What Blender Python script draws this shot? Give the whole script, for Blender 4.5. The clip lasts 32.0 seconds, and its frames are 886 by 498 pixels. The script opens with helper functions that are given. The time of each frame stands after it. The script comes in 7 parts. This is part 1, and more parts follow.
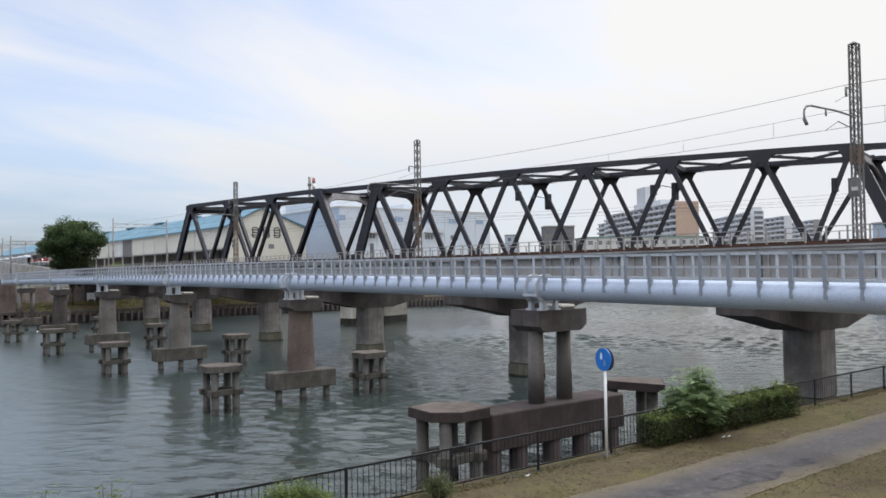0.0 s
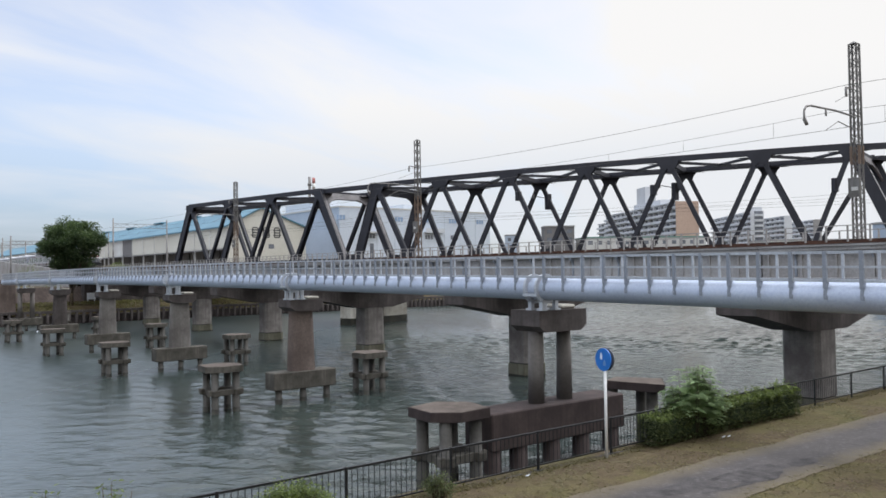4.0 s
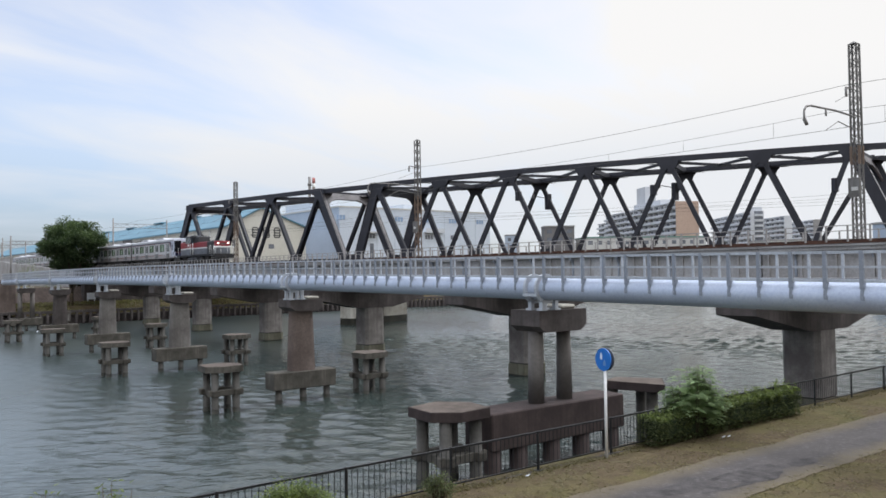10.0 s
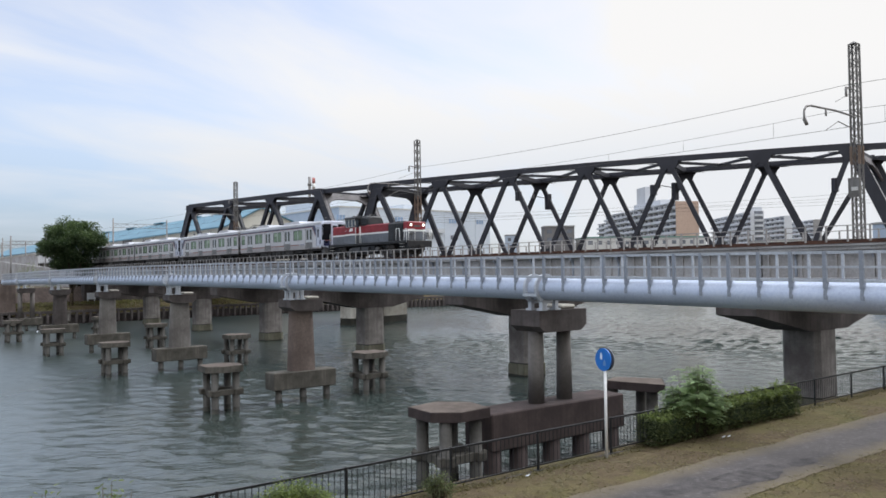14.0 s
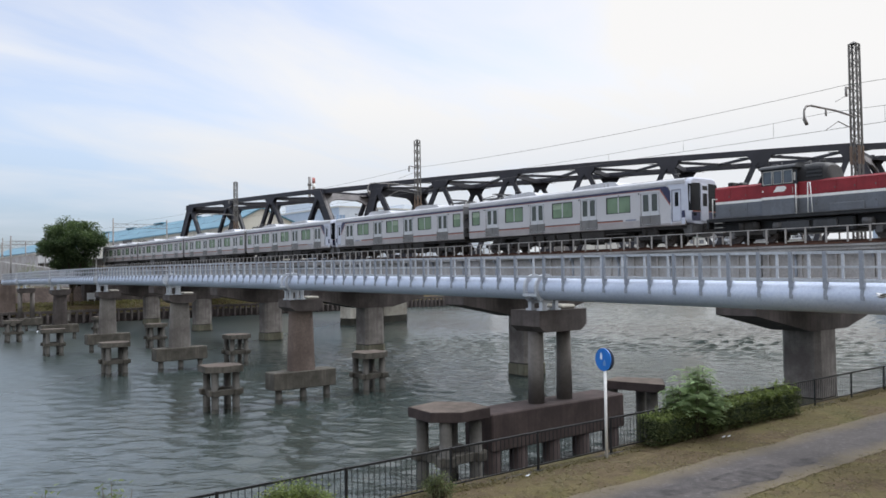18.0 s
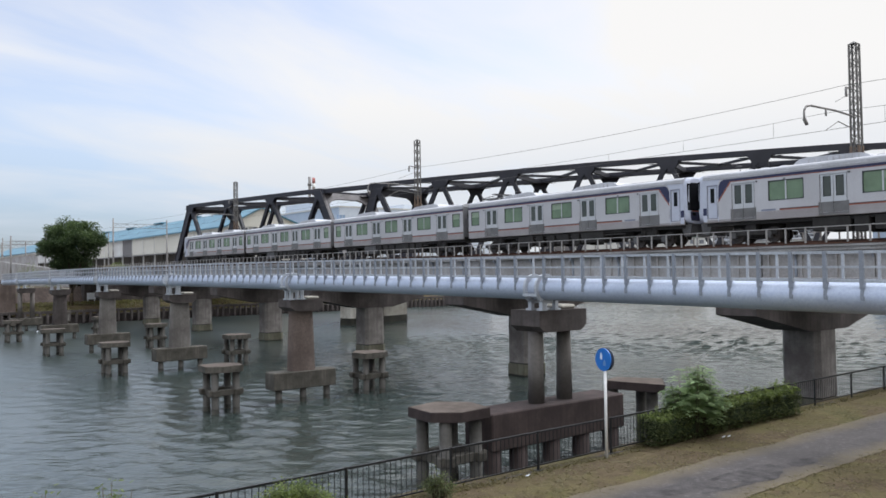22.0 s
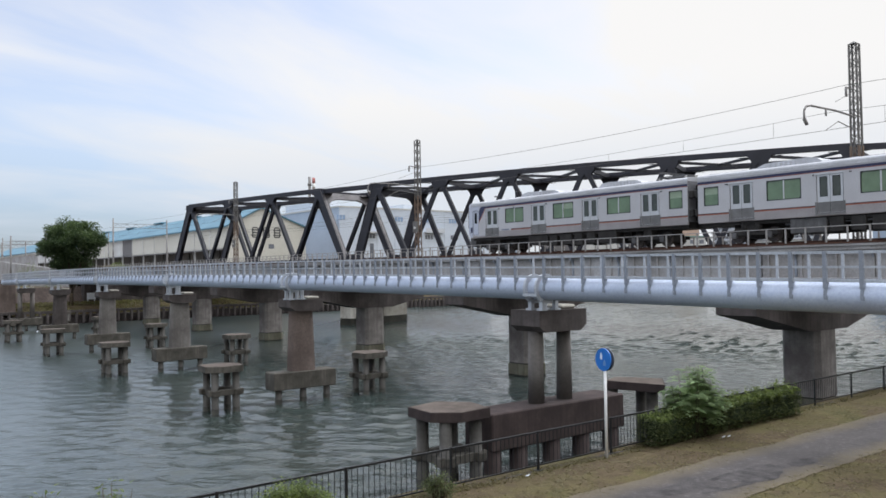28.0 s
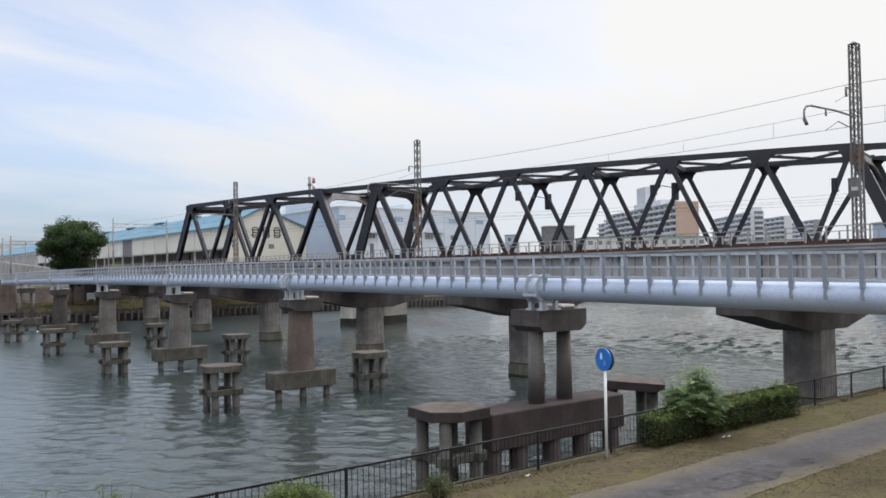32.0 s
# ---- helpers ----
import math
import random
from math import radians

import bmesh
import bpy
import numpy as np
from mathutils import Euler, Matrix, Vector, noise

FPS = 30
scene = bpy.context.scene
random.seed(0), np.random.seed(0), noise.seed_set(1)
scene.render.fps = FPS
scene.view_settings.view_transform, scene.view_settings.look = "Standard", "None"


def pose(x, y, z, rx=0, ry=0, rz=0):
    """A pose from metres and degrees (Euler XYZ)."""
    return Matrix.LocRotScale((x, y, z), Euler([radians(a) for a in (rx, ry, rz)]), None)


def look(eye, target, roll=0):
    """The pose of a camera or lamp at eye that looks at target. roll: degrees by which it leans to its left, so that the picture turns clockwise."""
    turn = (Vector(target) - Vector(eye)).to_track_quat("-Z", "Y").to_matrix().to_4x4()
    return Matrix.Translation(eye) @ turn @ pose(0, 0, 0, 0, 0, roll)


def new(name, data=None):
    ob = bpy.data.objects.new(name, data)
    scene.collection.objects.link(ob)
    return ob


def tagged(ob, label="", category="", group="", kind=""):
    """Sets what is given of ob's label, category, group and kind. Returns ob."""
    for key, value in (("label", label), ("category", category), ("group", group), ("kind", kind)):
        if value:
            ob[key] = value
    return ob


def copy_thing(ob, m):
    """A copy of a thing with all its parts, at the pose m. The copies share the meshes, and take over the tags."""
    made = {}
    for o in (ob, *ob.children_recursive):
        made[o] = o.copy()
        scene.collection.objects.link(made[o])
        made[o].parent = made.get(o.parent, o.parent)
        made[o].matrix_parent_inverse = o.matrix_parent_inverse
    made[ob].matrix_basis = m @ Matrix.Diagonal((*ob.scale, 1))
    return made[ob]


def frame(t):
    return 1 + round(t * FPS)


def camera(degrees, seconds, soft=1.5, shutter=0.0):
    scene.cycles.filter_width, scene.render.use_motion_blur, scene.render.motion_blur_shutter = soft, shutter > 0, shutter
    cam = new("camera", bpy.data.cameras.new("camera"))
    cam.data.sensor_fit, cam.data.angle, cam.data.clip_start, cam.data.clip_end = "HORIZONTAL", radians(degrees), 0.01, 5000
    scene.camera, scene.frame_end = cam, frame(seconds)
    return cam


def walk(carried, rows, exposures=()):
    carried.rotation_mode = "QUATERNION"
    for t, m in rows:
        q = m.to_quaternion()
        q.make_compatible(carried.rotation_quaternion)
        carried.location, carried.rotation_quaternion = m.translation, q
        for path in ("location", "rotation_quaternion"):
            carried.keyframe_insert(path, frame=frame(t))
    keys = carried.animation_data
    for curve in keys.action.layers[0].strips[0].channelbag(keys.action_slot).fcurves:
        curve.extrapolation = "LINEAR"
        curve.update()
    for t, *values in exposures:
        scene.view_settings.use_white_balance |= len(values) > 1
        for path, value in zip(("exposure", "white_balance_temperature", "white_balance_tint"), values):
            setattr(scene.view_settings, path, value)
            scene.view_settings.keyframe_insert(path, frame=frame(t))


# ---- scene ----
# The river runs along y, the bridges along x; z = 0 is the water.
cam = camera(58.5, 32.0, soft=1.6)
EYE = Vector((0.0, 0.0, 8.1))
_yaw, _pitch = radians(38.0), math.atan(40 / 1400)
AIM = EYE + 50 * Vector((-math.cos(_yaw) * math.cos(_pitch), math.sin(_yaw) * math.cos(_pitch), math.sin(_pitch)))
walk(cam, [(0.0, look(EYE, AIM, -0.8)), (32.0, look(EYE, AIM, -0.8))])

# ---- light: bright thin overcast with some blue sky ----
SUN_AZ, SUN_EL = 85.0, 54.0


def make_world():
    w = bpy.data.worlds.new("sky")
    w.use_nodes = True
    scene.world = w
    nt = w.node_tree
    nt.nodes.clear()
    out = nt.nodes.new("ShaderNodeOutputWorld")
    bg = nt.nodes.new("ShaderNodeBackground")
    sky = nt.nodes.new("ShaderNodeTexSky")
    sky.sky_type = "NISHITA"
    sky.sun_disc = False
    sky.sun_elevation = radians(SUN_EL)
    sky.sun_rotation = radians(90 - SUN_AZ)
    sky.air_density, sky.dust_density, sky.ozone_density = 1.0, 2.0, 2.0
    gain = nt.nodes.new("ShaderNodeMixRGB")
    gain.blend_type, gain.inputs[0].default_value = "MULTIPLY", 1.0
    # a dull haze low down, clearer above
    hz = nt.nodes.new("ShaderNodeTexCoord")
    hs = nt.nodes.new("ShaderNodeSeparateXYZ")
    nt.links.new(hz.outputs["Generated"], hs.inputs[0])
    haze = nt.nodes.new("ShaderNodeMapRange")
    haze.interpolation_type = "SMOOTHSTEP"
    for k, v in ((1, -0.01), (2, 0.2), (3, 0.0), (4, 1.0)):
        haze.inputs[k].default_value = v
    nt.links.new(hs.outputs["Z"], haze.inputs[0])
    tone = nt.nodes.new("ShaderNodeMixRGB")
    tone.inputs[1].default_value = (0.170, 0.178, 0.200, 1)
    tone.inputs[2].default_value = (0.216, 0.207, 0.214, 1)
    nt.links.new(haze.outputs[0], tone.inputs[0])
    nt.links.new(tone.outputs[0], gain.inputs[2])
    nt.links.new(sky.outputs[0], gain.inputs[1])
    tc = nt.nodes.new("ShaderNodeTexCoord")
    sep = nt.nodes.new("ShaderNodeSeparateXYZ")
    nt.links.new(tc.outputs["Generated"], sep.inputs[0])
    # cloud sheet: the direction laid out on a high plane
    zc = nt.nodes.new("ShaderNodeMath")
    zc.operation, zc.inputs[1].default_value = "MAXIMUM", 0.0
    nt.links.new(sep.outputs["Z"], zc.inputs[0])
    za = nt.nodes.new("ShaderNodeMath")
    za.operation, za.inputs[1].default_value = "ADD", 0.16
    nt.links.new(zc.outputs[0], za.inputs[0])
    dx, dy = nt.nodes.new("ShaderNodeMath"), nt.nodes.new("ShaderNodeMath")
    for d, ax in ((dx, "X"), (dy, "Y")):
        d.operation = "DIVIDE"
        nt.links.new(sep.outputs[ax], d.inputs[0])
        nt.links.new(za.outputs[0], d.inputs[1])
    com = nt.nodes.new("ShaderNodeCombineXYZ")
    nt.links.new(dx.outputs[0], com.inputs[0])
    nt.links.new(dy.outputs[0], com.inputs[1])
    mp = nt.nodes.new("ShaderNodeMapping")
    mp.vector_type = "TEXTURE"
    mp.inputs["Rotation"].default_value = (0, 0, radians(108))
    mp.inputs["Scale"].default_value = (1.9, 0.85, 1)
    nt.links.new(com.outputs[0], mp.inputs[0])
    no = nt.nodes.new("ShaderNodeTexNoise")
    no.inputs["Scale"].default_value, no.inputs["Detail"].default_value = 1.1, 7
    no.inputs["Roughness"].default_value = 0.52
    no.inputs["Distortion"].default_value = 0.5
    nt.links.new(mp.outputs[0], no.inputs["Vector"])
    # thicker toward the sun's side, thinner to the west of it
    dot = nt.nodes.new("ShaderNodeVectorMath")
    dot.operation = "DOT_PRODUCT"
    dot.inputs[1].default_value = (0.79, 0.61, 0.1)
    nt.links.new(tc.outputs["Generated"], dot.inputs[0])
    add = nt.nodes.new("ShaderNodeMath")
    add.operation, add.inputs[1].default_value = "MULTIPLY_ADD", 0.40
    nt.links.new(dot.outputs["Value"], add.inputs[0])
    nt.links.new(no.outputs["Fac"], add.inputs[2])
    ramp = nt.nodes.new("ShaderNodeValToRGB")
    ramp.color_ramp.elements[0].position, ramp.color_ramp.elements[1].position = 0.16, 0.45
    ramp.color_ramp.elements[0].color, ramp.color_ramp.elements[1].color = (0.30, 0.30, 0.30, 1), (1, 1, 1, 1)
    nt.links.new(add.outputs[0], ramp.inputs[0])
    mix = nt.nodes.new("ShaderNodeMixRGB")
    nt.links.new(ramp.outputs[0], mix.inputs[0])
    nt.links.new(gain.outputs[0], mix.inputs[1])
    # an overcast sheet is brighter overhead than low down
    lift = nt.nodes.new("ShaderNodeMapRange")
    lift.interpolation_type = "SMOOTHSTEP"
    for k, v in ((1, 0.34), (2, 0.85), (3, 0.0), (4, 1.0)):
        lift.inputs[k].default_value = v
    nt.links.new(sep.outputs["Z"], lift.inputs[0])
    tint = nt.nodes.new("ShaderNodeMixRGB")
    tint.inputs[1].default_value = (0.945, 0.938, 0.935, 1)
    tint.inputs[2].default_value = (2.16, 2.29, 2.50, 1)
    nt.links.new(lift.outputs[0], tint.inputs[0])
    nt.links.new(tint.outputs[0], mix.inputs[2])
    # the low air is duller
    low = nt.nodes.new("ShaderNodeMapRange")
    low.interpolation_type = "SMOOTHSTEP"
    for k, v in ((1, 0.0), (2, 0.24), (3, 0.0), (4, 1.0)):
        low.inputs[k].default_value = v
    nt.links.new(sep.outputs["Z"], low.inputs[0])
    veil = nt.nodes.new("ShaderNodeMixRGB")
    veil.inputs[1].default_value = (0.655, 0.745, 0.87, 1)
    veil.inputs[2].default_value = (1, 1, 1, 1)
    # less so where the cloud is thick and lit
    thick = nt.nodes.new("ShaderNodeMapRange")
    for k, v in ((1, -0.55), (2, 0.0), (3, 0.0), (4, 0.65)):
        thick.inputs[k].default_value = v
    nt.links.new(dot.outputs["Value"], thick.inputs[0])
    most = nt.nodes.new("ShaderNodeMath")
    most.operation = "MAXIMUM"
    nt.links.new(low.outputs[0], most.inputs[0])
    nt.links.new(thick.outputs[0], most.inputs[1])
    nt.links.new(most.outputs[0], veil.inputs[0])
    dull = nt.nodes.new("ShaderNodeMixRGB")
    dull.blend_type, dull.inputs[0].default_value = "MULTIPLY", 1.0
    nt.links.new(mix.outputs[0], dull.inputs[1])
    nt.links.new(veil.outputs[0], dull.inputs[2])
    nt.links.new(dull.outputs[0], bg.inputs[0])
    bg.inputs[1].default_value = 1.0
    nt.links.new(bg.outputs[0], out.inputs[0])


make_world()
_sun = bpy.data.lights.new("sun", "SUN")
_sun.energy, _sun.angle, _sun.color = 1.8, radians(20), (0.98, 0.985, 1.0)
_s = new("sun", _sun)
_s.matrix_world = look((0, 0, 0), (-math.cos(radians(SUN_AZ)) * math.cos(radians(SUN_EL)), -math.sin(radians(SUN_AZ)) * math.cos(radians(SUN_EL)), -math.sin(radians(SUN_EL))))
_s.location = (0, 0, 80)
scene.view_settings.exposure = 0.0


# ---- materials ----
class Nodes:
    """A small builder for one principled material."""

    def __init__(self, name):
        self.m = bpy.data.materials.new(name)
        self.m.use_nodes = True
        self.t = self.m.node_tree
        self.b = self.t.nodes["Principled BSDF"]
        self.tc = self.t.nodes.new("ShaderNodeTexCoord")

    def add(self, kind, **kw):
        n = self.t.nodes.new(kind)
        for k, v in kw.items():
            n.inputs[k].default_value = v
        return n

    def link(self, a, b):
        self.t.links.new(a, b)

    def noise(self, scale, detail=4, rough=0.55, stretch=None, space="Object", dist=0.0):
        n = self.add("ShaderNodeTexNoise", Scale=scale, Detail=detail, Roughness=rough, Distortion=dist)
        v = self.tc.outputs[space]
        if stretch:
            mp = self.add("ShaderNodeMapping", Scale=stretch)
            self.link(v, mp.inputs[0])
            v = mp.outputs[0]
        self.link(v, n.inputs["Vector"])
        return n.outputs["Fac"]

    def ramp(self, fac, stops):
        r = self.t.nodes.new("ShaderNodeValToRGB")
        e = r.color_ramp.elements
        while len(e) < len(stops):
            e.new(0.5)
        for el, (p, c) in zip(e, stops):
            el.position = p
            el.color = (*c, 1) if len(c) == 3 else c
        self.link(fac, r.inputs[0])
        return r.outputs[0]

    def mix(self, fac, a, b, mode="MIX"):
        n = self.t.nodes.new("ShaderNodeMixRGB")
        n.blend_type = mode
        for s, v in zip(n.inputs, (fac, a, b)):
            if isinstance(v, (int, float)):
                s.default_value = v
            elif isinstance(v, tuple):
                s.default_value = (*v, 1)
            else:
                self.link(v, s)
        return n.outputs[0]

    def span(self, v, lo, hi):
        """0 at lo, 1 at hi."""
        r = self.t.nodes.new("ShaderNodeMapRange")
        r.inputs[1].default_value, r.inputs[2].default_value = lo, hi
        self.link(v, r.inputs[0])
        return r.outputs[0]

    def bump(self, h, strength, dist=0.02, prev=None):
        n = self.add("ShaderNodeBump", Strength=strength, Distance=dist)
        self.link(h, n.inputs["Height"])
        if prev:
            self.link(prev, n.inputs["Normal"])
        self.link(n.outputs[0], self.b.inputs["Normal"])
        return n.outputs[0]

    def set(self, color=None, rough=None, metal=None, spec=None):
        for key, v in (("Base Color", color), ("Roughness", rough), ("Metallic", metal), ("Specular IOR Level", spec)):
            if v is None:
                continue
            if isinstance(v, tuple):
                self.b.inputs[key].default_value = (*v, 1)
            elif isinstance(v, (int, float)):
                self.b.inputs[key].default_value = v
            else:
                self.link(v, self.b.inputs[key])
        return self.m


def worn(name, base, dark, scale=0.6, fine=9.0, rough=0.8, metal=0.0, streak=True, bump=0.25, amount=0.75, spec=0.3):
    """Paint, concrete or steel with broad stains, streaks that run down, and grain."""
    n = Nodes(name)
    broad = n.noise(scale, 5, 0.6)
    grain = n.noise(fine, 6, 0.65)
    col = n.mix(n.ramp(broad, [(0.36, (0, 0, 0)), (0.68, (1, 1, 1))]), dark, base)
    if streak:
        s = n.noise(1.0, 5, 0.6, stretch=(scale * 5, scale * 5, scale * 0.35))
        col = n.mix(n.mix(amount, (0, 0, 0), n.ramp(s, [(0.42, (0, 0, 0)), (0.7, (1, 1, 1))])), col, dark)
    col = n.mix(0.35, col, n.ramp(grain, [(0.25, (0.25, 0.25, 0.25)), (0.75, (0.78, 0.78, 0.78))]), "OVERLAY")
    r = n.ramp(grain, [(0.2, (rough - 0.1,) * 3), (0.8, (min(1, rough + 0.1),) * 3)])
    n.bump(grain, bump, 0.02)
    return n.set(col, r, metal, spec)


def plain(name, color, rough=0.5, metal=0.0, spec=0.4, var=0.12, scale=3.0):
    n = Nodes(name)
    f = n.noise(scale, 5, 0.6)
    lo = tuple(c * (1 - var) for c in color)
    hi = tuple(min(1, c * (1 + var)) for c in color)
    return n.set(n.ramp(f, [(0.3, lo), (0.7, hi)]), rough, metal, spec)


def water_material():
    n = Nodes("river_water")
    # short wavelets, longer along their crests
    wv = n.add("ShaderNodeMapping", Scale=(2.6, 1.0, 1.0), Rotation=(0, 0, radians(52)))
    wv.vector_type = "TEXTURE"
    n.link(n.tc.outputs["Object"], wv.inputs[0])
    wn = n.add("ShaderNodeTexNoise", Scale=2.4, Detail=3.0, Roughness=0.5, Distortion=0.4)
    n.link(wv.outputs[0], wn.inputs["Vector"])
    b = wn.outputs["Fac"]
    c = n.noise(0.035, 3, 0.55)
    # calmer water in the lee by the bank upstream
    xyz = n.t.nodes.new("ShaderNodeSeparateXYZ")
    n.link(n.tc.outputs["Object"], xyz.inputs[0])
    lee = n.t.nodes.new("ShaderNodeMath")
    lee.operation, lee.inputs[1].default_value = "MULTIPLY_ADD", 0.9
    n.link(xyz.outputs["Y"], lee.inputs[0])
    n.link(xyz.outputs["X"], lee.inputs[2])
    bp = n.bump(b, 0.5, 0.075)
    st = n.t.nodes.new("ShaderNodeMapRange")
    for k, v in ((1, -44.0), (2, -16.0), (3, 0.13), (4, 1.0)):
        st.inputs[k].default_value = v
    n.link(lee.outputs[0], st.inputs[0])
    n.link(st.outputs[0], bp.node.inputs["Strength"])
    n.b.inputs["IOR"].default_value = 1.33
    col = n.ramp(c, [(0.3, (0.034, 0.048, 0.047)), (0.7, (0.036, 0.045, 0.038))])
    # fine capillary ripples dull the mirror, most of all in the lee
    ro = n.t.nodes.new("ShaderNodeMapRange")
    for k, v in ((1, -50.0), (2, -24.0), (3, 0.28), (4, 0.10)):
        ro.inputs[k].default_value = v
    n.link(lee.outputs[0], ro.inputs[0])
    return n.set(col, ro.outputs[0], 0.0, 0.8)


def ground_material():
    n = Nodes("grass_ground")
    broad = n.noise(0.35, 6, 0.65, dist=0.6)
    fine = n.noise(14.0, 6, 0.75)
    mid = n.noise(1.7, 5, 0.65)
    col = n.ramp(broad, [(0.3, (0.061, 0.060, 0.024)), (0.44, (0.096, 0.080, 0.038)), (0.56, (0.078, 0.057, 0.036)), (0.72, (0.120, 0.096, 0.052))])
    col = n.mix(0.4, col, n.ramp(mid, [(0.3, (0.32,) * 3), (0.7, (0.68,) * 3)]), "OVERLAY")
    col = n.mix(0.35, col, n.ramp(fine, [(0.3, (0.3,) * 3), (0.7, (0.7,) * 3)]), "OVERLAY")
    n.bump(fine, 0.35, 0.03)
    return n.set(col, 0.95, 0, 0.1)


def asphalt_material():
    n = Nodes("asphalt_path")
    broad = n.noise(0.5, 5, 0.6, dist=0.2)
    fine = n.noise(30.0, 4, 0.7)
    patch = n.noise(0.42, 6, 0.65, dist=0.3)
    col = n.ramp(broad, [(0.3, (0.054, 0.048, 0.047)), (0.7, (0.092, 0.082, 0.079))])
    col = n.mix(n.ramp(patch, [(0.49, (0, 0, 0)), (0.62, (0.5, 0.5, 0.5))]), col, (0.036, 0.034, 0.035))
    # worn stony speckle
    speck = n.noise(7.0, 5, 0.75)
    col = n.mix(n.ramp(speck, [(0.53, (0, 0, 0)), (0.70, (0.65, 0.65, 0.65))]), col, (0.165, 0.152, 0.152))
    # dust and soil drifted in from both edges
    xyz = n.t.nodes.new("ShaderNodeSeparateXYZ")
    n.link(n.tc.outputs["Object"], xyz.inputs[0])
    off = n.t.nodes.new("ShaderNodeMath")
    off.operation, off.inputs[1].default_value = "ADD", 10.88
    n.link(xyz.outputs["X"], off.inputs[0])
    ab = n.t.nodes.new("ShaderNodeMath")
    ab.operation = "ABSOLUTE"
    n.link(off.outputs[0], ab.inputs[0])
    wob = n.t.nodes.new("ShaderNodeMath")
    wob.operation, wob.inputs[1].default_value = "MULTIPLY_ADD", 0.9
    n.link(n.noise(1.1, 5, 0.65), wob.inputs[0])
    n.link(ab.outputs[0], wob.inputs[2])
    col = n.mix(n.span(wob.outputs[0], 0.92, 1.72), col, (0.124, 0.101, 0.068))
    col = n.mix(0.3, col, n.ramp(fine, [(0.3, (0.3,) * 3), (0.7, (0.7,) * 3)]), "OVERLAY")
    n.bump(fine, 0.4, 0.01)
    return n.set(col, 0.9, 0, 0.2)


def leaf_material(name, dark, light):
    n = Nodes(name)
    g = n.t.nodes.new("ShaderNodeNewGeometry")
    f = n.noise(2.0, 3, 0.5)
    col = n.ramp(g.outputs["Random Per Island"], [(0.0, dark), (0.6, tuple((a + b) / 2 for a, b in zip(dark, light))), (1.0, light)])
    col = n.mix(0.3, col, n.ramp(f, [(0.3, (0.25,) * 3), (0.7, (0.75,) * 3)]), "OVERLAY")
    n.set(col, 0.6, 0, 0.25)
    # thin blades let part of the light through
    tr = n.t.nodes.new("ShaderNodeBsdfTranslucent")
    n.link(n.mix(1.0, col, (1.05, 1.08, 0.7), "MULTIPLY"), tr.inputs[0])
    mx = n.t.nodes.new("ShaderNodeMixShader")
    mx.inputs[0].default_value = 0.45
    n.link(n.b.outputs[0], mx.inputs[1])
    n.link(tr.outputs[0], mx.inputs[2])
    n.link(mx.outputs[0], n.t.nodes["Material Output"].inputs[0])
    return n.m


CONC = worn("weathered_pier_concrete", (0.26, 0.243, 0.228), (0.104, 0.093, 0.086), 0.45, 8, 0.9)
CONC_OLD = worn("dark_stained_old_concrete", (0.118, 0.101, 0.096), (0.044, 0.037, 0.035), 0.6, 8, 0.92)
CONC_RED = worn("reddish_stained_and_shaded_concrete", (0.080, 0.058, 0.054), (0.034, 0.025, 0.024), 0.6, 8, 0.92)
CONC_LEG = worn("grey_pile_concrete", (0.175, 0.168, 0.158), (0.072, 0.067, 0.060), 0.7, 9, 0.9)
CONC_RUST = worn("rust_washed_column_concrete", (0.205, 0.160, 0.140), (0.095, 0.072, 0.063), 0.5, 8, 0.9)
CONC_RAIL = worn("grey_rail_pier_concrete", (0.37, 0.345, 0.325), (0.135, 0.118, 0.110), 0.42, 8, 0.9, amount=0.8)
CONC_PALE = worn("pale_concrete", (0.50, 0.48, 0.43), (0.26, 0.24, 0.205), 0.4, 8, 0.9, amount=0.5)
CONC_TIDE = worn("tide_bleached_concrete", (0.195, 0.186, 0.140), (0.095, 0.090, 0.064), 0.6, 9, 0.85)
CONC_TOP = worn("brown_lichened_sky_lit_concrete", (0.155, 0.125, 0.104), (0.070, 0.054, 0.045), 1.4, 10, 0.92)
CONC_SLAB = worn("mottled_slab_concrete", (0.135, 0.123, 0.106), (0.052, 0.047, 0.039), 0.9, 9, 0.92)
CONC_WET = worn("algae_wet_concrete", (0.050, 0.047, 0.034), (0.020, 0.019, 0.015), 1.2, 10, 0.6)
CONC_GREY = worn("grey_girder_concrete", (0.43, 0.42, 0.425), (0.28, 0.265, 0.255), 0.35, 9, 0.9, amount=0.5)
PIPE = worn("pale_metal_pipe_jacket", (0.53, 0.585, 0.70), (0.45, 0.50, 0.605), 0.5, 14, 0.5, 0.35, True, 0.02, 0.3, 0.4)
GALV = worn("galvanised_rail_steel", (0.55, 0.575, 0.615), (0.40, 0.42, 0.455), 0.8, 16, 0.45, 0.25, True, 0.05, 0.4, 0.5)
GALV_DARK = worn("grey_post_steel", (0.32, 0.345, 0.395), (0.24, 0.26, 0.295), 0.8, 16, 0.5, 0.3, True, 0.05, 0.4, 0.5)
TRUSS = worn("dark_grey_truss_paint", (0.031, 0.031, 0.042), (0.018, 0.018, 0.025), 0.4, 7, 0.55, 0.0, True, 0.1, 0.5, 0.45)
# the truss grey, lightened to paint sky light on plates that face it
TRUSS_LIT = worn("truss_paint_with_sky_light", (0.20, 0.185, 0.19), (0.10, 0.092, 0.092), 0.5, 7, 0.6, 0.0, True, 0.1, 0.5, 0.4)
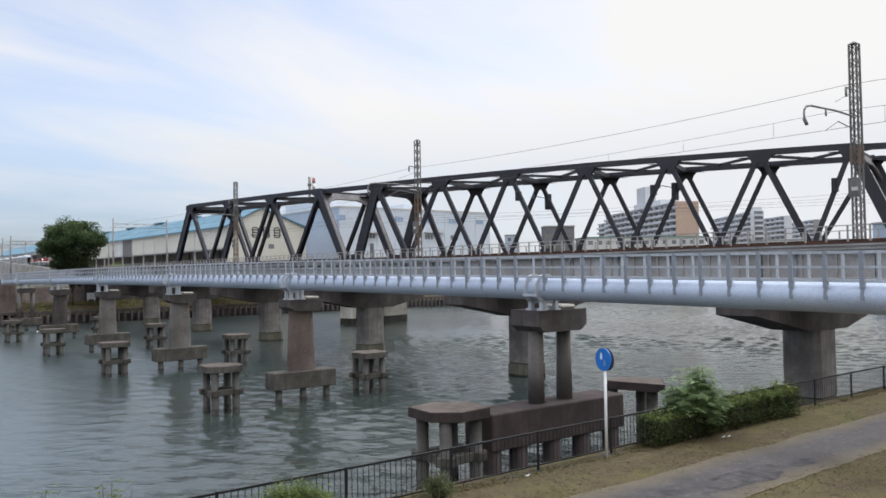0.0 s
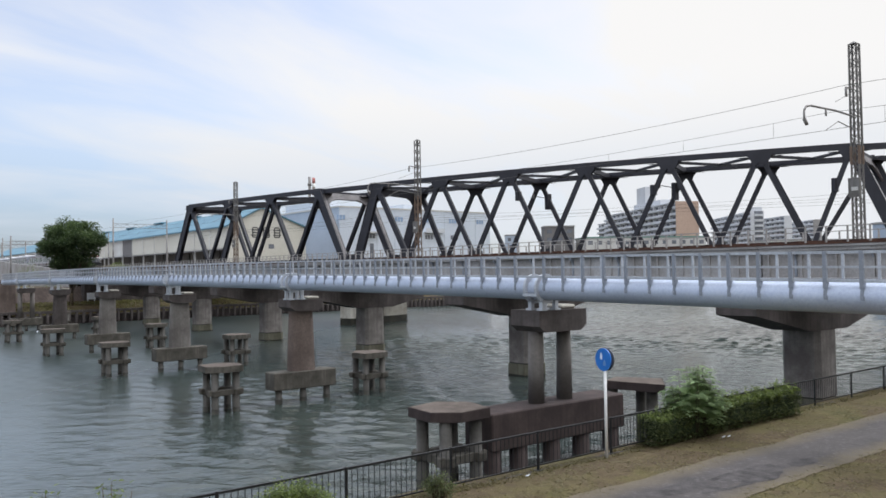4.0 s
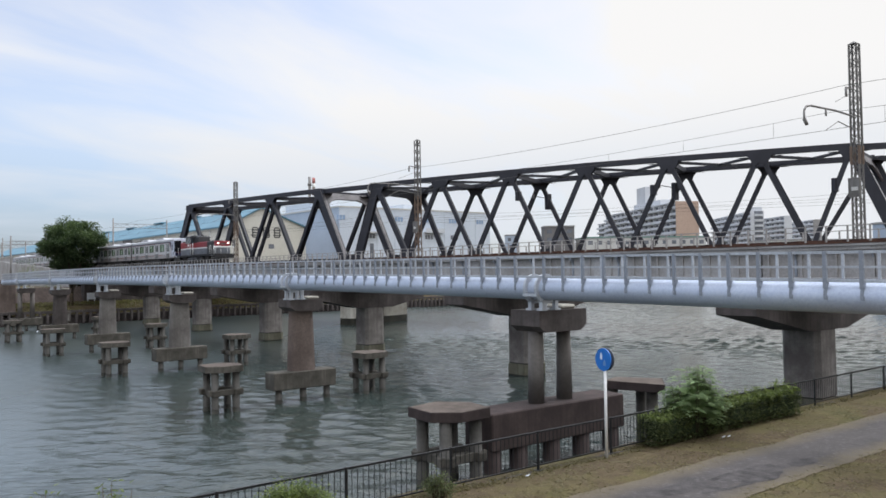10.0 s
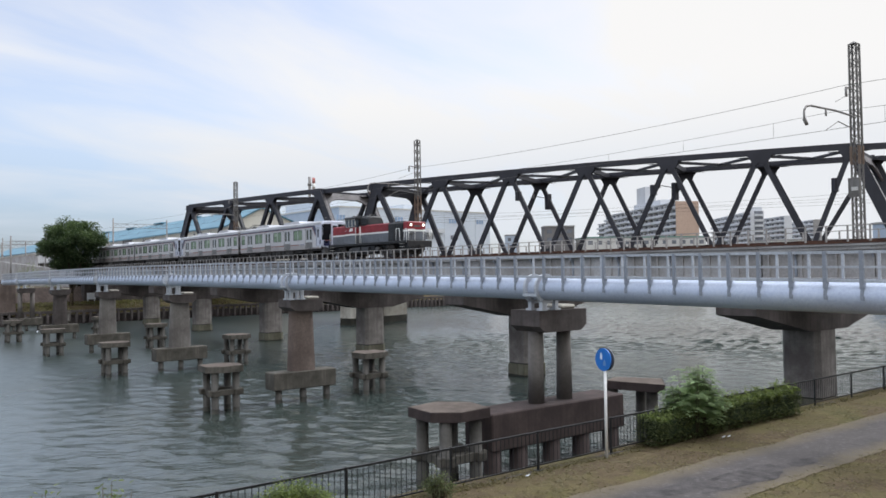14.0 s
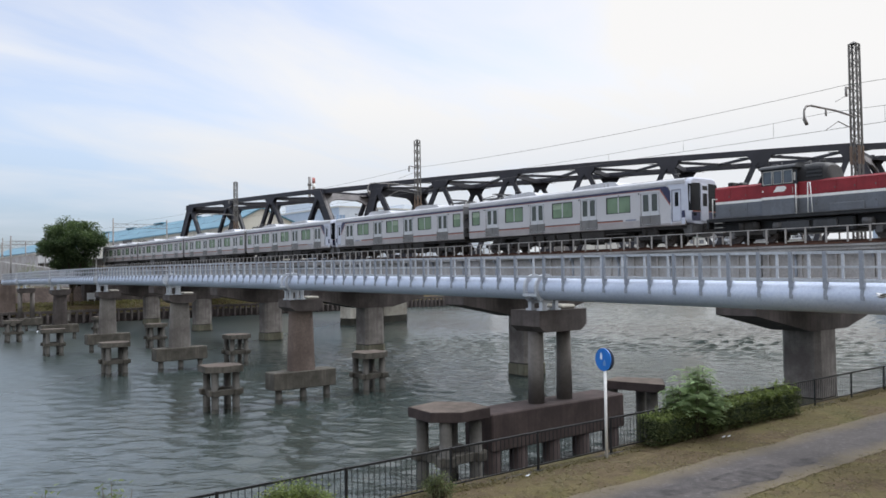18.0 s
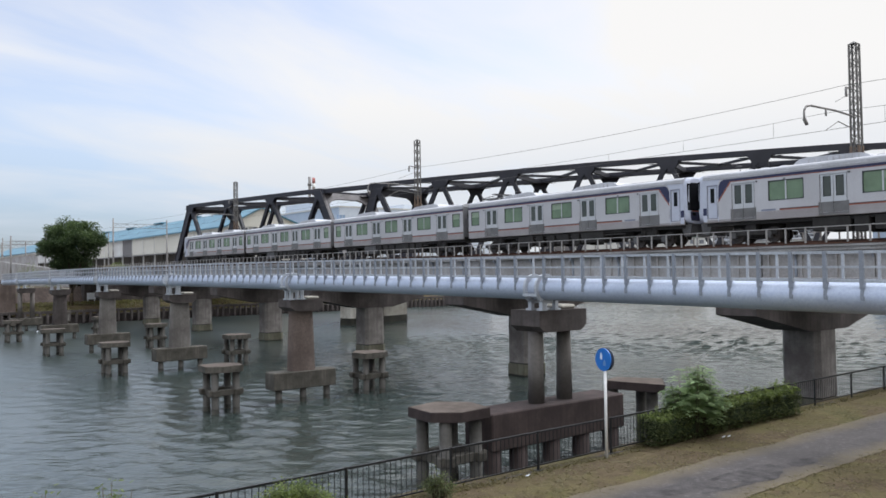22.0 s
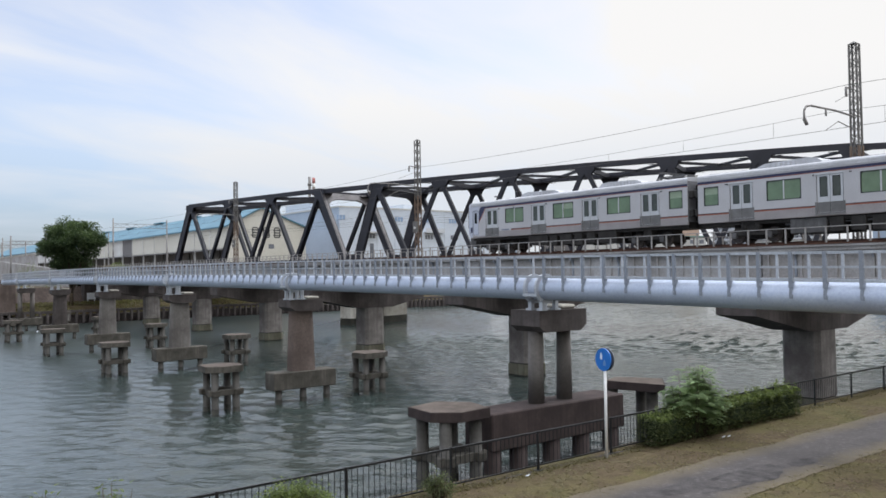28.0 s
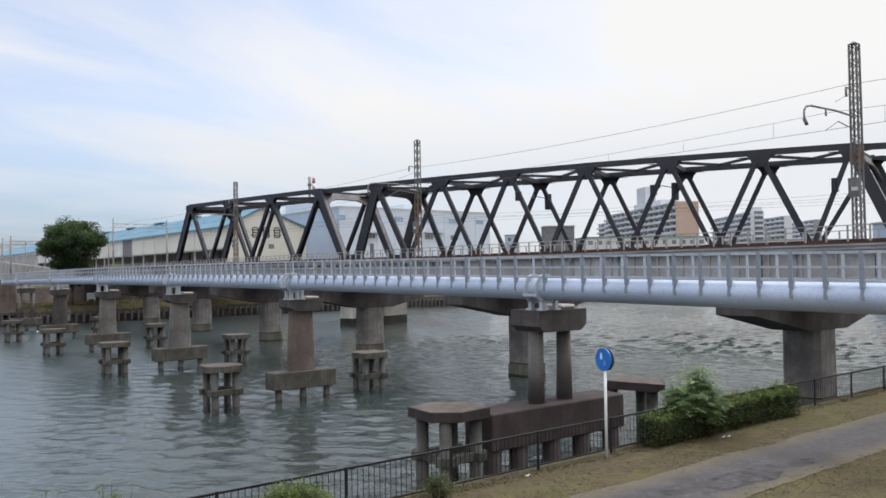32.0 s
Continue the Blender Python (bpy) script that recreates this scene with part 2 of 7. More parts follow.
RUST = worn("rust_brown_steel", (0.135, 0.065, 0.043), (0.058, 0.033, 0.026), 1.2, 12, 0.85)
STEEL_GREY = worn("grey_lattice_steel", (0.30, 0.30, 0.30), (0.17, 0.155, 0.145), 1.0, 12, 0.6, 0.2)
MAST = worn("grey_mast_steel", (0.20, 0.195, 0.19), (0.105, 0.098, 0.092), 1.0, 12, 0.65, 0.15)
POLE_RUST = worn("rusty_lattice_steel", (0.23, 0.17, 0.13), (0.12, 0.085, 0.065), 1.0, 12, 0.75, 0.2)
BLACKIRON = worn("black_fence_paint", (0.022, 0.022, 0.024), (0.012, 0.012, 0.013), 2, 18, 0.45)
SIGNPLATE = worn("white_enamel_plate", (0.62, 0.62, 0.60), (0.42, 0.41, 0.39), 2, 12, 0.5)
RAILGREY = worn("weathered_grey_rail_paint", (0.47, 0.46, 0.455), (0.26, 0.24, 0.225), 1.0, 14, 0.6, 0.1)
TAR = worn("dark_tar_patch", (0.072, 0.064, 0.063), (0.024, 0.021, 0.021), 2.2, 18, 0.85, 0, False, 0.4)
WATER = water_material()
GRASS = ground_material()
ASPHALT = asphalt_material()


# ---- mesh helpers ----
class MB:
    """Collects vertices and faces of one mesh."""

    def __init__(self):
        self.v, self.f, self.s = [], [], []

    def poly(self, pts, faces, smooth=False):
        o = len(self.v)
        self.v += [tuple(p) for p in pts]
        self.f += [tuple(i + o for i in q) for q in faces]
        self.s += [smooth] * len(faces)
        return self

    def box(self, x0, x1, y0, y1, z0, z1):
        p = [(x, y, z) for z in (z0, z1) for y in (y0, y1) for x in (x0, x1)]
        return self.poly(p, [(0, 2, 3, 1), (4, 5, 7, 6), (0, 1, 5, 4), (2, 6, 7, 3), (0, 4, 6, 2), (1, 3, 7, 5)])

    def cbox(self, x0, x1, y0, y1, z0, z1, c=0.03):
        """A box with chamfered edges."""
        lo, hi = (x0, y0, z0), (x1, y1, z1)
        idx, pts = {}, []
        for sx in (0, 1):
            for sy in (0, 1):
                for sz in (0, 1):
                    s = (sx, sy, sz)
                    for ax in range(3):
                        p = []
                        for k in range(3):
                            e = hi[k] if s[k] else lo[k]
                            p.append(e if k == ax else e + (-c if s[k] else c))
                        idx[(s, ax)] = len(pts)
                        pts.append(tuple(p))
        faces = []
        for ax in range(3):
            a, b = [k for k in range(3) if k != ax]
            for side in (0, 1):
                q = []
                for u, w in ((0, 0), (1, 0), (1, 1), (0, 1)):
                    s = [0, 0, 0]
                    s[ax], s[a], s[b] = side, u, w
                    q.append(idx[(tuple(s), ax)])
                flip = (side == 1) ^ (ax == 1)
                faces.append(tuple(q) if flip else tuple(q[::-1]))
        for ax in range(3):
            a, b = [k for k in range(3) if k != ax]
            for u in (0, 1):
                for w in (0, 1):
                    s0, s1 = [0, 0, 0], [0, 0, 0]
                    s0[a] = s1[a] = u
                    s0[b] = s1[b] = w
                    s1[ax] = 1
                    s0, s1 = tuple(s0), tuple(s1)
                    faces.append((idx[(s0, a)], idx[(s1, a)], idx[(s1, b)], idx[(s0, b)]))
        for s in [(x, y, z) for x in (0, 1) for y in (0, 1) for z in (0, 1)]:
            faces.append((idx[(s, 0)], idx[(s, 1)], idx[(s, 2)]))
        return self.poly(pts, faces)

    def beam(self, p0, p1, w, h, up=(0, 0, 1)):
        """A square bar from p0 to p1: w across, h along up."""
        p0, p1 = Vector(p0), Vector(p1)
        d = (p1 - p0).normalized()
        side = d.cross(Vector(up))
        if side.length < 1e-5:
            side = d.cross(Vector((1, 0, 0)))
        side.normalize()
        u = side.cross(d).normalized()
        a, b = side * (w / 2), u * (h / 2)
        p = [q + s for q in (p0, p1) for s in (-a - b, a - b, a + b, -a + b)]
        return self.poly(p, [(0, 3, 2, 1), (4, 5, 6, 7), (0, 1, 5, 4), (1, 2, 6, 5), (2, 3, 7, 6), (3, 0, 4, 7)])

    def cyl(self, p0, p1, r0, r1=None, n=16, caps=True, smooth=True):
        r1 = r0 if r1 is None else r1
        p0, p1 = Vector(p0), Vector(p1)
        d = (p1 - p0).normalized()
        a = d.orthogonal().normalized()
        b = d.cross(a)
        ring = [a * math.cos(2 * math.pi * i / n) + b * math.sin(2 * math.pi * i / n) for i in range(n)]
        pts = [p0 + q * r0 for q in ring] + [p1 + q * r1 for q in ring]
        self.poly(pts, [(i, (i + 1) % n, n + (i + 1) % n, n + i) for i in range(n)], smooth)
        if caps:
            o = len(self.v) - 2 * n
            self.f += [tuple(range(o, o + n))[::-1], tuple(range(o + n, o + 2 * n))]
            self.s += [False, False]
        return self

    def prism(self, outline, a0, a1, axis="y"):
        """An outline of 2D points swept along an axis. y: points are (x, z); x: (y, z); z: (x, y)."""
        put = {"y": lambda u, w, a: (u, a, w), "x": lambda u, w, a: (a, u, w), "z": lambda u, w, a: (u, w, a)}[axis]
        n = len(outline)
        pts = [put(u, w, a0) for u, w in outline] + [put(u, w, a1) for u, w in outline]
        return self.poly(pts, [tuple(range(n)), tuple(range(n, 2 * n))[::-1]] + [(i, n + i, n + (i + 1) % n, (i + 1) % n) for i in range(n)])

    def tube(self, rings, smooth=True):
        """Joins rings of equal length by quads."""
        n = len(rings[0])
        pts = [p for r in rings for p in r]
        fs = [(k * n + i, k * n + (i + 1) % n, (k + 1) * n + (i + 1) % n, (k + 1) * n + i) for k in range(len(rings) - 1) for i in range(n)]
        return self.poly(pts, fs, smooth)

    def mesh(self, name, mat, fix=True):
        me = bpy.data.meshes.new(name)
        me.from_pydata(self.v, [], self.f)
        if fix:
            bm = bmesh.new()
            bm.from_mesh(me)
            bmesh.ops.recalc_face_normals(bm, faces=bm.faces)
            bm.to_mesh(me)
            bm.free()
        me.polygons.foreach_set("use_smooth", self.s)
        me.materials.append(mat)
        me.update()
        return me


def part(name, mb, mat, parent=None, label="", at=None, kind=""):
    data = mb if isinstance(mb, bpy.types.Mesh) else mb.mesh(name, mat)
    ob = new(name, data)
    ob.parent = parent
    if at is not None:
        ob.matrix_basis = at if isinstance(at, Matrix) else Matrix.Translation(at)
    return tagged(ob, label, kind=kind)


def thing(name, label, category, group="", kind="", at=(0, 0, 0)):
    ob = new(name)
    ob.empty_display_size = 0.2
    ob.matrix_basis = at if isinstance(at, Matrix) else Matrix.Translation(at)
    return tagged(ob, label, category, group, kind)


def lerp(a, b, t):
    return a + (b - a) * t
# ---- the setting: ground, river, banks ----
BANK_X, FAR_X = -14.75, -148.5


def ground_height(x, y):
    if x >= BANK_X:
        z = 3.1 + 0.05 * noise.noise((x * 0.5, y * 0.5, 0))
        up = min(1, max(0, (x + 6.5) / 5.0))
        down = min(1, max(0, (x - 9) / 12.0))
        return z + 3.4 * (up * up * (3 - 2 * up)) - 2.6 * down
    if x > FAR_X + 0.001:
        return -2.5
    d = FAR_X - x
    z = 1.2 + 1.8 * min(1, d / 3.2) + 3.1 * min(1, max(0, (d - 13.2) / 0.6))
    return z + (0.1 * noise.noise((x * 0.3, y * 0.3, 3)) if d < 200 else 0)


def build_ground():
    xs = [-4500, -2000, -900, -450, -300, -230, -200, -185, -176] + [-170, -166, -163.5, -162.4, -162.0, -161.6] + [-161 + 1.5 * i for i in range(8)] + [FAR_X, FAR_X + 0.02]
    xs += [-144, -100, -40, BANK_X - 0.02, BANK_X] + [-14.5 + 0.5 * i for i in range(1, 48)] + [14, 20, 22, 40, 120, 600, 2500]
    ys = [-3000, -900, -300, -120, -60, -30, -15] + [-10 + 1.0 * i for i in range(12)] + [2 + 0.5 * i for i in range(86)] + [45.0 + i for i in range(16)] + [65, 75, 90, 120, 160, 240, 400, 900, 2200, 4500]
    xs = sorted(set(xs))
    nx, ny = len(xs), len(ys)
    mb = MB()
    mb.poly([(x, y, ground_height(x, y)) for y in ys for x in xs],
            [(j * nx + i, j * nx + i + 1, (j + 1) * nx + i + 1, (j + 1) * nx + i) for j in range(ny - 1) for i in range(nx - 1)], True)
    g = part("ground", mb, GRASS)
    tagged(g, "mown dry yellow-green grass on the river terrace and banks", "ground", kind="structure")


build_ground()


def build_water():
    """One sheet: a fine grid of short wind waves near the bridges, a coarse one beyond."""
    rng = np.random.RandomState(11)
    fx = np.concatenate([np.arange(FAR_X - 0.4, -95, 0.5), np.arange(-95, BANK_X + 0.3, 0.24)])
    fy = np.concatenate([[-900.0, -200.0, -60.0], np.arange(-8, 75, 0.24), np.arange(75, 240, 0.8), [300.0, 500.0, 1000.0, 2500.0]])
    X, Y = np.meshgrid(fx, fy)
    Z = np.zeros_like(X)
    for i in range(54):
        lam = 0.62 * (4.2 ** rng.rand())
        a = rng.normal(2.2, 0.75)
        k = 2 * math.pi / lam
        kx, ky = k * math.cos(a), k * math.sin(a)
        m = 0.6 + 0.4 * np.sin(X * rng.uniform(-0.09, 0.09) + Y * rng.uniform(-0.09, 0.09) + rng.rand() * 6.28)
        Z += 0.0088 * lam ** 0.9 * m * np.sin(kx * X + ky * Y + rng.rand() * 6.28)
    chop = 0.10 * np.exp(-((Y - 94 + 0.35 * (X + 70)) / 13) ** 2) - 0.30 * np.exp(-((X + 44) / 13) ** 2 - ((Y - 60) / 11) ** 2)
    gust = 0.62 + chop + 0.38 * np.sin(0.05 * X + 0.031 * Y + 1.0) * np.sin(0.023 * X - 0.06 * Y + 2.2)
    calm = 1.22 - 0.98 / (1 + np.exp((X + 40 + 0.9 * (Y - 16)) / 6))
    # the reach beyond the railway bridge lies open to the wind
    reach = 1.0 + 0.25 / (1 + np.exp(-(Y - 62) / 8))
    Z *= gust * calm * reach
    Z[(Y < -20) | (Y > 250)] = 0
    nx, ny = len(fx), len(fy)
    me = bpy.data.meshes.new("water")
    co = np.stack([X, Y, Z], -1).reshape(-1, 3)
    q = (np.arange(ny - 1)[:, None] * nx + np.arange(nx - 1)[None, :]).reshape(-1)
    fs = np.stack([q, q + 1, q + nx + 1, q + nx], -1)
    me.vertices.add(len(co))
    me.vertices.foreach_set("co", co.ravel())
    me.loops.add(fs.size)
    me.loops.foreach_set("vertex_index", fs.ravel())
    me.polygons.add(len(fs))
    me.polygons.foreach_set("loop_start", np.arange(0, fs.size, 4))
    me.polygons.foreach_set("use_smooth", np.ones(len(fs), bool))
    me.materials.append(WATER)
    me.update(calc_edges=True)
    return tagged(part("water", me, WATER), "grey-green rippled tidal river water reflecting a pale sky", "water", kind="structure")


river = build_water()


def build_path():
    mb = MB()
    n = 440
    pts, fs = [], []
    for i in range(n + 1):
        y = -20 + 110 * i / n
        wob = 0.07 * noise.noise((y * 0.4, 7, 0)) + 0.05 * noise.noise((y * 2.1, 7, 0)) + 0.05 * noise.noise((y * 5.5, 3, 0))
        wob2 = 0.07 * noise.noise((y * 0.4, 17, 0)) + 0.05 * noise.noise((y * 2.1, 17, 0)) + 0.05 * noise.noise((y * 5.5, 13, 0))
        for x in (-12.1 + wob, -11.5, -10.9, -10.25, -9.65 + wob2):
            pts.append((x, y, 3.1 + 0.05 * noise.noise((x * 0.5, y * 0.5, 0)) + 0.016))
    for i in range(n):
        for k in range(4):
            a = i * 5 + k
            fs.append((a, a + 1, a + 6, a + 5))
    mb.poly(pts, fs, True)
    path = tagged(part("path", mb, ASPHALT), "worn patched grey asphalt footpath through the grass", "path", kind="structure")
    # an old dark repair with a ragged edge
    for cx, cy, ra, rb, seed in ((-10.55, 17.2, 0.50, 1.7, 2), (-11.0, 15.2, 0.30, 0.9, 8), (-10.35, 19.6, 0.22, 0.6, 5)):
        ring = [(1 + 0.28 * noise.noise((math.cos(t) * 2, math.sin(t) * 2, seed)) + 0.12 * noise.noise((math.cos(t) * 7, math.sin(t) * 7, seed)), t) for t in [2 * math.pi * i / 40 for i in range(40)]]
        pm = MB()
        pts = [(cx + ra * r * math.cos(t), cy + rb * r * math.sin(t)) for r, t in ring]
        pm.poly([(cx, cy, 3.1 + 0.05 * noise.noise((cx * 0.5, cy * 0.5, 0)) + 0.022)] + [(x, y, 3.1 + 0.05 * noise.noise((x * 0.5, y * 0.5, 0)) + 0.021) for x, y in pts], [(0, i + 1, (i + 1) % 40 + 1) for i in range(40)], True)
        part("repair_patch", pm, TAR, path, "dark worn repair patch with pale stones")


build_path()


def build_banks():
    wall = thing("wall_river", "low weathered concrete revetment wall along the river bank", "revetment wall", kind="structure")
    mb = MB().cbox(BANK_X - 0.14, BANK_X + 0.10, -60, 160, -2.6, 3.04, 0.03)
    part("revetment", mb, CONC_OLD, wall)
    mb = MB().cbox(BANK_X + 0.40, BANK_X + 0.50, -40, 120, 2.9, 3.10, 0.02)
    part("kerb", mb, CONC_OLD, wall, "concrete kerb under the fence")
    far = thing("wall_far", "brown stained concrete revetment with a row of dark piles on the far bank", "revetment wall", kind="structure")
    part("revetment", MB().cbox(FAR_X - 0.5, FAR_X + 0.5, -200, 600, -2.6, 1.5, 0.05), CONC_OLD, far)
    pile = MB().cyl((0, 0, -2.5), (0, 0, 2.3), 0.26, n=8).mesh("pile", CONC_OLD)
    for i in range(150):
        part("pile", pile, CONC_OLD, far, at=(FAR_X + 1.2, -30 + i * 1.15, 0.12 * math.sin(i * 2.3)))
    for i in range(40):
        lev = MB()
        y0, y1 = -60 + 5.2 * i, -60 + 5.2 * (i + 1) - 0.05
        lev.poly([(-157.8, y0, 2.85), (-157.8, y1, 2.85), (-161.3, y1, 6.2), (-161.3, y0, 6.2), (-163, y0, 6.22), (-163, y1, 6.22), (-163, y0, 3.0), (-163, y1, 3.0)],
                 [(0, 3, 2, 1), (3, 4, 5, 2), (0, 6, 4, 3), (1, 2, 5, 7)])
        part("levee_facing", lev, CONC_RUST, far, "brown stained sloping concrete levee facing")
    part("beam", MB().cbox(FAR_X + 0.95, FAR_X + 1.45, -31, 143, 1.9, 2.35, 0.03), CONC_OLD, far)


build_banks()


# ---- the pipe bridge ----
PIPE_Y, PIPE_R = 23.2, 0.455


def pipe_z(x):
    return 7.68 - 0.5 * ((x + 85) / 75) ** 2


def build_pipe_bridge():
    br = thing("pipe_bridge", "pale grey steel water pipe bridge with a railed walkway on top", "pipe bridge", kind="structure")
    piers = [-23.7 - 22.0 * k for k in range(6)]
    x0, x1 = -147.0, 30.0
    cuts = [x0] + [piers[k] for k in range(5, -1, -1)] + [-1.7, x1]
    for a, b in zip(cuts, cuts[1:]):
        rings = []
        m = max(2, int((b - a) / 1.5))
        for i in range(m + 1):
            x = lerp(a, b, i / m)
            rings.append([(x, PIPE_Y + PIPE_R * math.cos(t), pipe_z(x) + PIPE_R * math.sin(t)) for t in [2 * math.pi * j / 28 for j in range(28)]])
        part("pipe_section", MB().tube(rings), PIPE, br)
    # clamps with near posts, every metre
    post = MB()
    post.box(-0.055, 0.055, -0.045, 0.045, 0.26, 1.34)
    post.prism([(0.13, 0.5), (-0.02, 0.30), (-0.055, 0.12), (-0.055, -0.02), (-0.01, -0.02), (0.0, 0.10), (0.05, 0.28), (0.16, 0.42)], -0.04, 0.04, "x")
    post.box(-0.02, 0.07, -0.085, -0.03, -0.06, 0.06)
    post = post.mesh("post", GALV_DARK)
    far_post = MB().box(-0.038, 0.038, -0.03, 0.03, 0.25, 1.30).mesh("far_post", GALV)
    # nineteen bays of railing to each span, a wider one over every pier
    spots = [x + 0.45 + 0.67 + 1.0695 * i for x in piers for i in range(20) if x < -25]
    spots += [-145.3 + 1.0695 * i for i in range(10)] + [-22.58 + 1.031 * i for i in range(30)]
    for x in spots:
        if x > x0 + 0.3:
            z = pipe_z(x)
            part("post", post, GALV_DARK, br, at=(x, PIPE_Y - 0.42, z))
            part("far_post", far_post, GALV, br, at=(x + 0.03, PIPE_Y + 0.62, z))

    def run(name, y, dz, w, h, mat, step=9.0):
        n = int((8 - x0) / step)
        mb = MB()
        for j in range(n):
            a, b = lerp(x0, 8, j / n), lerp(x0, 8, (j + 1) / n)
            mb.beam((a, y, pipe_z(a) + dz), (b, y, pipe_z(b) + dz), w, h)
        part(name, mb, mat, br)

    for y, m in ((PIPE_Y - 0.40, GALV), (PIPE_Y + 0.62, GALV)):
        run("top_rail", y, 1.31, 0.07, 0.075, m)
        run("mid_rail", y, 0.88, 0.06, 0.06, m)
        run("bottom_rail", y, 0.49, 0.06, 0.075, m)
    run("walkway", PIPE_Y + 0.24, 0.47, 0.66, 0.04, GALV_DARK)
    # ring saddles at the piers
    for k, px in enumerate(piers):
        px += 0.45
        z = pipe_z(px)
        mb = MB()
        for dx in (-0.32, 0.32):
            rings = []
            for s, r in ((-0.05, 0.46), (-0.05, 0.62), (0.05, 0.62), (0.05, 0.46), (-0.05, 0.46)):
                rings.append([(px + dx + s, PIPE_Y + r * math.cos(t), z + r * math.sin(t)) for t in [2 * math.pi * j / 24 for j in range(24)]])
            mb.tube(rings, False)
            for dy in (-0.2, 0.55):
                mb.box(px + dx - 0.09, px + dx + 0.09, PIPE_Y + dy - 0.09, PIPE_Y + dy + 0.09, 6.52, z + 0.05)
                mb.box(px + dx - 0.16, px + dx + 0.16, PIPE_Y + dy - 0.16, PIPE_Y + dy + 0.16, 6.46, 6.54)
        mb.box(px - 0.4, px + 0.4, PIPE_Y - 0.6, PIPE_Y - 0.5, z - 0.3, z - 0.18)
        part("saddle", mb, GALV, br, "galvanised ring saddle on short legs")
    return piers


PIPE_PIERS = build_pipe_bridge()


def pile_row(holder, xs, ys, z0, z1, r, mat=None):
    m = MB().cyl((0, 0, z0), (0, 0, z1), r, n=12).mesh("support_leg", mat or CONC_LEG)
    w = MB().cyl((0, 0, z0), (0, 0, 0.28), r + 0.012, n=12).mesh("tide_mark", CONC_WET)
    for x in xs:
        for y in ys:
            p = part("support_leg", m, CONC_OLD, holder, at=(x, y, 0))
            part("tide_mark", w, CONC_WET, p)


def pipe_pier(k, x):
    two = k in (0, 5)
    top = 6.46
    p = thing("bridge_pier", ("weathered concrete pier of two round columns under a heavy cap" if two else "weathered concrete pier with one broad column on a piled footing"),
              "bridge pier", "piers of the pipe bridge", at=(x, 24.15 if k == 0 else 24.05, 0))
    L, sh = (3.88, -0.13) if k == 0 else (2.2, 0.0)
    fz0, fz1 = (1.15, 2.6) if k == 0 else (0.85, 1.95)
    hx = 0.85 if k == 0 else 0.65
    mb = MB().cbox(-hx, hx, sh - L, sh + L, fz0, fz1, 0.05)
    part("footing", mb, CONC_SLAB if k else CONC_RED, p)
    if k == 0:
        # piles take the dark concrete to paint the shade under the footing
        pile_row(p, (0.45,), (-3.7, -2.3, -0.45, 1.35, 3.25), -2.5, fz0 + 0.02, 0.36, CONC_RED)
    else:
        pile_row(p, (hx - 0.42,), [sh + lerp(-L + 0.5, L - 0.5, i / 2) for i in range(3)], -2.5, fz0 + 0.02, 0.22)
    # cap: haunched at both ends
    ch = 1.4 if k == 0 else 1.15
    cz = top - (0.9 if k == 0 else 0.72)
    mb = MB().prism([(-ch, top), (-ch, cz + 0.25), (-ch + 0.35, cz), (ch - 0.35, cz), (ch, cz + 0.25), (ch, top)], -0.85, 0.85, "x")
    part("cap", mb, CONC_OLD, p)
    part("bearing_block", MB().cbox(-0.62, 0.62, 0.12, 1.02, top, top + 0.19, 0.07), CONC_PALE, p, "pale mortar bearing block")
    if two:
        for dy in (-0.82, 0.86):
            part("column", MB().cyl((0, dy, fz1 - 0.03), (0, dy, cz + 0.02), 0.34 if k == 0 else 0.36, 0.30, 20), CONC, p)
    else:
        # oblong column with rounded ends
        o = []
        for s in (1, -1):
            for i in range(9):
                a = math.pi * (i / 8) + (0 if s > 0 else math.pi)
                o.append((0.52 * math.cos(a), s * 0.3 + 0.52 * math.sin(a)))
        part("column", MB().tube([[(u * g, v * g, z) for u, v in o] for g, z in ((1.13, fz1 - 0.03), (1.04, lerp(fz1, cz, 0.6)), (0.96, cz + 0.02))]), (CONC, CONC_RUST, CONC, CONC, CONC_OLD)[k], p)
    return p


for _k, _x in enumerate(PIPE_PIERS):
    pipe_pier(_k, _x)


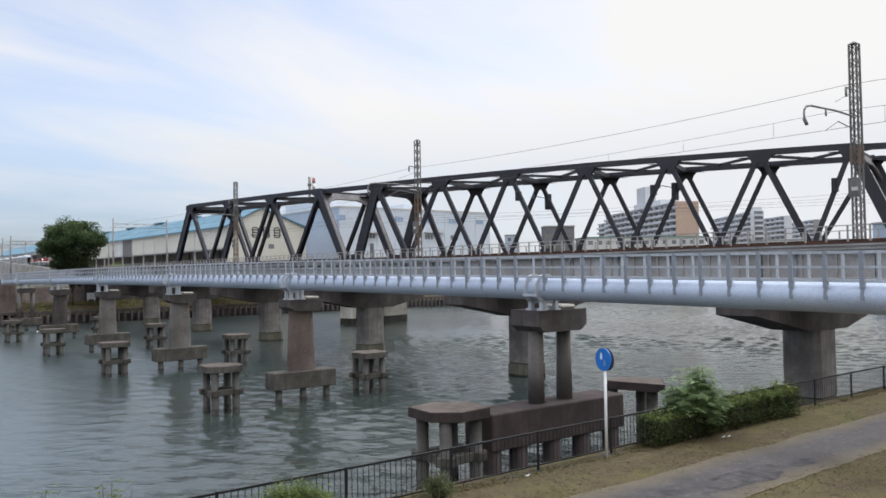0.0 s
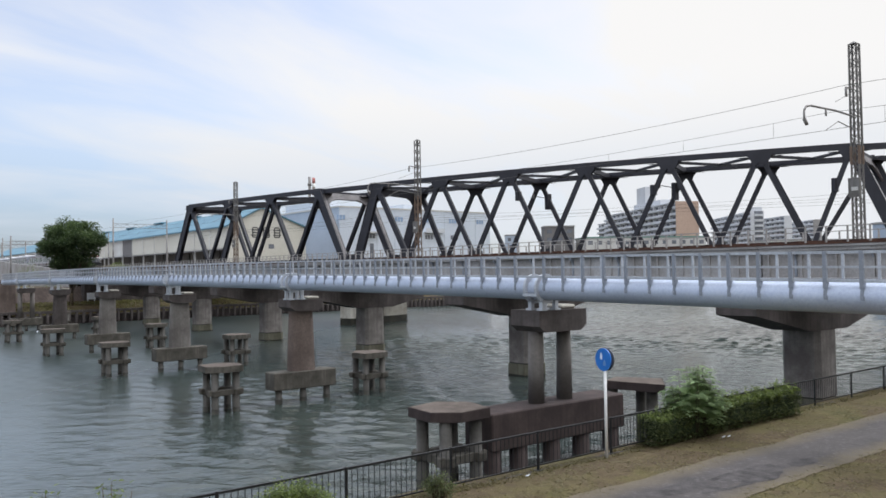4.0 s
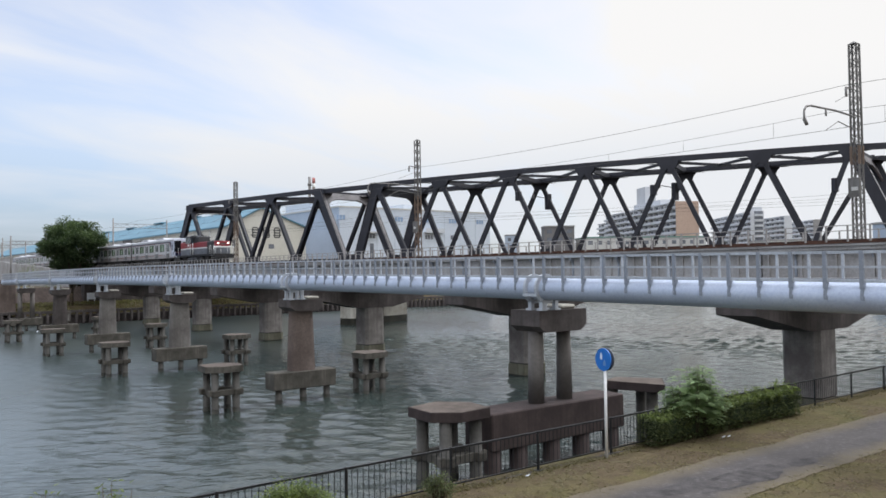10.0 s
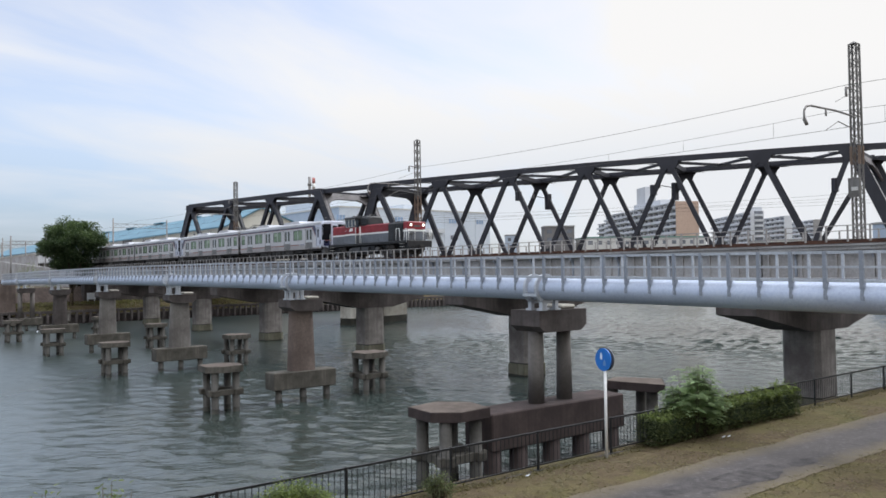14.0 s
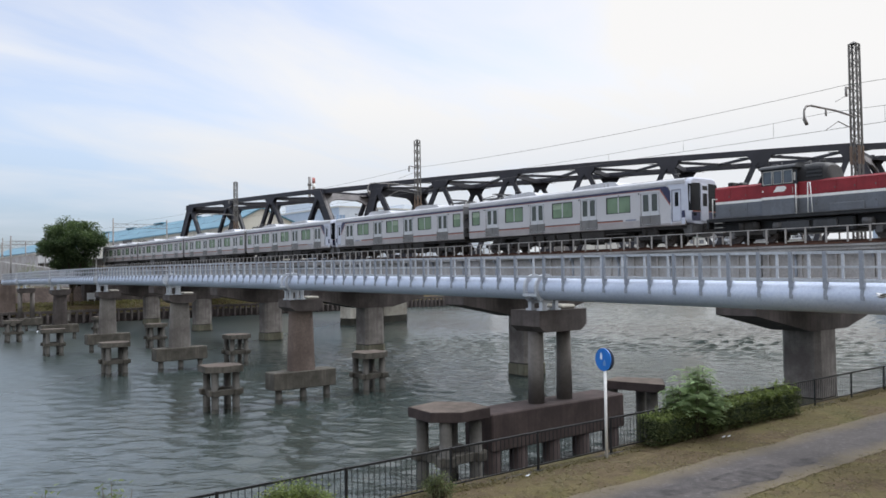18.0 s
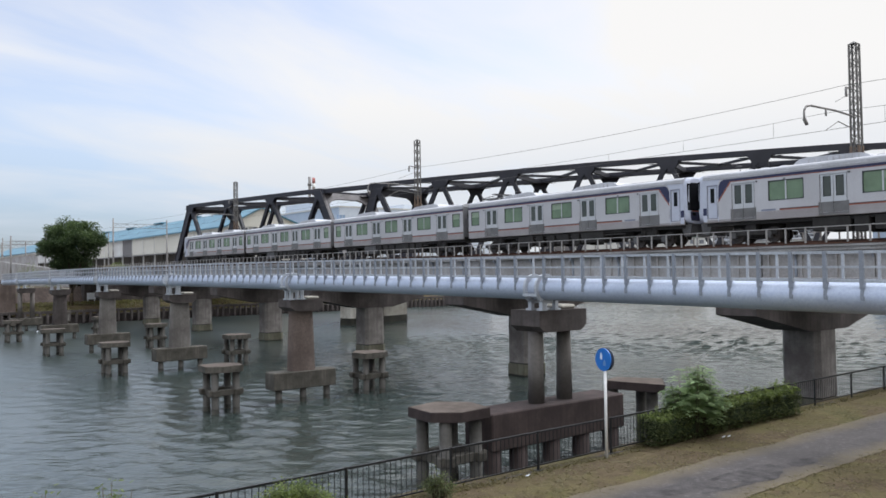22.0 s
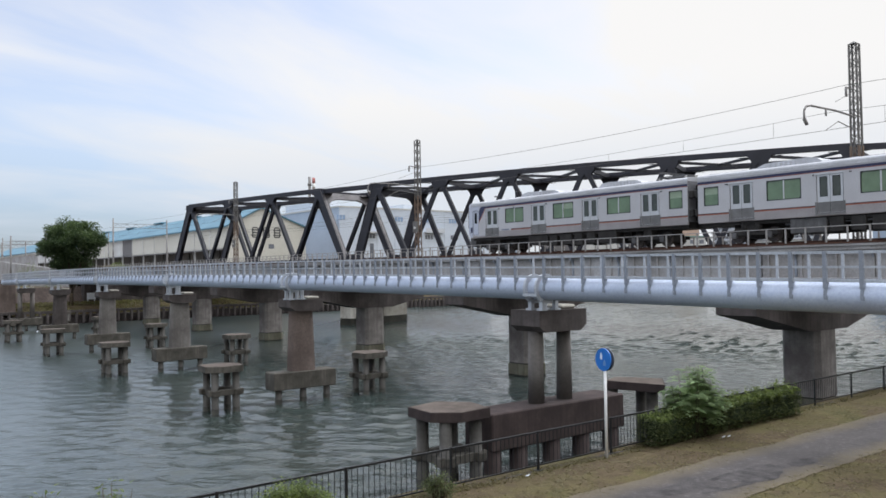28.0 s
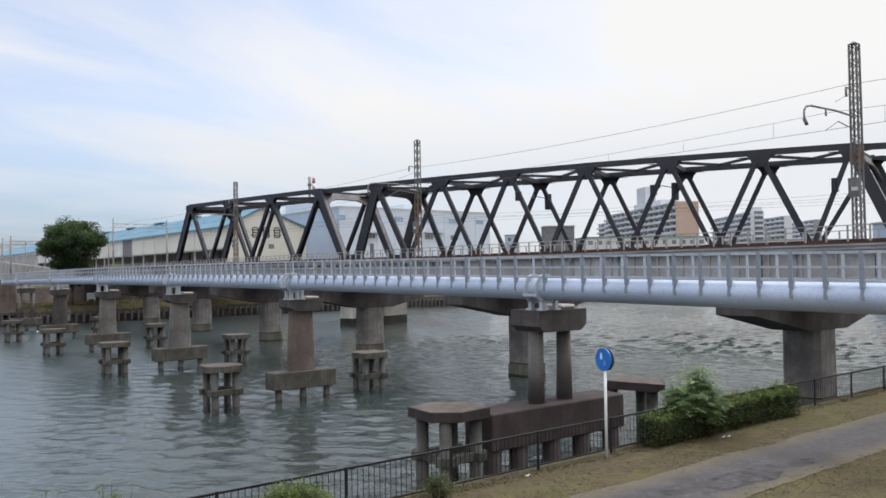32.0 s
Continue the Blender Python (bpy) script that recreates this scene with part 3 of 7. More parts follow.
def stub(x, y, s, far, up=0.0):
    """A small old dolphin: a slab on four piles with a tie frame."""
    p = thing("mooring_dolphin", "old stained concrete dolphin slab standing on piles in the water", "dolphin", "old concrete dolphins", at=(x, y, 0))
    a = 1.25 * s
    pts = [(-a * 0.75, -a * 0.9), (a * 0.45, -a), (a, -a * 0.35), (a * 0.9, a * 0.8), (-a * 0.2, a), (-a, a * 0.3)]
    if far:
        pts = [(u, -w) for u, w in pts][::-1]
    if far and up:
        # a blunt triangle, its corner toward the near bank
        pts = [(-0.71, -1.24), (2.1, -0.42), (0.71, 1.24), (-1.16, 0.14)]
    part("slab", MB().prism(pts, 2.38 + up, 2.74 + up, "z"), CONC_RED if up else CONC_SLAB, p)
    # thin brown top sheet, lighter than the sides to paint sky light
    part("sky_lit_top", MB().prism([(u * 0.97, w * 0.97) for u, w in pts], 2.742 + up, 2.752 + up, "z"), CONC_TOP, p, "brown weathered slab top, lightened for sky light")
    d = 0.68 * s
    if far and up:
        for u, w in ((1.05, 0.0), (-0.55, -0.85), (-0.15, 0.75)):
            pile_row(p, (u,), (w,), -2.5, 2.4 + up, 0.26)
        return
    pile_row(p, (-d, d), (-d, d), -2.5, 2.4 + up, 0.225 * min(s, 1.1))
    mb = MB()
    for q in (-d, d):
        mb.cbox(-d - 0.42, d + 0.42, q - 0.19, q + 0.19, 1.02, 1.36, 0.03)
        mb.cbox(q - 0.19, q + 0.19, -d - 0.41, d + 0.41, 1.02, 1.36, 0.03)
    part("tie_frame", mb, CONC_SLAB, p)


for _k, _x in enumerate(PIPE_PIERS):
    stub(_x + (0.3 if _k else 0.1), 18.6, 1.05 if _k == 0 else 0.95, False, 0.0 if _k else 0.25)
    stub(_x + (0.1 if _k else -0.1), 29.75 if _k == 0 else 29.1, 1.3 if _k == 0 else 0.95, True, 0.0 if _k else 0.2)

# ---- the railway deck bridge ----
TRACK_Y, RAIL_Z = 40.9, 9.43
RAIL_PIERS = [-22.25 - 22.5 * k for k in range(6)]


def rail_pier(k, x):
    p = thing("bridge_pier", "tall hammerhead concrete railway pier with dark tide marks at the water", "bridge pier", "piers of the railway bridge", at=(x, 43.2, 0))
    def outline(g):
        """Oblong with cut corners, grown by g."""
        a, b, c = 1.08 + g, 1.2 + g, 0.26
        return [(-a + c, -b), (a - c, -b), (a, -b + c), (a, b - c * 2), (a - c * 2, b), (-a + c * 2, b), (-a, b - c * 2), (-a, -b + c)]
    part("column", MB().prism(outline(0), 1.02, 4.75, "z"), CONC_RAIL, p)
    part("joint", MB().prism(outline(-0.03), 0.9, 1.04, "z"), CONC_WET, p, "dark open construction joint")
    part("base_block", MB().prism(outline(0.06), -2.5, 0.92, "z"), CONC_TIDE, p, "tide-bleached pale green pier base")
    part("tide_mark", MB().prism(outline(0.075), -2.5, 0.12, "z"), CONC_WET, p)
    mb = MB().prism([(-7.3, 7.4), (-7.3, 5.7), (-2.0, 4.65), (2.0, 4.65), (5.8, 5.55), (5.8, 7.4)], -1.12, 1.12, "x")
    part("cap", mb, CONC_OLD, p)
    return p


for _k, _x in enumerate(RAIL_PIERS + [0.25 + 22.5 * k for k in range(8)]):
    rail_pier(_k, _x)


def build_deck():
    ends = [-135 - 22.5] + RAIL_PIERS[::-1] + [0.25 + 22.5 * k for k in range(8)]
    for a, b in zip(ends, ends[1:]):
        sp = thing("railway_deck_span", "grey girder railway bridge span with a railed walkway", "bridge span", "spans of the railway bridge")
        for y in (38.62, 43.1):
            part("girder", MB().cbox(a + 0.05, b - 0.05, y - 0.22, y + 0.22, 7.5, 8.88, 0.02), CONC_GREY, sp)
            part("flange", MB().cbox(a + 0.05, b - 0.05, y - 0.4, y + 0.4, 7.42, 7.56, 0.02), CONC_GREY, sp)
        part("slab", MB().cbox(a + 0.02, b - 0.02, 38.1, 43.7, 8.86, 9.06, 0.02), CONC_GREY, sp)
        n = 6
        br = MB().beam((0, 38.14, 8.98), (0, 38.42, 8.35), 0.10, 0.08, (1, 0, 0)).box(-0.05, 0.05, 38.33, 38.41, 7.6, 8.86).box(-0.06, 0.06, 38.1, 38.4, 8.74, 8.85).mesh("bracket", GALV_DARK)
        for i in range(n):
            part("bracket", br, GALV_DARK, sp, at=(lerp(a, b, (i + 0.5) / n), 0, 0))
        rib = MB().box(-0.05, 0.05, 38.3, 38.395, 7.57, 8.85).mesh("stiffener", CONC_GREY)
        for i in range(13):
            part("stiffener", rib, CONC_GREY, sp, at=(lerp(a, b, (i + 0.25) / 13), 0, 0))
        part("edge_beam", MB().box(a, b, 38.0, 38.12, 9.17, 9.25), RUST, sp, "rust brown edge channel")
        part("cable_trough", MB().cbox(a + 0.01, b - 0.01, 38.02, 38.5, 9.05, 9.17, 0.01), CONC_GREY, sp)
        part("far_edge_beam", MB().box(a, b, 43.68, 43.8, 8.98, 9.12), RUST, sp)
        for dy in (-0.5335, 0.5335):
            y = TRACK_Y + dy
            part("rail", MB().prism([(y - 0.065, 9.28), (y + 0.065, 9.28), (y + 0.012, 9.31), (y + 0.012, 9.38), (y + 0.035, 9.40), (y + 0.035, 9.43), (y - 0.035, 9.43), (y - 0.035, 9.40), (y - 0.012, 9.38), (y - 0.012, 9.31)], a, b, "x"), RUST, sp)
        sl = MB().cbox(-0.11, 0.11, -1.25, 1.25, 9.10, 9.28, 0.02).mesh("sleeper", SLEEPER)
        m = 34
        for i in range(m):
            part("sleeper", sl, SLEEPER, sp, at=(lerp(a, b, (i + 0.5) / m), TRACK_Y, 0))
        for dy in (-0.55, 0.55):
            part("stringer", MB().box(a + 0.1, b - 0.1, TRACK_Y + dy - 0.15, TRACK_Y + dy + 0.15, 9.055, 9.11), STEEL_GREY, sp)
        # handrails
        ps = MB().box(-0.036, 0.036, -0.036, 0.036, 9.1, 10.02).mesh("post", RAILGREY)
        q = 22
        for y in (38.06, 43.72):
            for i in range(q):
                part("post", ps, RAILGREY, sp, at=(lerp(a, b, (i + 0.5) / q), y, 0))
            for z in (10.02,):
                part("handrail", MB().box(a, b, y - 0.022, y + 0.022, z - 0.022, z + 0.022), RAILGREY, sp)


SLEEPER = worn("dark_timber_sleeper", (0.10, 0.075, 0.055), (0.05, 0.04, 0.03), 2, 10, 0.9)
build_deck()


# ---- the through truss bridge behind ----
def truss_span(start, step, tops, z_top, z_bot=10.0, width=9.5, rise=0.0, lateral=0.5, lean=(0.5, 0.5), skew=((0.0, 0.0), (0.0, 0.0))):
    """One span: lean is the reach of its end posts in panels, skew shifts the end nodes of either frame."""
    sp = thing("truss_bridge_span", "dark grey riveted steel through truss railway bridge span", "truss bridge", "spans of the truss bridge")
    d = Vector((step[0], step[1], 0))
    e = d.normalized()
    nrm = Vector((-e.y, e.x, 0))
    s0 = Vector((start[0], start[1], 0))
    T, B = [], []
    for side in (0, 1):
        pos = [float(i) for i in range(tops)]
        pos[0] += skew[0][side]
        pos[-1] += skew[1][side]
        feet = [pos[0] - lean[0]] + [i - 0.5 for i in range(1, tops)] + [pos[-1] + lean[1]]
        off = s0 + nrm * (width * side)
        T.append([off + d * p + Vector((0, 0, lerp(z_top[0], z_top[1], p / (tops - 1)) + rise * math.sin(math.pi * (p + 0.5) / tops))) for p in pos])
        B.append([off + d * p + Vector((0, 0, z_bot)) for p in feet])
    for side in (0, 1):
        t, b = T[side], B[side]
        up_a = Vector((0, 0, 0.14))
        for i in range(tops - 1):
            part("top_chord", MB().beam(t[i] - e * 0.3 + up_a, t[i + 1] + e * 0.3 + up_a, 0.62 + 0.01 * (i % 2), 0.70 + 0.01 * (i % 2)), TRUSS, sp)
        part("bottom_chord", MB().beam(b[0], b[-1], 0.6, 0.8), TRUSS, sp)
        for i in range(tops):
            for j, ends in ((i, "l"), (i + 1, "r")):
                outer = (i == 0 and ends == "l") or (i == tops - 1 and ends == "r")
                w = 1.3 if outer else (0.85 if i == 0 else 0.62)
                lo, hi = b[j], t[i]
                mb = MB()
                if outer:
                    # a box post: two web plates, a cover on the outward face, lacing on the inner one
                    u = nrm.cross(hi - lo).normalized()
                    if (u.dot(e) > 0) != (ends == "r"):
                        u = -u
                    for q in (-0.31, 0.31):
                        mb.beam(lo + nrm * q, hi + nrm * q, 0.08, w, u)
                    way = (hi - lo)
                    for k in range(14):
                        a0, a1 = lo + way * (k / 14) - u * (w * 0.46), lo + way * ((k + 1) / 14) - u * (w * 0.46)
                        mb.beam(a0 + nrm * (0.27 if k % 2 else -0.27), a1 - nrm * (0.27 if k % 2 else -0.27), 0.09, 0.04, u)
                else:
                    u = nrm.cross(hi - lo).normalized()
                    mb.beam(lo + nrm * 0.24, hi + nrm * 0.24, 0.05, w * 0.92, u)
                    mb.beam(lo - nrm * 0.24, hi - nrm * 0.24, 0.05, w * 0.92, u)
                    up = u if u.z > 0 else -u
                    mb.beam(lo + up * (w * 0.40), hi + up * (w * 0.40), 0.44, 0.06, u)
                post = part("end_post" if outer else "diagonal", mb, TRUSS, sp)
                if outer:
                    # right-hand covers are paler: the sky light is in their colour
                    part("cover_plate", MB().beam(lo + u * (w / 2 - 0.05), hi + u * (w / 2 - 0.05), 0.86, 0.06, u), TRUSS_LIT if ends == "r" else TRUSS, post, "grey cover plate with sky light painted in" if ends == "r" else "")
        # gusset plates with cut corners
        for i in range(tops):
            c = t[i]
            for off in (-0.32, 0.32):
                mb = MB()
                pts = [(-1.35, 0.34), (1.35, 0.34), (1.35, -0.40), (1.05, -0.75), (0.75, -1.5), (0.28, -1.35), (0, -1.05), (-0.28, -1.35), (-0.75, -1.5), (-1.05, -0.75), (-1.35, -0.40)]
                q = [c + e * u + Vector((0, 0, w)) + nrm * (off + s) for s in (-0.012, 0.012) for u, w in pts]
                n = len(pts)
                mb.poly(q, [tuple(range(n)), tuple(range(n, 2 * n))[::-1]] + [(k, n + k, n + (k + 1) % n, (k + 1) % n) for k in range(n)])
                part("gusset", mb, TRUSS, sp)
        for i in range(tops + 1):
            mb = MB().beam(b[i] - e * 1.0 + Vector((0, 0, 0.35)), b[i] + e * 1.0 + Vector((0, 0, 0.35)), 0.68, 1.3)
            part("gusset", mb, TRUSS, sp)
    # flat plates where the laterals meet the chords
    for side in (0, 1):
        for i in range(tops):
            c, v = T[side][i] - Vector((0, 0, 0.34)), nrm * (1 if side == 0 else -1)
            pts = [c - e * 2.6, c + e * 2.6, c + e * 1.5 + v * 1.3, c + e * 0.5 + v * 2.2, c - e * 0.5 + v * 2.2, c - e * 1.5 + v * 1.3]
            pts = [p + Vector((0, 0, dz)) for dz in (-0.015, 0.015) for p in pts]
            part("lateral_plate", MB().poly(pts, [tuple(range(6)), tuple(range(6, 12))[::-1]] + [(k, 6 + k, 6 + (k + 1) % 6, (k + 1) % 6) for k in range(6)]), TRUSS, sp)
    # top struts and laterals, floor beams
    for i in range(tops):
        part("top_strut", MB().beam(T[0][i] - Vector((0, 0, 0.1)), T[1][i] - Vector((0, 0, 0.1)), 0.4, 0.6), TRUSS, sp)
        if i < tops - 1:
            mid = (T[0][i] + T[1][i] + T[0][i + 1] + T[1][i + 1]) / 4 - Vector((0, 0, 0.25))
            for q, h in ((T[0][i], 0.3), (T[1][i + 1], 0.3), (T[1][i], 0.28), (T[0][i + 1], 0.28)):
                part("lateral", MB().beam(q - Vector((0, 0, 0.25)), mid, lateral, h), TRUSS, sp)
    for i in range(tops + 1):
        part("floor_beam", MB().beam(B[0][i], B[1][i], 0.5, 0.9), TRUSS, sp)
    part("track_deck", MB().beam(B[0][0].lerp(B[1][0], 0.5) + Vector((0, 0, 0.1)), B[0][-1].lerp(B[1][-1], 0.5) + Vector((0, 0, 0.1)), width - 1.2, 0.35), RUST, sp)
    # portals: strut plate with knee brackets in the slope of the end posts
    for i, j in ((0, 0), (tops - 1, tops)):
        a, c = T[0][i], T[1][i]
        down = (B[0][j] - T[0][i]).normalized()
        ac = (c - a)
        out = ac.normalized().cross(down).normalized()
        prof = [(0.0, 0.0), (1.0, 0.0), (1.0, 3.6), (0.93, 2.6), (0.82, 1.7), (0.7, 1.3), (0.3, 1.3), (0.18, 1.7), (0.07, 2.6), (0.0, 3.6)]
        pts = [a + ac * u + down * w + out * s for s in (-0.12, 0.12) for u, w in prof]
        n = len(prof)
        # the right portal gets the same painted sky light
        part("portal_strut", MB().poly(pts, [tuple(range(n)), tuple(range(n, 2 * n))[::-1]] + [(k, n + k, n + (k + 1) % n, (k + 1) % n) for k in range(n)]), TRUSS_LIT if i else TRUSS, sp)
    return T, B


S1 = truss_span((-152.29, 56.46), (13.23, 2.15), 4, (21.42, 21.27), rise=0.05, width=10.3, lateral=0.85, lean=(0.42, 0.45))
S2 = truss_span((-101.06, 66.3), (9.88, 4.61), 7, (21.2, 21.7), rise=0.4, width=12.5, lean=(0.33, 0.45), skew=((0.0, 0.07), (-0.09, 0.13)))
S3 = truss_span((-31.5, 101.2), (9.6, 5.2), 4, (21.7, 21.7), rise=0.2, width=12.5, lean=(0.33, 0.45))


def link_chords():
    """Closing chords over the piers, between the spans."""
    for left, right in ((S1, S2), (S2, S3)):
        ob = thing("truss_link", "dark grey steel closing frame between two truss spans", "truss link", "truss links")
        for side in (0, 1):
            part("link_chord", MB().beam(left[0][side][-1], right[0][side][0], 0.5, 0.7), TRUSS, ob)


link_chords()


def truss_pier(x, y, turn):
    p = thing("bridge_pier", "pale concrete wall pier under the truss bridge", "bridge pier", "piers of the truss bridge", at=pose(x, y, 0, 0, 0, turn))
    part("shaft", MB().cbox(-1.3, 1.3, -6.9, 6.9, -2.5, 9.0, 0.25), CONC_PALE, p)
    part("tide_mark", MB().cbox(-1.33, 1.33, -6.93, 6.93, -2.5, 1.3, 0.25), CONC_WET, p)
    part("cap", MB().cbox(-1.7, 1.7, -7.3, 7.3, 8.4, 9.55, 0.1), CONC_PALE, p)


truss_pier(-107.7, 70.0, 16)
truss_pier(-37.2, 102.4, 25)


# ---- overhead line ----
def lattice_pole(x, y, h, w, rusty):
    p = thing("lattice_mast", "tall slim steel lattice mast of the overhead line", "lattice mast", "lattice masts", at=(x, y, 9.12))
    split = h * 0.54
    at_split = w / 2 * (1 - 0.14 * 0.54)
    for z0, z1, a, b, m in ((0, split, w / 2, at_split, POLE_RUST if rusty else MAST), (split, h, at_split, w / 2 * 0.86, MAST)):
        mb = MB()
        for sx in (-1, 1):
            for sy in (-1, 1):
                mb.beam((sx * a, sy * a, z0), (sx * b, sy * b, z1), 0.09, 0.09)
        part("leg", mb, m, p)
    n = int(h / 0.68)
    low, high = MB(), MB()
    for i in range(n):
        z0, z1 = h * i / n, h * (i + 1) / n
        a, b = w / 2 * (1 - 0.14 * i / n), w / 2 * (1 - 0.14 * (i + 1) / n)
        s = 1 if i % 2 else -1
        mb = low if z1 < split else high
        for face in (-1, 1):
            mb.beam((-s * a, face * a, z0), (s * b, face * b, z1), 0.028, 0.028)
            mb.beam((s * a, face * a, z0), (-s * b, face * b, z1), 0.026, 0.026)
            mb.beam((face * a, -s * a, z0), (face * b, s * b, z1), 0.028, 0.028)
    part("lacing", low, POLE_RUST if rusty else MAST, p)
    part("lacing", high, MAST, p)
    part("cap", MB().poly([(-w / 2, -w / 2, h), (w / 2, -w / 2, h), (w / 2, w / 2, h), (-w / 2, w / 2, h), (0, 0, h + 0.16)], [(0, 3, 2, 1), (0, 1, 4), (1, 2, 4), (2, 3, 4), (3, 0, 4)]), MAST, p, "pointed sheet cap")
    part("base_plate", MB().cbox(-0.4, 0.4, -0.75, 0.4, -0.5, 0.0, 0.03), CONC_GREY, p)
    for sx in (-1, 1):
        for sy in (-1, 1):
            part("splice_plate", MB().cbox(sx * w * 0.48 - 0.06, sx * w * 0.48 + 0.06, sy * w * 0.48 - 0.06, sy * w * 0.48 + 0.06, 4.5, 5.5, 0.01), POLE_RUST, p, "rusty splice plate")
    part("switch_box", MB().cbox(-w / 2 - 0.12, w / 2 + 0.05, -w / 2 - 0.2, -w / 2 + 0.05, 2.7, 3.75, 0.02), MAST, p, "dark grey switch box")
    part("label_plate", MB().box(-w / 2 + 0.06, w / 2 - 0.02, -w / 2 - 0.21, -w / 2 - 0.203, 3.05, 3.25), SIGNPLATE, p, "white plate on the switch box")
    part("insulator_arm", MB().beam((-0.05, -0.2, h - 2.5), (-0.05, -1.0, h - 2.5), 0.07, 0.07).cyl((-0.05, -0.95, h - 2.5), (-0.05, -0.95, h - 3.0), 0.07, n=8), STEEL_GREY, p)
    return p


MASTS = [(-19.9, 44.25, 11.1), (-60.4, 44.25, 11.45), (-102.6, 44.25, 11.6)]
for _x, _y, _h in MASTS:
    lattice_pole(_x, _y, _h, 0.44, _x < -30)

# ---- the train ----
STAINLESS = worn("brushed_stainless_steel", (0.545, 0.532, 0.545), (0.46, 0.445, 0.452), 0.35, 20, 0.38, 0.25, True, 0.02, 0.35, 0.5)
# browner, darker steel: the ground's reflection is put into the colour
SKIRT_STEEL = worn("stainless_with_painted_ground_reflection", (0.39, 0.36, 0.355), (0.29, 0.265, 0.262), 0.5, 20, 0.5, 0.3, True, 0.02, 0.35, 0.4)
ROOFGREY = worn("light_grey_train_roof", (0.52, 0.52, 0.545), (0.40, 0.40, 0.42), 0.6, 12, 0.6, 0, False, 0.05)
CABWHITE = plain("pale_lavender_cab_paint", (0.50, 0.525, 0.61), 0.35, 0, 0.4, 0.05)
DOORWHITE = plain("satin_door_steel", (0.53, 0.535, 0.55), 0.35, 0.2, 0.5, 0.06)
DOORDARK = worn("brushed_door_foot_panel", (0.19, 0.185, 0.185), (0.13, 0.127, 0.125), 2.0, 30, 0.5, 0.1, False, 0.02)
BLUE = plain("deep_blue_livery_band", (0.022, 0.024, 0.070), 0.35, 0, 0.5, 0.1)
GASKET = plain("dark_rubber_gasket", (0.030, 0.034, 0.036), 0.7)
PLATEBLUE = plain("grey_blue_lettering_paint", (0.19, 0.205, 0.27), 0.5)
LINEDARK = plain("dark_livery_line", (0.05, 0.035, 0.045), 0.4, 0, 0.5, 0.1)
BLIND = plain("pale_window_blind", (0.27, 0.34, 0.25), 0.8)
ROOFPALE = worn("pale_roof_unit_paint", (0.56, 0.57, 0.61), (0.42, 0.425, 0.45), 0.9, 12, 0.55, 0, False, 0.05)
ORANGE = plain("orange_livery_line", (0.27, 0.072, 0.035), 0.4, 0, 0.5, 0.1)
GREENGLASS = plain("green_tinted_window_glass", (0.135, 0.200, 0.118), 0.06, 0, 0.6, 0.18, 1.3)
DARKGLASS = plain("dark_window_glass", (0.010, 0.011, 0.013), 0.25, 0, 0.12, 0.2, 1.5)
DOORGLASS = plain("grey_green_door_glass", (0.055, 0.062, 0.052), 0.06, 0, 0.5, 0.2, 1.5)
UNDER = worn("dark_underframe_grime", (0.045, 0.042, 0.040), (0.025, 0.023, 0.022), 1.5, 10, 0.8)
UNDERGREY = worn("grey_equipment_box", (0.13, 0.13, 0.135), (0.07, 0.068, 0.068), 1.5, 10, 0.7)
UNDERPALE = worn("pale_equipment_box", (0.55, 0.55, 0.53), (0.33, 0.32, 0.30), 1.5, 10, 0.7)
CABGLASS = plain("blue_grey_cab_glass", (0.06, 0.075, 0.095), 0.06, 0, 0.6, 0.2, 1.5)
ENDGREY = plain("grey_end_paint", (0.17, 0.17, 0.18), 0.6)
WHEEL = worn("worn_wheel_steel", (0.13, 0.11, 0.10), (0.07, 0.06, 0.055), 3, 14, 0.5, 0.6)
BLACK = plain("matt_black_rubber", (0.015, 0.015, 0.016), 0.7)
LRED = worn("locomotive_red_paint", (0.285, 0.030, 0.038), (0.19, 0.022, 0.028), 0.8, 12, 0.45, 0, True, 0.03, 0.5)
LGREY = worn("locomotive_grey_paint", (0.150, 0.165, 0.195), (0.11, 0.117, 0.13), 0.8, 12, 0.5, 0, True, 0.03, 0.5)
RADGREY = worn("dark_grey_sooty_paint", (0.060, 0.062, 0.068), (0.036, 0.037, 0.040), 1, 12, 0.55)
LBLACK = worn("locomotive_black_paint", (0.028, 0.028, 0.030), (0.016, 0.016, 0.017), 1, 12, 0.5)
WHITEP = plain("white_line_paint", (0.72, 0.72, 0.70), 0.45, 0, 0.4, 0.1)


def glow(name, color, strength):
    n = Nodes(name)
    n.b.inputs["Emission Color"].default_value = (*color, 1)
    n.b.inputs["Emission Strength"].default_value = strength
    return n.set(color, 0.3)


HEADLAMP = glow("lit_headlamp", (1.0, 0.93, 0.8), 4.0)


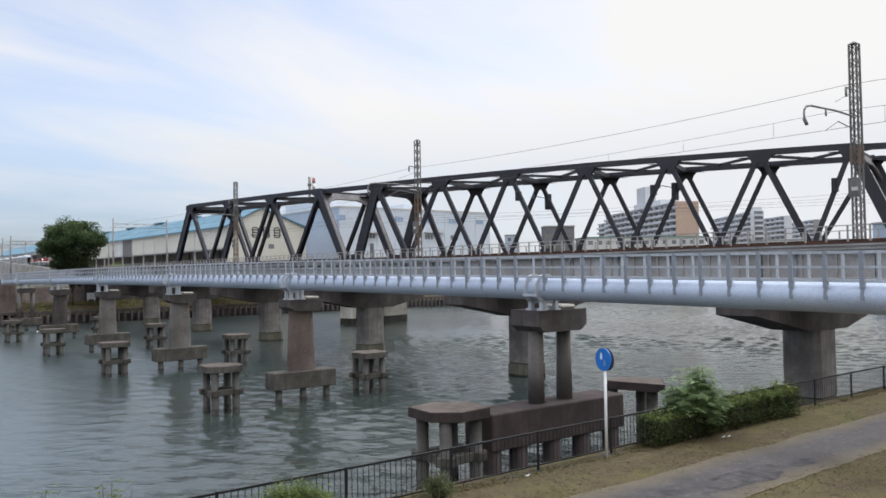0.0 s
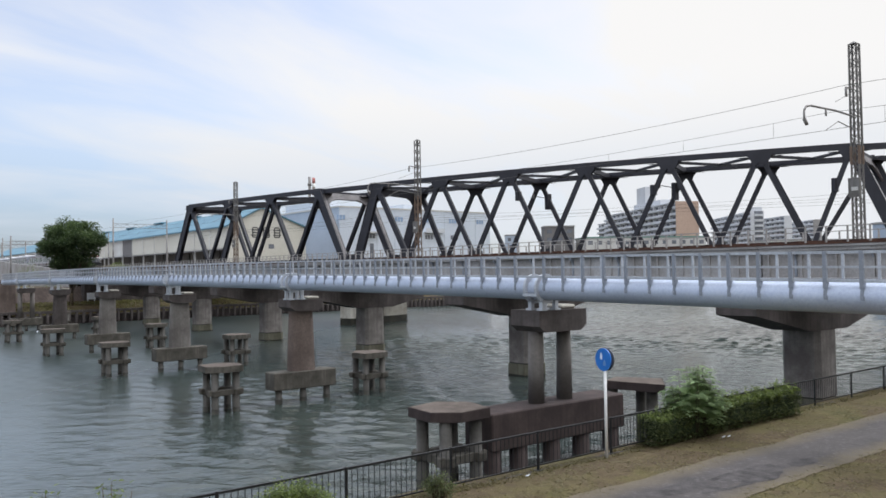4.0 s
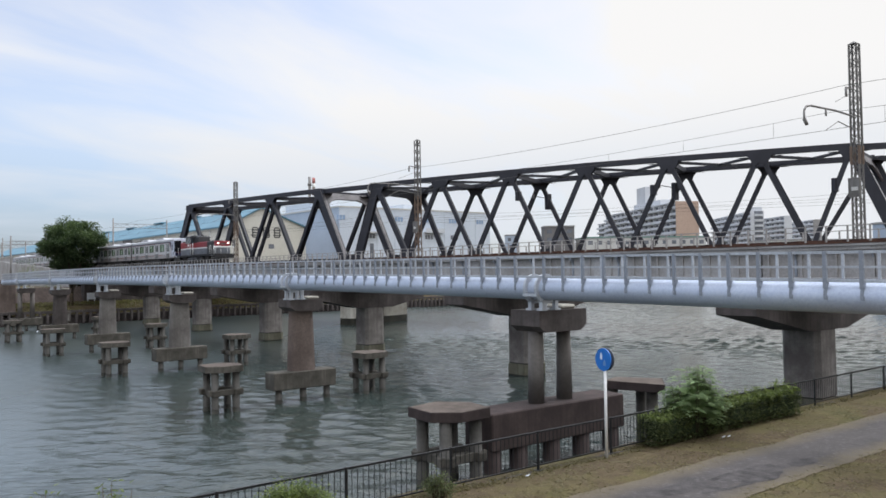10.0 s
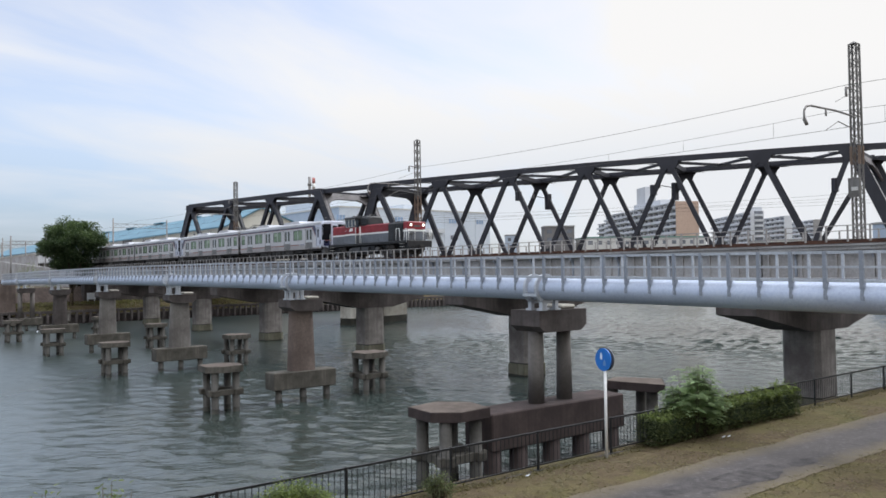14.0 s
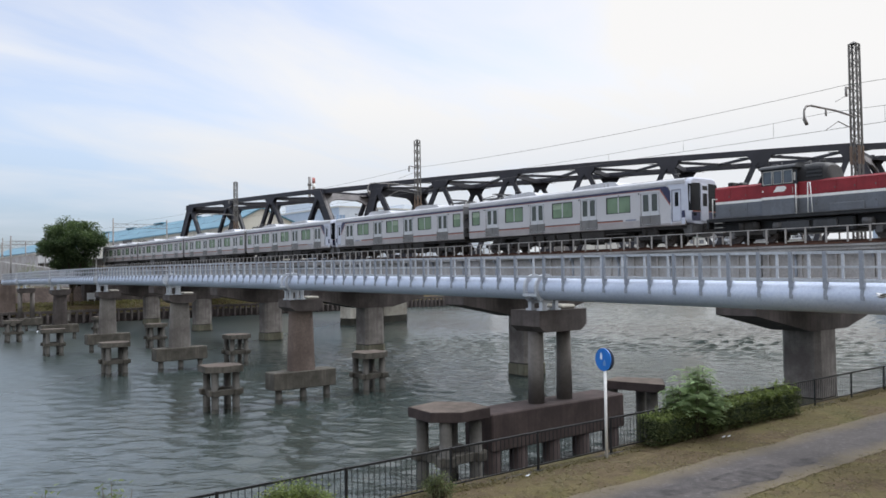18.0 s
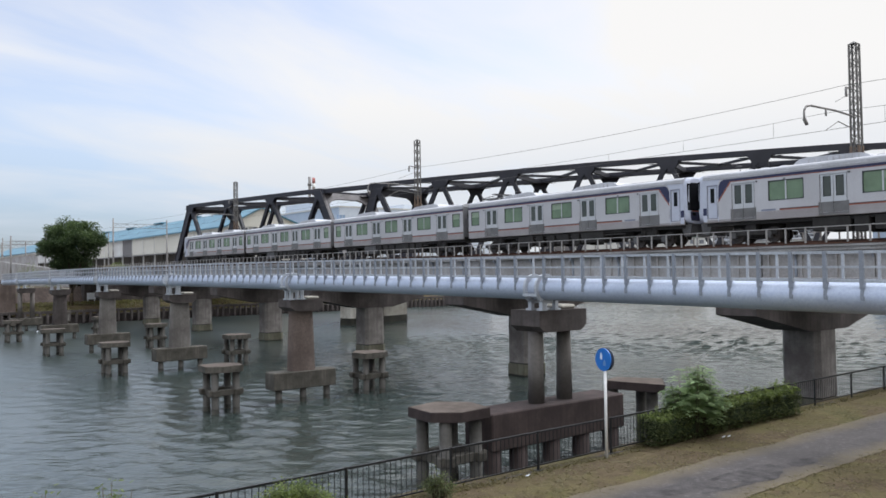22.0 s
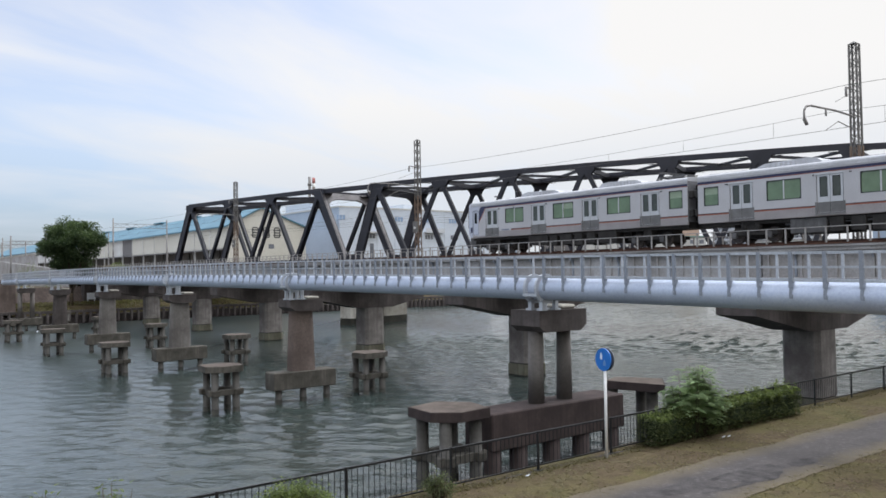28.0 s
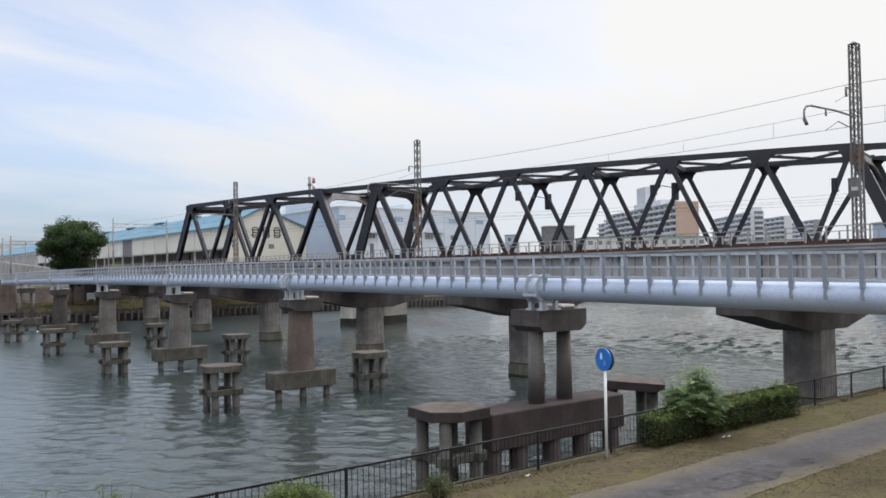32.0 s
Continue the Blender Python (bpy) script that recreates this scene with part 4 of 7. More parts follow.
def holed_wall(mb, x0, x1, z0, z1, y0, y1, holes):
    """A wall in the x-z plane between y0 and y1 with rectangular openings (xa, xb, za, zb), one welded sheet."""
    xs = sorted({x0, x1, *[h[0] for h in holes], *[h[1] for h in holes]})
    zs = sorted({z0, z1, *[h[2] for h in holes], *[h[3] for h in holes]})
    nx, nz = len(xs) - 1, len(zs) - 1

    def solid(i, k):
        if not (0 <= i < nx and 0 <= k < nz):
            return False
        cx, cz = (xs[i] + xs[i + 1]) / 2, (zs[k] + zs[k + 1]) / 2
        return not any(h[0] < cx < h[1] and h[2] < cz < h[3] for h in holes)

    idx, pts, faces = {}, [], []

    def v(i, k, d):
        if (i, k, d) not in idx:
            idx[(i, k, d)] = len(pts)
            pts.append((xs[i], y1 if d else y0, zs[k]))
        return idx[(i, k, d)]

    for i in range(nx):
        for k in range(nz):
            if not solid(i, k):
                continue
            q = [(i, k), (i + 1, k), (i + 1, k + 1), (i, k + 1)]
            faces.append(tuple(v(a, b, 0) for a, b in q))
            faces.append(tuple(v(a, b, 1) for a, b in q[::-1]))
            for (a, b), (di, dk) in (((0, 1), (0, -1)), ((1, 2), (1, 0)), ((2, 3), (0, 1)), ((3, 0), (-1, 0))):
                if not solid(i + di, k + dk):
                    faces.append((v(*q[b], 0), v(*q[a], 0), v(*q[a], 1), v(*q[b], 1)))
    return mb.poly(pts, faces)


def gasket(mb, a, b, z0, z1, w, r, y0, y1):
    """A frame filling the opening a..b, z0..z1 with rounded inner corners, from y0 to y1."""
    def loop(xa, xb, za, zb, rr):
        out = []
        for cx, cz, t0 in ((xb - rr, zb - rr, 0), (xa + rr, zb - rr, 90), (xa + rr, za + rr, 180), (xb - rr, za + rr, 270)):
            out += [(cx + rr * math.cos(radians(t0 + 30 * k)), cz + rr * math.sin(radians(t0 + 30 * k))) for k in range(4)]
        return out
    o, i = loop(a, b, z0, z1, 0.004), loop(a + w, b - w, z0 + w, z1 - w, r)
    n = len(o)
    pts = [(x, y, z) for y in (y0, y1) for ring in (o, i) for x, z in ring]
    fs = []
    for k in range(n):
        m = (k + 1) % n
        fs += [(k, m, n + m, n + k), (2 * n + k, 3 * n + k, 3 * n + m, 2 * n + m), (n + k, n + m, 3 * n + m, 3 * n + k), (k, 2 * n + k, 2 * n + m, m)]
    return mb.poly(pts, fs)


def wheel_mesh(r):
    mb = MB()
    prof = [(-0.065, r + 0.03), (-0.04, r + 0.03), (-0.035, r), (0.06, r - 0.005), (0.06, r - 0.07), (0.02, r - 0.09), (0.015, 0.14), (0.07, 0.12), (0.07, 0.0)]
    n = 24
    rings = [[(q * math.cos(2 * math.pi * i / n), s, q * math.sin(2 * math.pi * i / n)) for i in range(n)] for s, q in [(-0.065, 0.0)] + prof]
    return mb.tube(rings, False).mesh("wheel", WHEEL)


def bogie(parent, x, axles, r, wheel, long_=1.5):
    b = part("bogie", MB().cbox(-long_, long_, -1.12, -0.98, r - 0.02, r + 0.2, 0.03).cbox(-long_, long_, 0.98, 1.12, r - 0.02, r + 0.2, 0.03)
             .cbox(-0.3, 0.3, -1.1, 1.1, r + 0.02, r + 0.72, 0.03).cbox(-long_ + 0.1, long_ - 0.1, -0.5, 0.5, r - 0.2, r + 0.6, 0.04).cyl((-0.42, -1.05, r + 0.2), (-0.42, -1.05, r + 0.7), 0.19, n=12).cyl((0.42, -1.05, r + 0.2), (0.42, -1.05, r + 0.7), 0.19, n=12), UNDER, parent, at=(x, 0, 0))
    for a in axles:
        part("axle", MB().cyl((a, -0.95, r), (a, 0.95, r), 0.08, n=10), WHEEL, b)
        for s in (-1, 1):
            part("wheel", wheel, WHEEL, b, at=pose(a, s * 0.6, r, 0, 0, 180 if s < 0 else 0))
            part("axle_box", MB().cbox(a - 0.16, a + 0.16, s * 1.05 - 0.12, s * 1.05 + 0.12, r - 0.17, r + 0.17, 0.03), UNDERGREY, b)
    return b


def car(cab):
    """A commuter car; x runs forward, z = 0 on the rail. cab: a driver's cab at the front end."""
    label = ("stainless commuter train car with driver's cab, blue and orange bands" if cab else "stainless commuter train car with green windows and orange line")
    c = thing("train_car", label, "train car", "cars of the train")
    doors = [-7.33, -2.55, 2.22, 7.13] if cab else [-7.28, -2.43, 2.43, 7.28]
    wins = ([(-9.66, -8.72), (-5.86, -3.97), (-1.08, 0.81), (3.72, 5.66)] if cab else [(-9.61, -8.67), (-5.80, -3.90), (-0.95, 0.95), (3.90, 5.80), (8.67, 9.61)])
    x0, x1 = -10.0, (9.62 if cab else 10.0)
    HW = 1.40
    holes = [(a, b, 1.87, 2.94) for a, b in wins] + [(d - 0.66, d + 0.66, 1.06, 2.98) for d in doors]
    if cab:
        holes.append((8.73, 9.33, 1.15, 2.98))
    for s in (-1, 1):
        part("side_wall", holed_wall(MB(), x0, x1, 1.05, 3.36, s * HW, s * (HW - 0.07), holes), STAINLESS, c)
    part("floor_pan", MB().box(x0, x1, -HW + 0.07, HW - 0.07, 1.05, 1.15), UNDER, c)
    part("end_wall", MB().box(x0, x0 + 0.06, -HW + 0.07, HW - 0.07, 1.15, 3.36), STAINLESS, c)
    if not cab:
        part("end_wall", MB().box(x1 - 0.06, x1, -HW + 0.07, HW - 0.07, 1.15, 3.36), STAINLESS, c)
    for s in (-1, 1):
        part("sill", MB().prism([(s * (HW + 0.002), 1.05), (s * (HW + 0.002), 0.93), (s * (HW - 0.05), 0.88), (s * (HW - 0.12), 0.88), (s * (HW - 0.12), 1.05)], x0, x1, "x"), SKIRT_STEEL, c)
    # roof
    prof = []
    for i in range(15):
        a = math.pi * i / 14
        prof.append((HW * math.copysign(abs(math.cos(a)) ** 0.55, math.cos(a)), 3.50 + 0.22 * math.sin(a) ** 0.8 if 0 < i < 14 else 3.50))
    prof += [(-HW, 3.36), (HW, 3.36)]
    part("roof", MB().prism(prof, x0, x1, "x"), ROOFGREY, c)
    # bands
    for s in (-1, 1):
        y = s * (HW + 0.004)
        part("blue_band", MB().box(x0, 7.92 if cab else x1, min(y, y - s * 0.02), max(y, y - s * 0.02), 3.135, 3.265), BLUE, c)
        part("orange_line", MB().box(x0, 7.92 if cab else x1, min(y, y - s * 0.02), max(y, y - s * 0.02), 3.095, 3.132), ORANGE, c)
        part("rain_gutter", MB().box(x0, x1, min(y, y + s * 0.025), max(y, y + s * 0.025), 3.33, 3.36), ROOFGREY, c)
        cuts = [x0] + sum([[d - 0.76, d + 0.76] for d in doors], []) + ([] if cab else [x1])
        for a, b in zip(cuts[::2], cuts[1::2]):
            if b - a > 0.2:
                b2 = b if not (cab and b > 5.9) else 5.05
                # thin overlay that paints the ground mirrored in the lower body side
                part("lower_panel", MB().box(a + 0.01, b - 0.01, min(y, y - s * 0.02), max(y, y - s * 0.02), 0.90, 1.335), SKIRT_STEEL, c)
                part("orange_line", MB().box(a, b2, min(y, y - s * 0.02), max(y, y - s * 0.02), 1.34, 1.40), ORANGE, c)
                part("dark_line", MB().box(a, b2, min(y, y - s * 0.02), max(y, y - s * 0.02), 1.402, 1.445), LINEDARK, c)
        if cab:
            part("name_plate", MB().box(5.26, 6.08, min(y, y - s * 0.02), max(y, y - s * 0.02), 1.35, 1.44), PLATEBLUE, c, "grey-blue lettering bar")
        for x in ((-8.2, 1.45, 4.75) if cab else (-8.2, -1.4, 3.3, 8.2)):
            part("side_lamp", MB().cbox(x - 0.06, x + 0.06, s * (HW + 0.012) - 0.02, s * (HW + 0.012) + 0.02, 2.96, 3.02, 0.008), UNDERGREY, c)
        # windows: rounded panes in dark gaskets
        for a, b in wins:
            w = part("window", MB().box(a + 0.002, b - 0.002, s * (HW - 0.045) - 0.006, s * (HW - 0.045) + 0.006, 1.872, 2.938), GREENGLASS, c, "green tinted pane")
            part("window_frame", gasket(MB(), a, b, 1.87, 2.94, 0.045, 0.10, s * (HW - 0.03), s * (HW + 0.003)), GASKET, w, "dark rubber window gasket")
            if b - a > 1.2:
                q = (a + b) / 2
                part("mullion", MB().box(q - 0.035, q + 0.035, s * (HW - 0.02) - 0.015, s * (HW - 0.02) + 0.015, 1.915, 2.895), DOORWHITE, w)
            bl = random.Random(int((a + 20) * 10)).choice((0.0, 0.0, 0.22, 0.4, 0.0))
            if bl:
                part("blind", MB().box(a + 0.06, (a + b) / 2 - 0.05 if b - a > 1.2 else b - 0.06, s * (HW - 0.0375) - 0.001, s * (HW - 0.0375) + 0.001, 2.9 - bl, 2.9), BLIND, w, "pulled-down window blind")
        # doors: two leaves each, a scuffed panel across their foot
        for d in doors:
            for h in (-1, 1):
                a, b = (d - 0.655, d - 0.012) if h < 0 else (d + 0.012, d + 0.655)
                leaf = MB()
                ga, gb = (a + 0.13, b - 0.11) if h < 0 else (a + 0.11, b - 0.13)
                holed_wall(leaf, a, b, 1.59, 2.975, s * (HW - 0.06), s * (HW - 0.03), [(ga, gb, 1.86, 2.88)])
                lf = part("door_leaf", leaf, DOORWHITE, c)
                part("door_glass", MB().box(ga - 0.01, gb + 0.01, s * (HW - 0.05) - 0.008, s * (HW - 0.05) + 0.004, 1.85, 2.89), DOORGLASS, lf, "grey-green door glass")
                part("glass_gasket", gasket(MB(), ga, gb, 1.86, 2.88, 0.028, 0.09, s * (HW - 0.045), s * (HW - 0.026)), GASKET, lf)
                part("foot_panel", MB().box(a, b, s * (HW - 0.045) - 0.015, s * (HW - 0.045) + 0.015, 1.06, 1.588), DOORDARK, lf, "dark brushed steel foot panel")
            for q in (-0.76, 0.66):
                part("door_jamb", MB().box(d + q, d + q + 0.10, s * (HW + 0.006) - 0.008, s * (HW + 0.006) + 0.008, 1.06, 1.60), DOORDARK, c)
                part("door_seal", MB().box(d + q + (0.085 if q < 0 else 0.0), d + q + (0.10 if q < 0 else 0.015), s * (HW + 0.004) - 0.006, s * (HW + 0.004) + 0.006, 1.602, 2.99), GASKET, c)
            part("door_header", MB().box(d - 0.68, d + 0.68, s * (HW + 0.006) - 0.008, s * (HW + 0.006) + 0.008, 2.982, 3.03), DOORWHITE, c)
            part("door_step", MB().box(d - 0.76, d + 0.76, s * (HW + 0.008) - 0.008, s * (HW + 0.008) + 0.008, 0.96, 1.052), DOORDARK, c)
            part("door_lamp", MB().box(d - 0.86, d - 0.78, s * (HW + 0.01) - 0.02, s * (HW + 0.01) + 0.02, 2.93, 3.02), UNDERGREY, c)
        if cab:
            part("cab_door", MB().box(8.735, 9.325, s * (HW - 0.05) - 0.015, s * (HW - 0.05) + 0.015, 1.152, 2.975), CABWHITE, c, "pale lavender cab door")
            part("cab_door_glass", MB().box(8.91, 9.15, s * (HW - 0.03) - 0.012, s * (HW - 0.03) + 0.012, 2.02, 2.84), DARKGLASS, c)
            part("cab_door_frame", gasket(MB(), 8.70, 9.36, 1.12, 3.01, 0.036, 0.04, s * (HW - 0.01), s * (HW + 0.010)), PLATEBLUE, c)
            y0, y1 = s * (HW + 0.003), s * (HW + 0.006)
            part("blue_flash", MB().prism([(7.92, 3.12), (7.92, 3.265), (8.30, 3.265), (8.50, 3.16), (8.61, 2.92), (8.64, 2.13)], y0, y1, "y"), BLUE, c, "blue diagonal flash")
            part("red_edge", MB().prism([(7.86, 3.065), (7.915, 3.112), (8.635, 2.125), (8.635, 2.02)], y0, y1, "y"), ORANGE, c)
            part("cab_side", MB().prism([(8.642, 0.95), (8.642, 3.0), (8.56, 3.2), (8.40, 3.32), (9.62, 3.32), (9.62, 0.95), (9.37, 0.95), (9.37, 3.02), (8.69, 3.02), (8.69, 0.95)], y0, y1, "y"), CABWHITE, c)
            part("blue_panel", MB().box(9.39, 9.62, min(y1, y1 + s * 0.003), max(y1, y1 + s * 0.003), 1.33, 1.74), BLUE, c)
            part("grab_rail", MB().cyl((8.66, s * (HW + 0.04), 1.3), (8.66, s * (HW + 0.04), 2.3), 0.018, n=6), DOORWHITE, c)
    # air conditioners and roof gear
    for xa, xb in ((0.5, 4.4), (-6.5, -3.0)) if cab else ((-6.6, -3.0), (2.6, 6.4)):
        ac = part("air_conditioner", MB().prism([(xa, 3.56), (xa + 0.12, 3.78), (xa + 0.5, 3.92), (xb - 0.75, 4.0), (xb - 0.25, 3.93), (xb, 3.74), (xb, 3.56)], -1.0, 1.0, "y"), ROOFPALE, c, "pale grey rounded air conditioner")
        n = 9
        for i in range(n):
            x = lerp(xa + 0.6, xb - 0.8, i / (n - 1))
            part("cooling_rib", MB().box(x - 0.05, x + 0.05, -1.03, 1.03, 3.66, 3.89), ROOFGREY, ac)
        part("vent_grille", MB().cyl(((xa + xb) / 2, 0, 3.9), ((xa + xb) / 2, 0, 4.03), 0.5, n=16), UNDERGREY, ac)
        part("fairing", MB().cbox(xa - 0.5, xa - 0.05, -0.7, 0.7, 3.58, 3.78, 0.05), ROOFGREY, c)
    for x in (-2.2, -1.2, 5.3, 6.4, 7.3) if cab else (-1.6, 0.4, 1.6, 7.6, -7.6):
        part("roof_vent", MB().cbox(x - 0.22, x + 0.22, -0.5, 0.5, 3.60, 3.80, 0.05), ROOFGREY, c)
    part("roof_walk", MB().box(x0 + 0.5, x1 - 1.0, -0.95, -0.85, 3.68, 3.72), ROOFGREY, c)
    if cab:
        # folded pantograph over the rear end, aerial over the cab
        pg = part("pantograph", MB().beam((-9.3, 0, 3.92), (-7.4, 0, 3.92), 0.09, 0.06), UNDERGREY, c, "folded grey pantograph")
        for y in (-0.55, 0.55):
            part("base_bar", MB().beam((-9.4, y, 3.92), (-7.3, y, 3.92), 0.06, 0.06), UNDERGREY, pg)
            part("folded_arm", MB().beam((-9.2, y, 3.98), (-7.5, y * 0.8, 4.16), 0.05, 0.05), UNDERGREY, pg)
        for x in (-9.3, -7.4):
            part("cross_bar", MB().beam((x, -0.6, 3.92), (x, 0.6, 3.92), 0.07, 0.07), UNDERGREY, pg)
            for y in (-0.5, 0.5):
                part("insulator", MB().cyl((x, y, 3.70), (x, y, 3.92), 0.06, n=8), UNDERPALE, pg)
        for x in (-7.5, -7.8):
            part("contact_strip", MB().beam((x, -0.85, 4.2), (x, 0.85, 4.2), 0.12, 0.05), UNDERGREY, pg)
        part("aerial", MB().cyl((8.1, 0, 3.7), (8.1, 0, 4.1), 0.02, n=6).cbox(8.0, 8.3, -0.1, 0.1, 4.06, 4.14, 0.02), UNDERGREY, c)
    # underframe
    part("underframe", MB().box(x0 + 0.1, x1 - 0.1, -1.2, 1.2, 0.7, 1.05).box(-5.2, 5.2, -0.5, 0.5, 0.32, 0.7), UNDER, c)
    part("drain_pipe", MB().cyl((-5.0, -1.05, 0.6), (5.0, -1.05, 0.6), 0.05, n=8), UNDERGREY, c)
    random.seed(5 if cab else 9)
    x = -4.6
    while x < 4.4:
        l = random.choice((0.7, 1.1, 1.5, 1.9))
        m = random.choice((UNDER, UNDER, UNDER, UNDER, UNDERGREY, UNDER, UNDER))
        z = random.uniform(0.0, 0.2)
        if x + l < 4.7:
            for s in (-1, 1):
                part("equipment_box", MB().cbox(x, x + l, s * 0.92 - 0.36, s * 0.92 + 0.36, z, 0.84, 0.03), m, c)
        x += l + random.uniform(0.1, 0.4)
    wheel = wheel_mesh(0.43)
    for bx in (-6.9, 6.9):
        bogie(c, bx, (-1.05, 1.05), 0.43, wheel)
    # ends
    part("coupler", MB().cbox(-10.4, -9.9, -0.16, 0.16, 0.72, 1.0, 0.03), UNDER, c)
    part("gangway", MB().cbox(-10.34, -10.007, -0.62, 0.62, 1.1, 3.25, 0.05), BLACK, c, "black rubber gangway bellows")
    part("end_panel", MB().box(-10.006, -10.001, -1.37, 1.37, 1.06, 3.45), ENDGREY, c, "dark grey end panel")
    for s in (-1, 1):
        part("yaw_damper", MB().cbox(-10.30, -10.01, s * 1.15 - 0.16, s * 1.15 + 0.16, 1.35, 1.75, 0.03).cbox(-10.30, -10.01, s * 1.15 - 0.16, s * 1.15 + 0.16, 2.45, 2.85, 0.03), UNDER, c)
    if not cab:
        part("gangway", MB().cbox(10.007, 10.34, -0.62, 0.62, 1.1, 3.25, 0.05), BLACK, c, "black rubber gangway bellows")
        part("end_panel", MB().box(10.001, 10.006, -1.37, 1.37, 1.06, 3.45), ENDGREY, c, "dark grey end panel")
        return c
    # cab front: rounded, slightly raked
    def ring(x, hw, zt, zb):
        pts = []
        for i in range(24):
            a = 2 * math.pi * i / 24
            ca, sa = math.cos(a), math.sin(a)
            pts.append((x, hw * math.copysign(abs(ca) ** 0.32, ca), (zt + zb) / 2 + (zt - zb) / 2 * math.copysign(abs(sa) ** 0.32, sa)))
        return pts
    rr = [ring(9.62, 1.401, 3.71, 0.93), ring(9.85, 1.388, 3.70, 0.93), ring(9.94, 1.345, 3.66, 0.935), ring(9.975, 1.28, 3.60, 0.95)]
    nose = MB().tube(rr, False)
    nose.poly(rr[-1], [tuple(range(24))])
    part("cab_front", nose, CABWHITE, c)
    for s in (-1, 1):
        part("windscreen", MB().prism([(s * 0.41, 1.72), (s * 1.30, 1.72), (s * 1.30, 3.27), (s * 1.18, 3.34), (s * 0.41, 3.36)], 9.972, 9.99, "x"), DARKGLASS, c, "black front windscreen")
        part("side_glass", MB().poly([(9.86, s * 1.396, 1.72), (9.985, s * 1.32, 1.72), (9.985, s * 1.30, 3.27), (9.83, s * 1.392, 3.30), (9.82, s * 1.30, 1.72), (9.95, s * 1.25, 1.72), (9.95, s * 1.25, 3.27), (9.82, s * 1.30, 3.30)],
                                   [(0, 1, 2, 3), (4, 7, 6, 5), (0, 4, 5, 1), (1, 5, 6, 2), (2, 6, 7, 3), (3, 7, 4, 0)]), DARKGLASS, c)
        part("front_panel", MB().prism([(s * 0.41, 1.12), (s * 1.20, 1.12), (s * 1.27, 1.3), (s * 1.27, 1.655), (s * 0.41, 1.655)], 9.972, 9.984, "x"), BLUE, c, "dark blue lower front panel")
        part("lamp_cluster", MB().cbox(9.975, 10.0, s * 0.95 - 0.17, s * 0.95 + 0.17, 1.42, 1.60, 0.01), DARKGLASS, c)
    part("end_door", MB().cbox(9.96, 10.03, -0.36, 0.36, 1.10, 3.30, 0.02), CABWHITE, c, "white end door")
    part("end_door_glass", MB().box(10.031, 10.036, -0.22, 0.22, 2.0, 2.75), DARKGLASS, c)
    part("destination_panel", MB().box(10.031, 10.036, -0.24, 0.24, 2.95, 3.2), BLACK, c)
    part("orange_line", MB().box(9.973, 9.985, -1.15, 1.15, 1.66, 1.72), ORANGE, c)
    part("snow_skirt", MB().prism([(9.2, 0.92), (9.95, 0.92), (9.85, 0.28), (9.45, 0.22)], -1.15, 1.15, "y"), UNDERGREY, c, "grey obstacle deflector skirt")
    part("coupler", MB().cbox(9.7, 10.06, -0.16, 0.16, 0.72, 1.0, 0.03), UNDER, c)
    return c


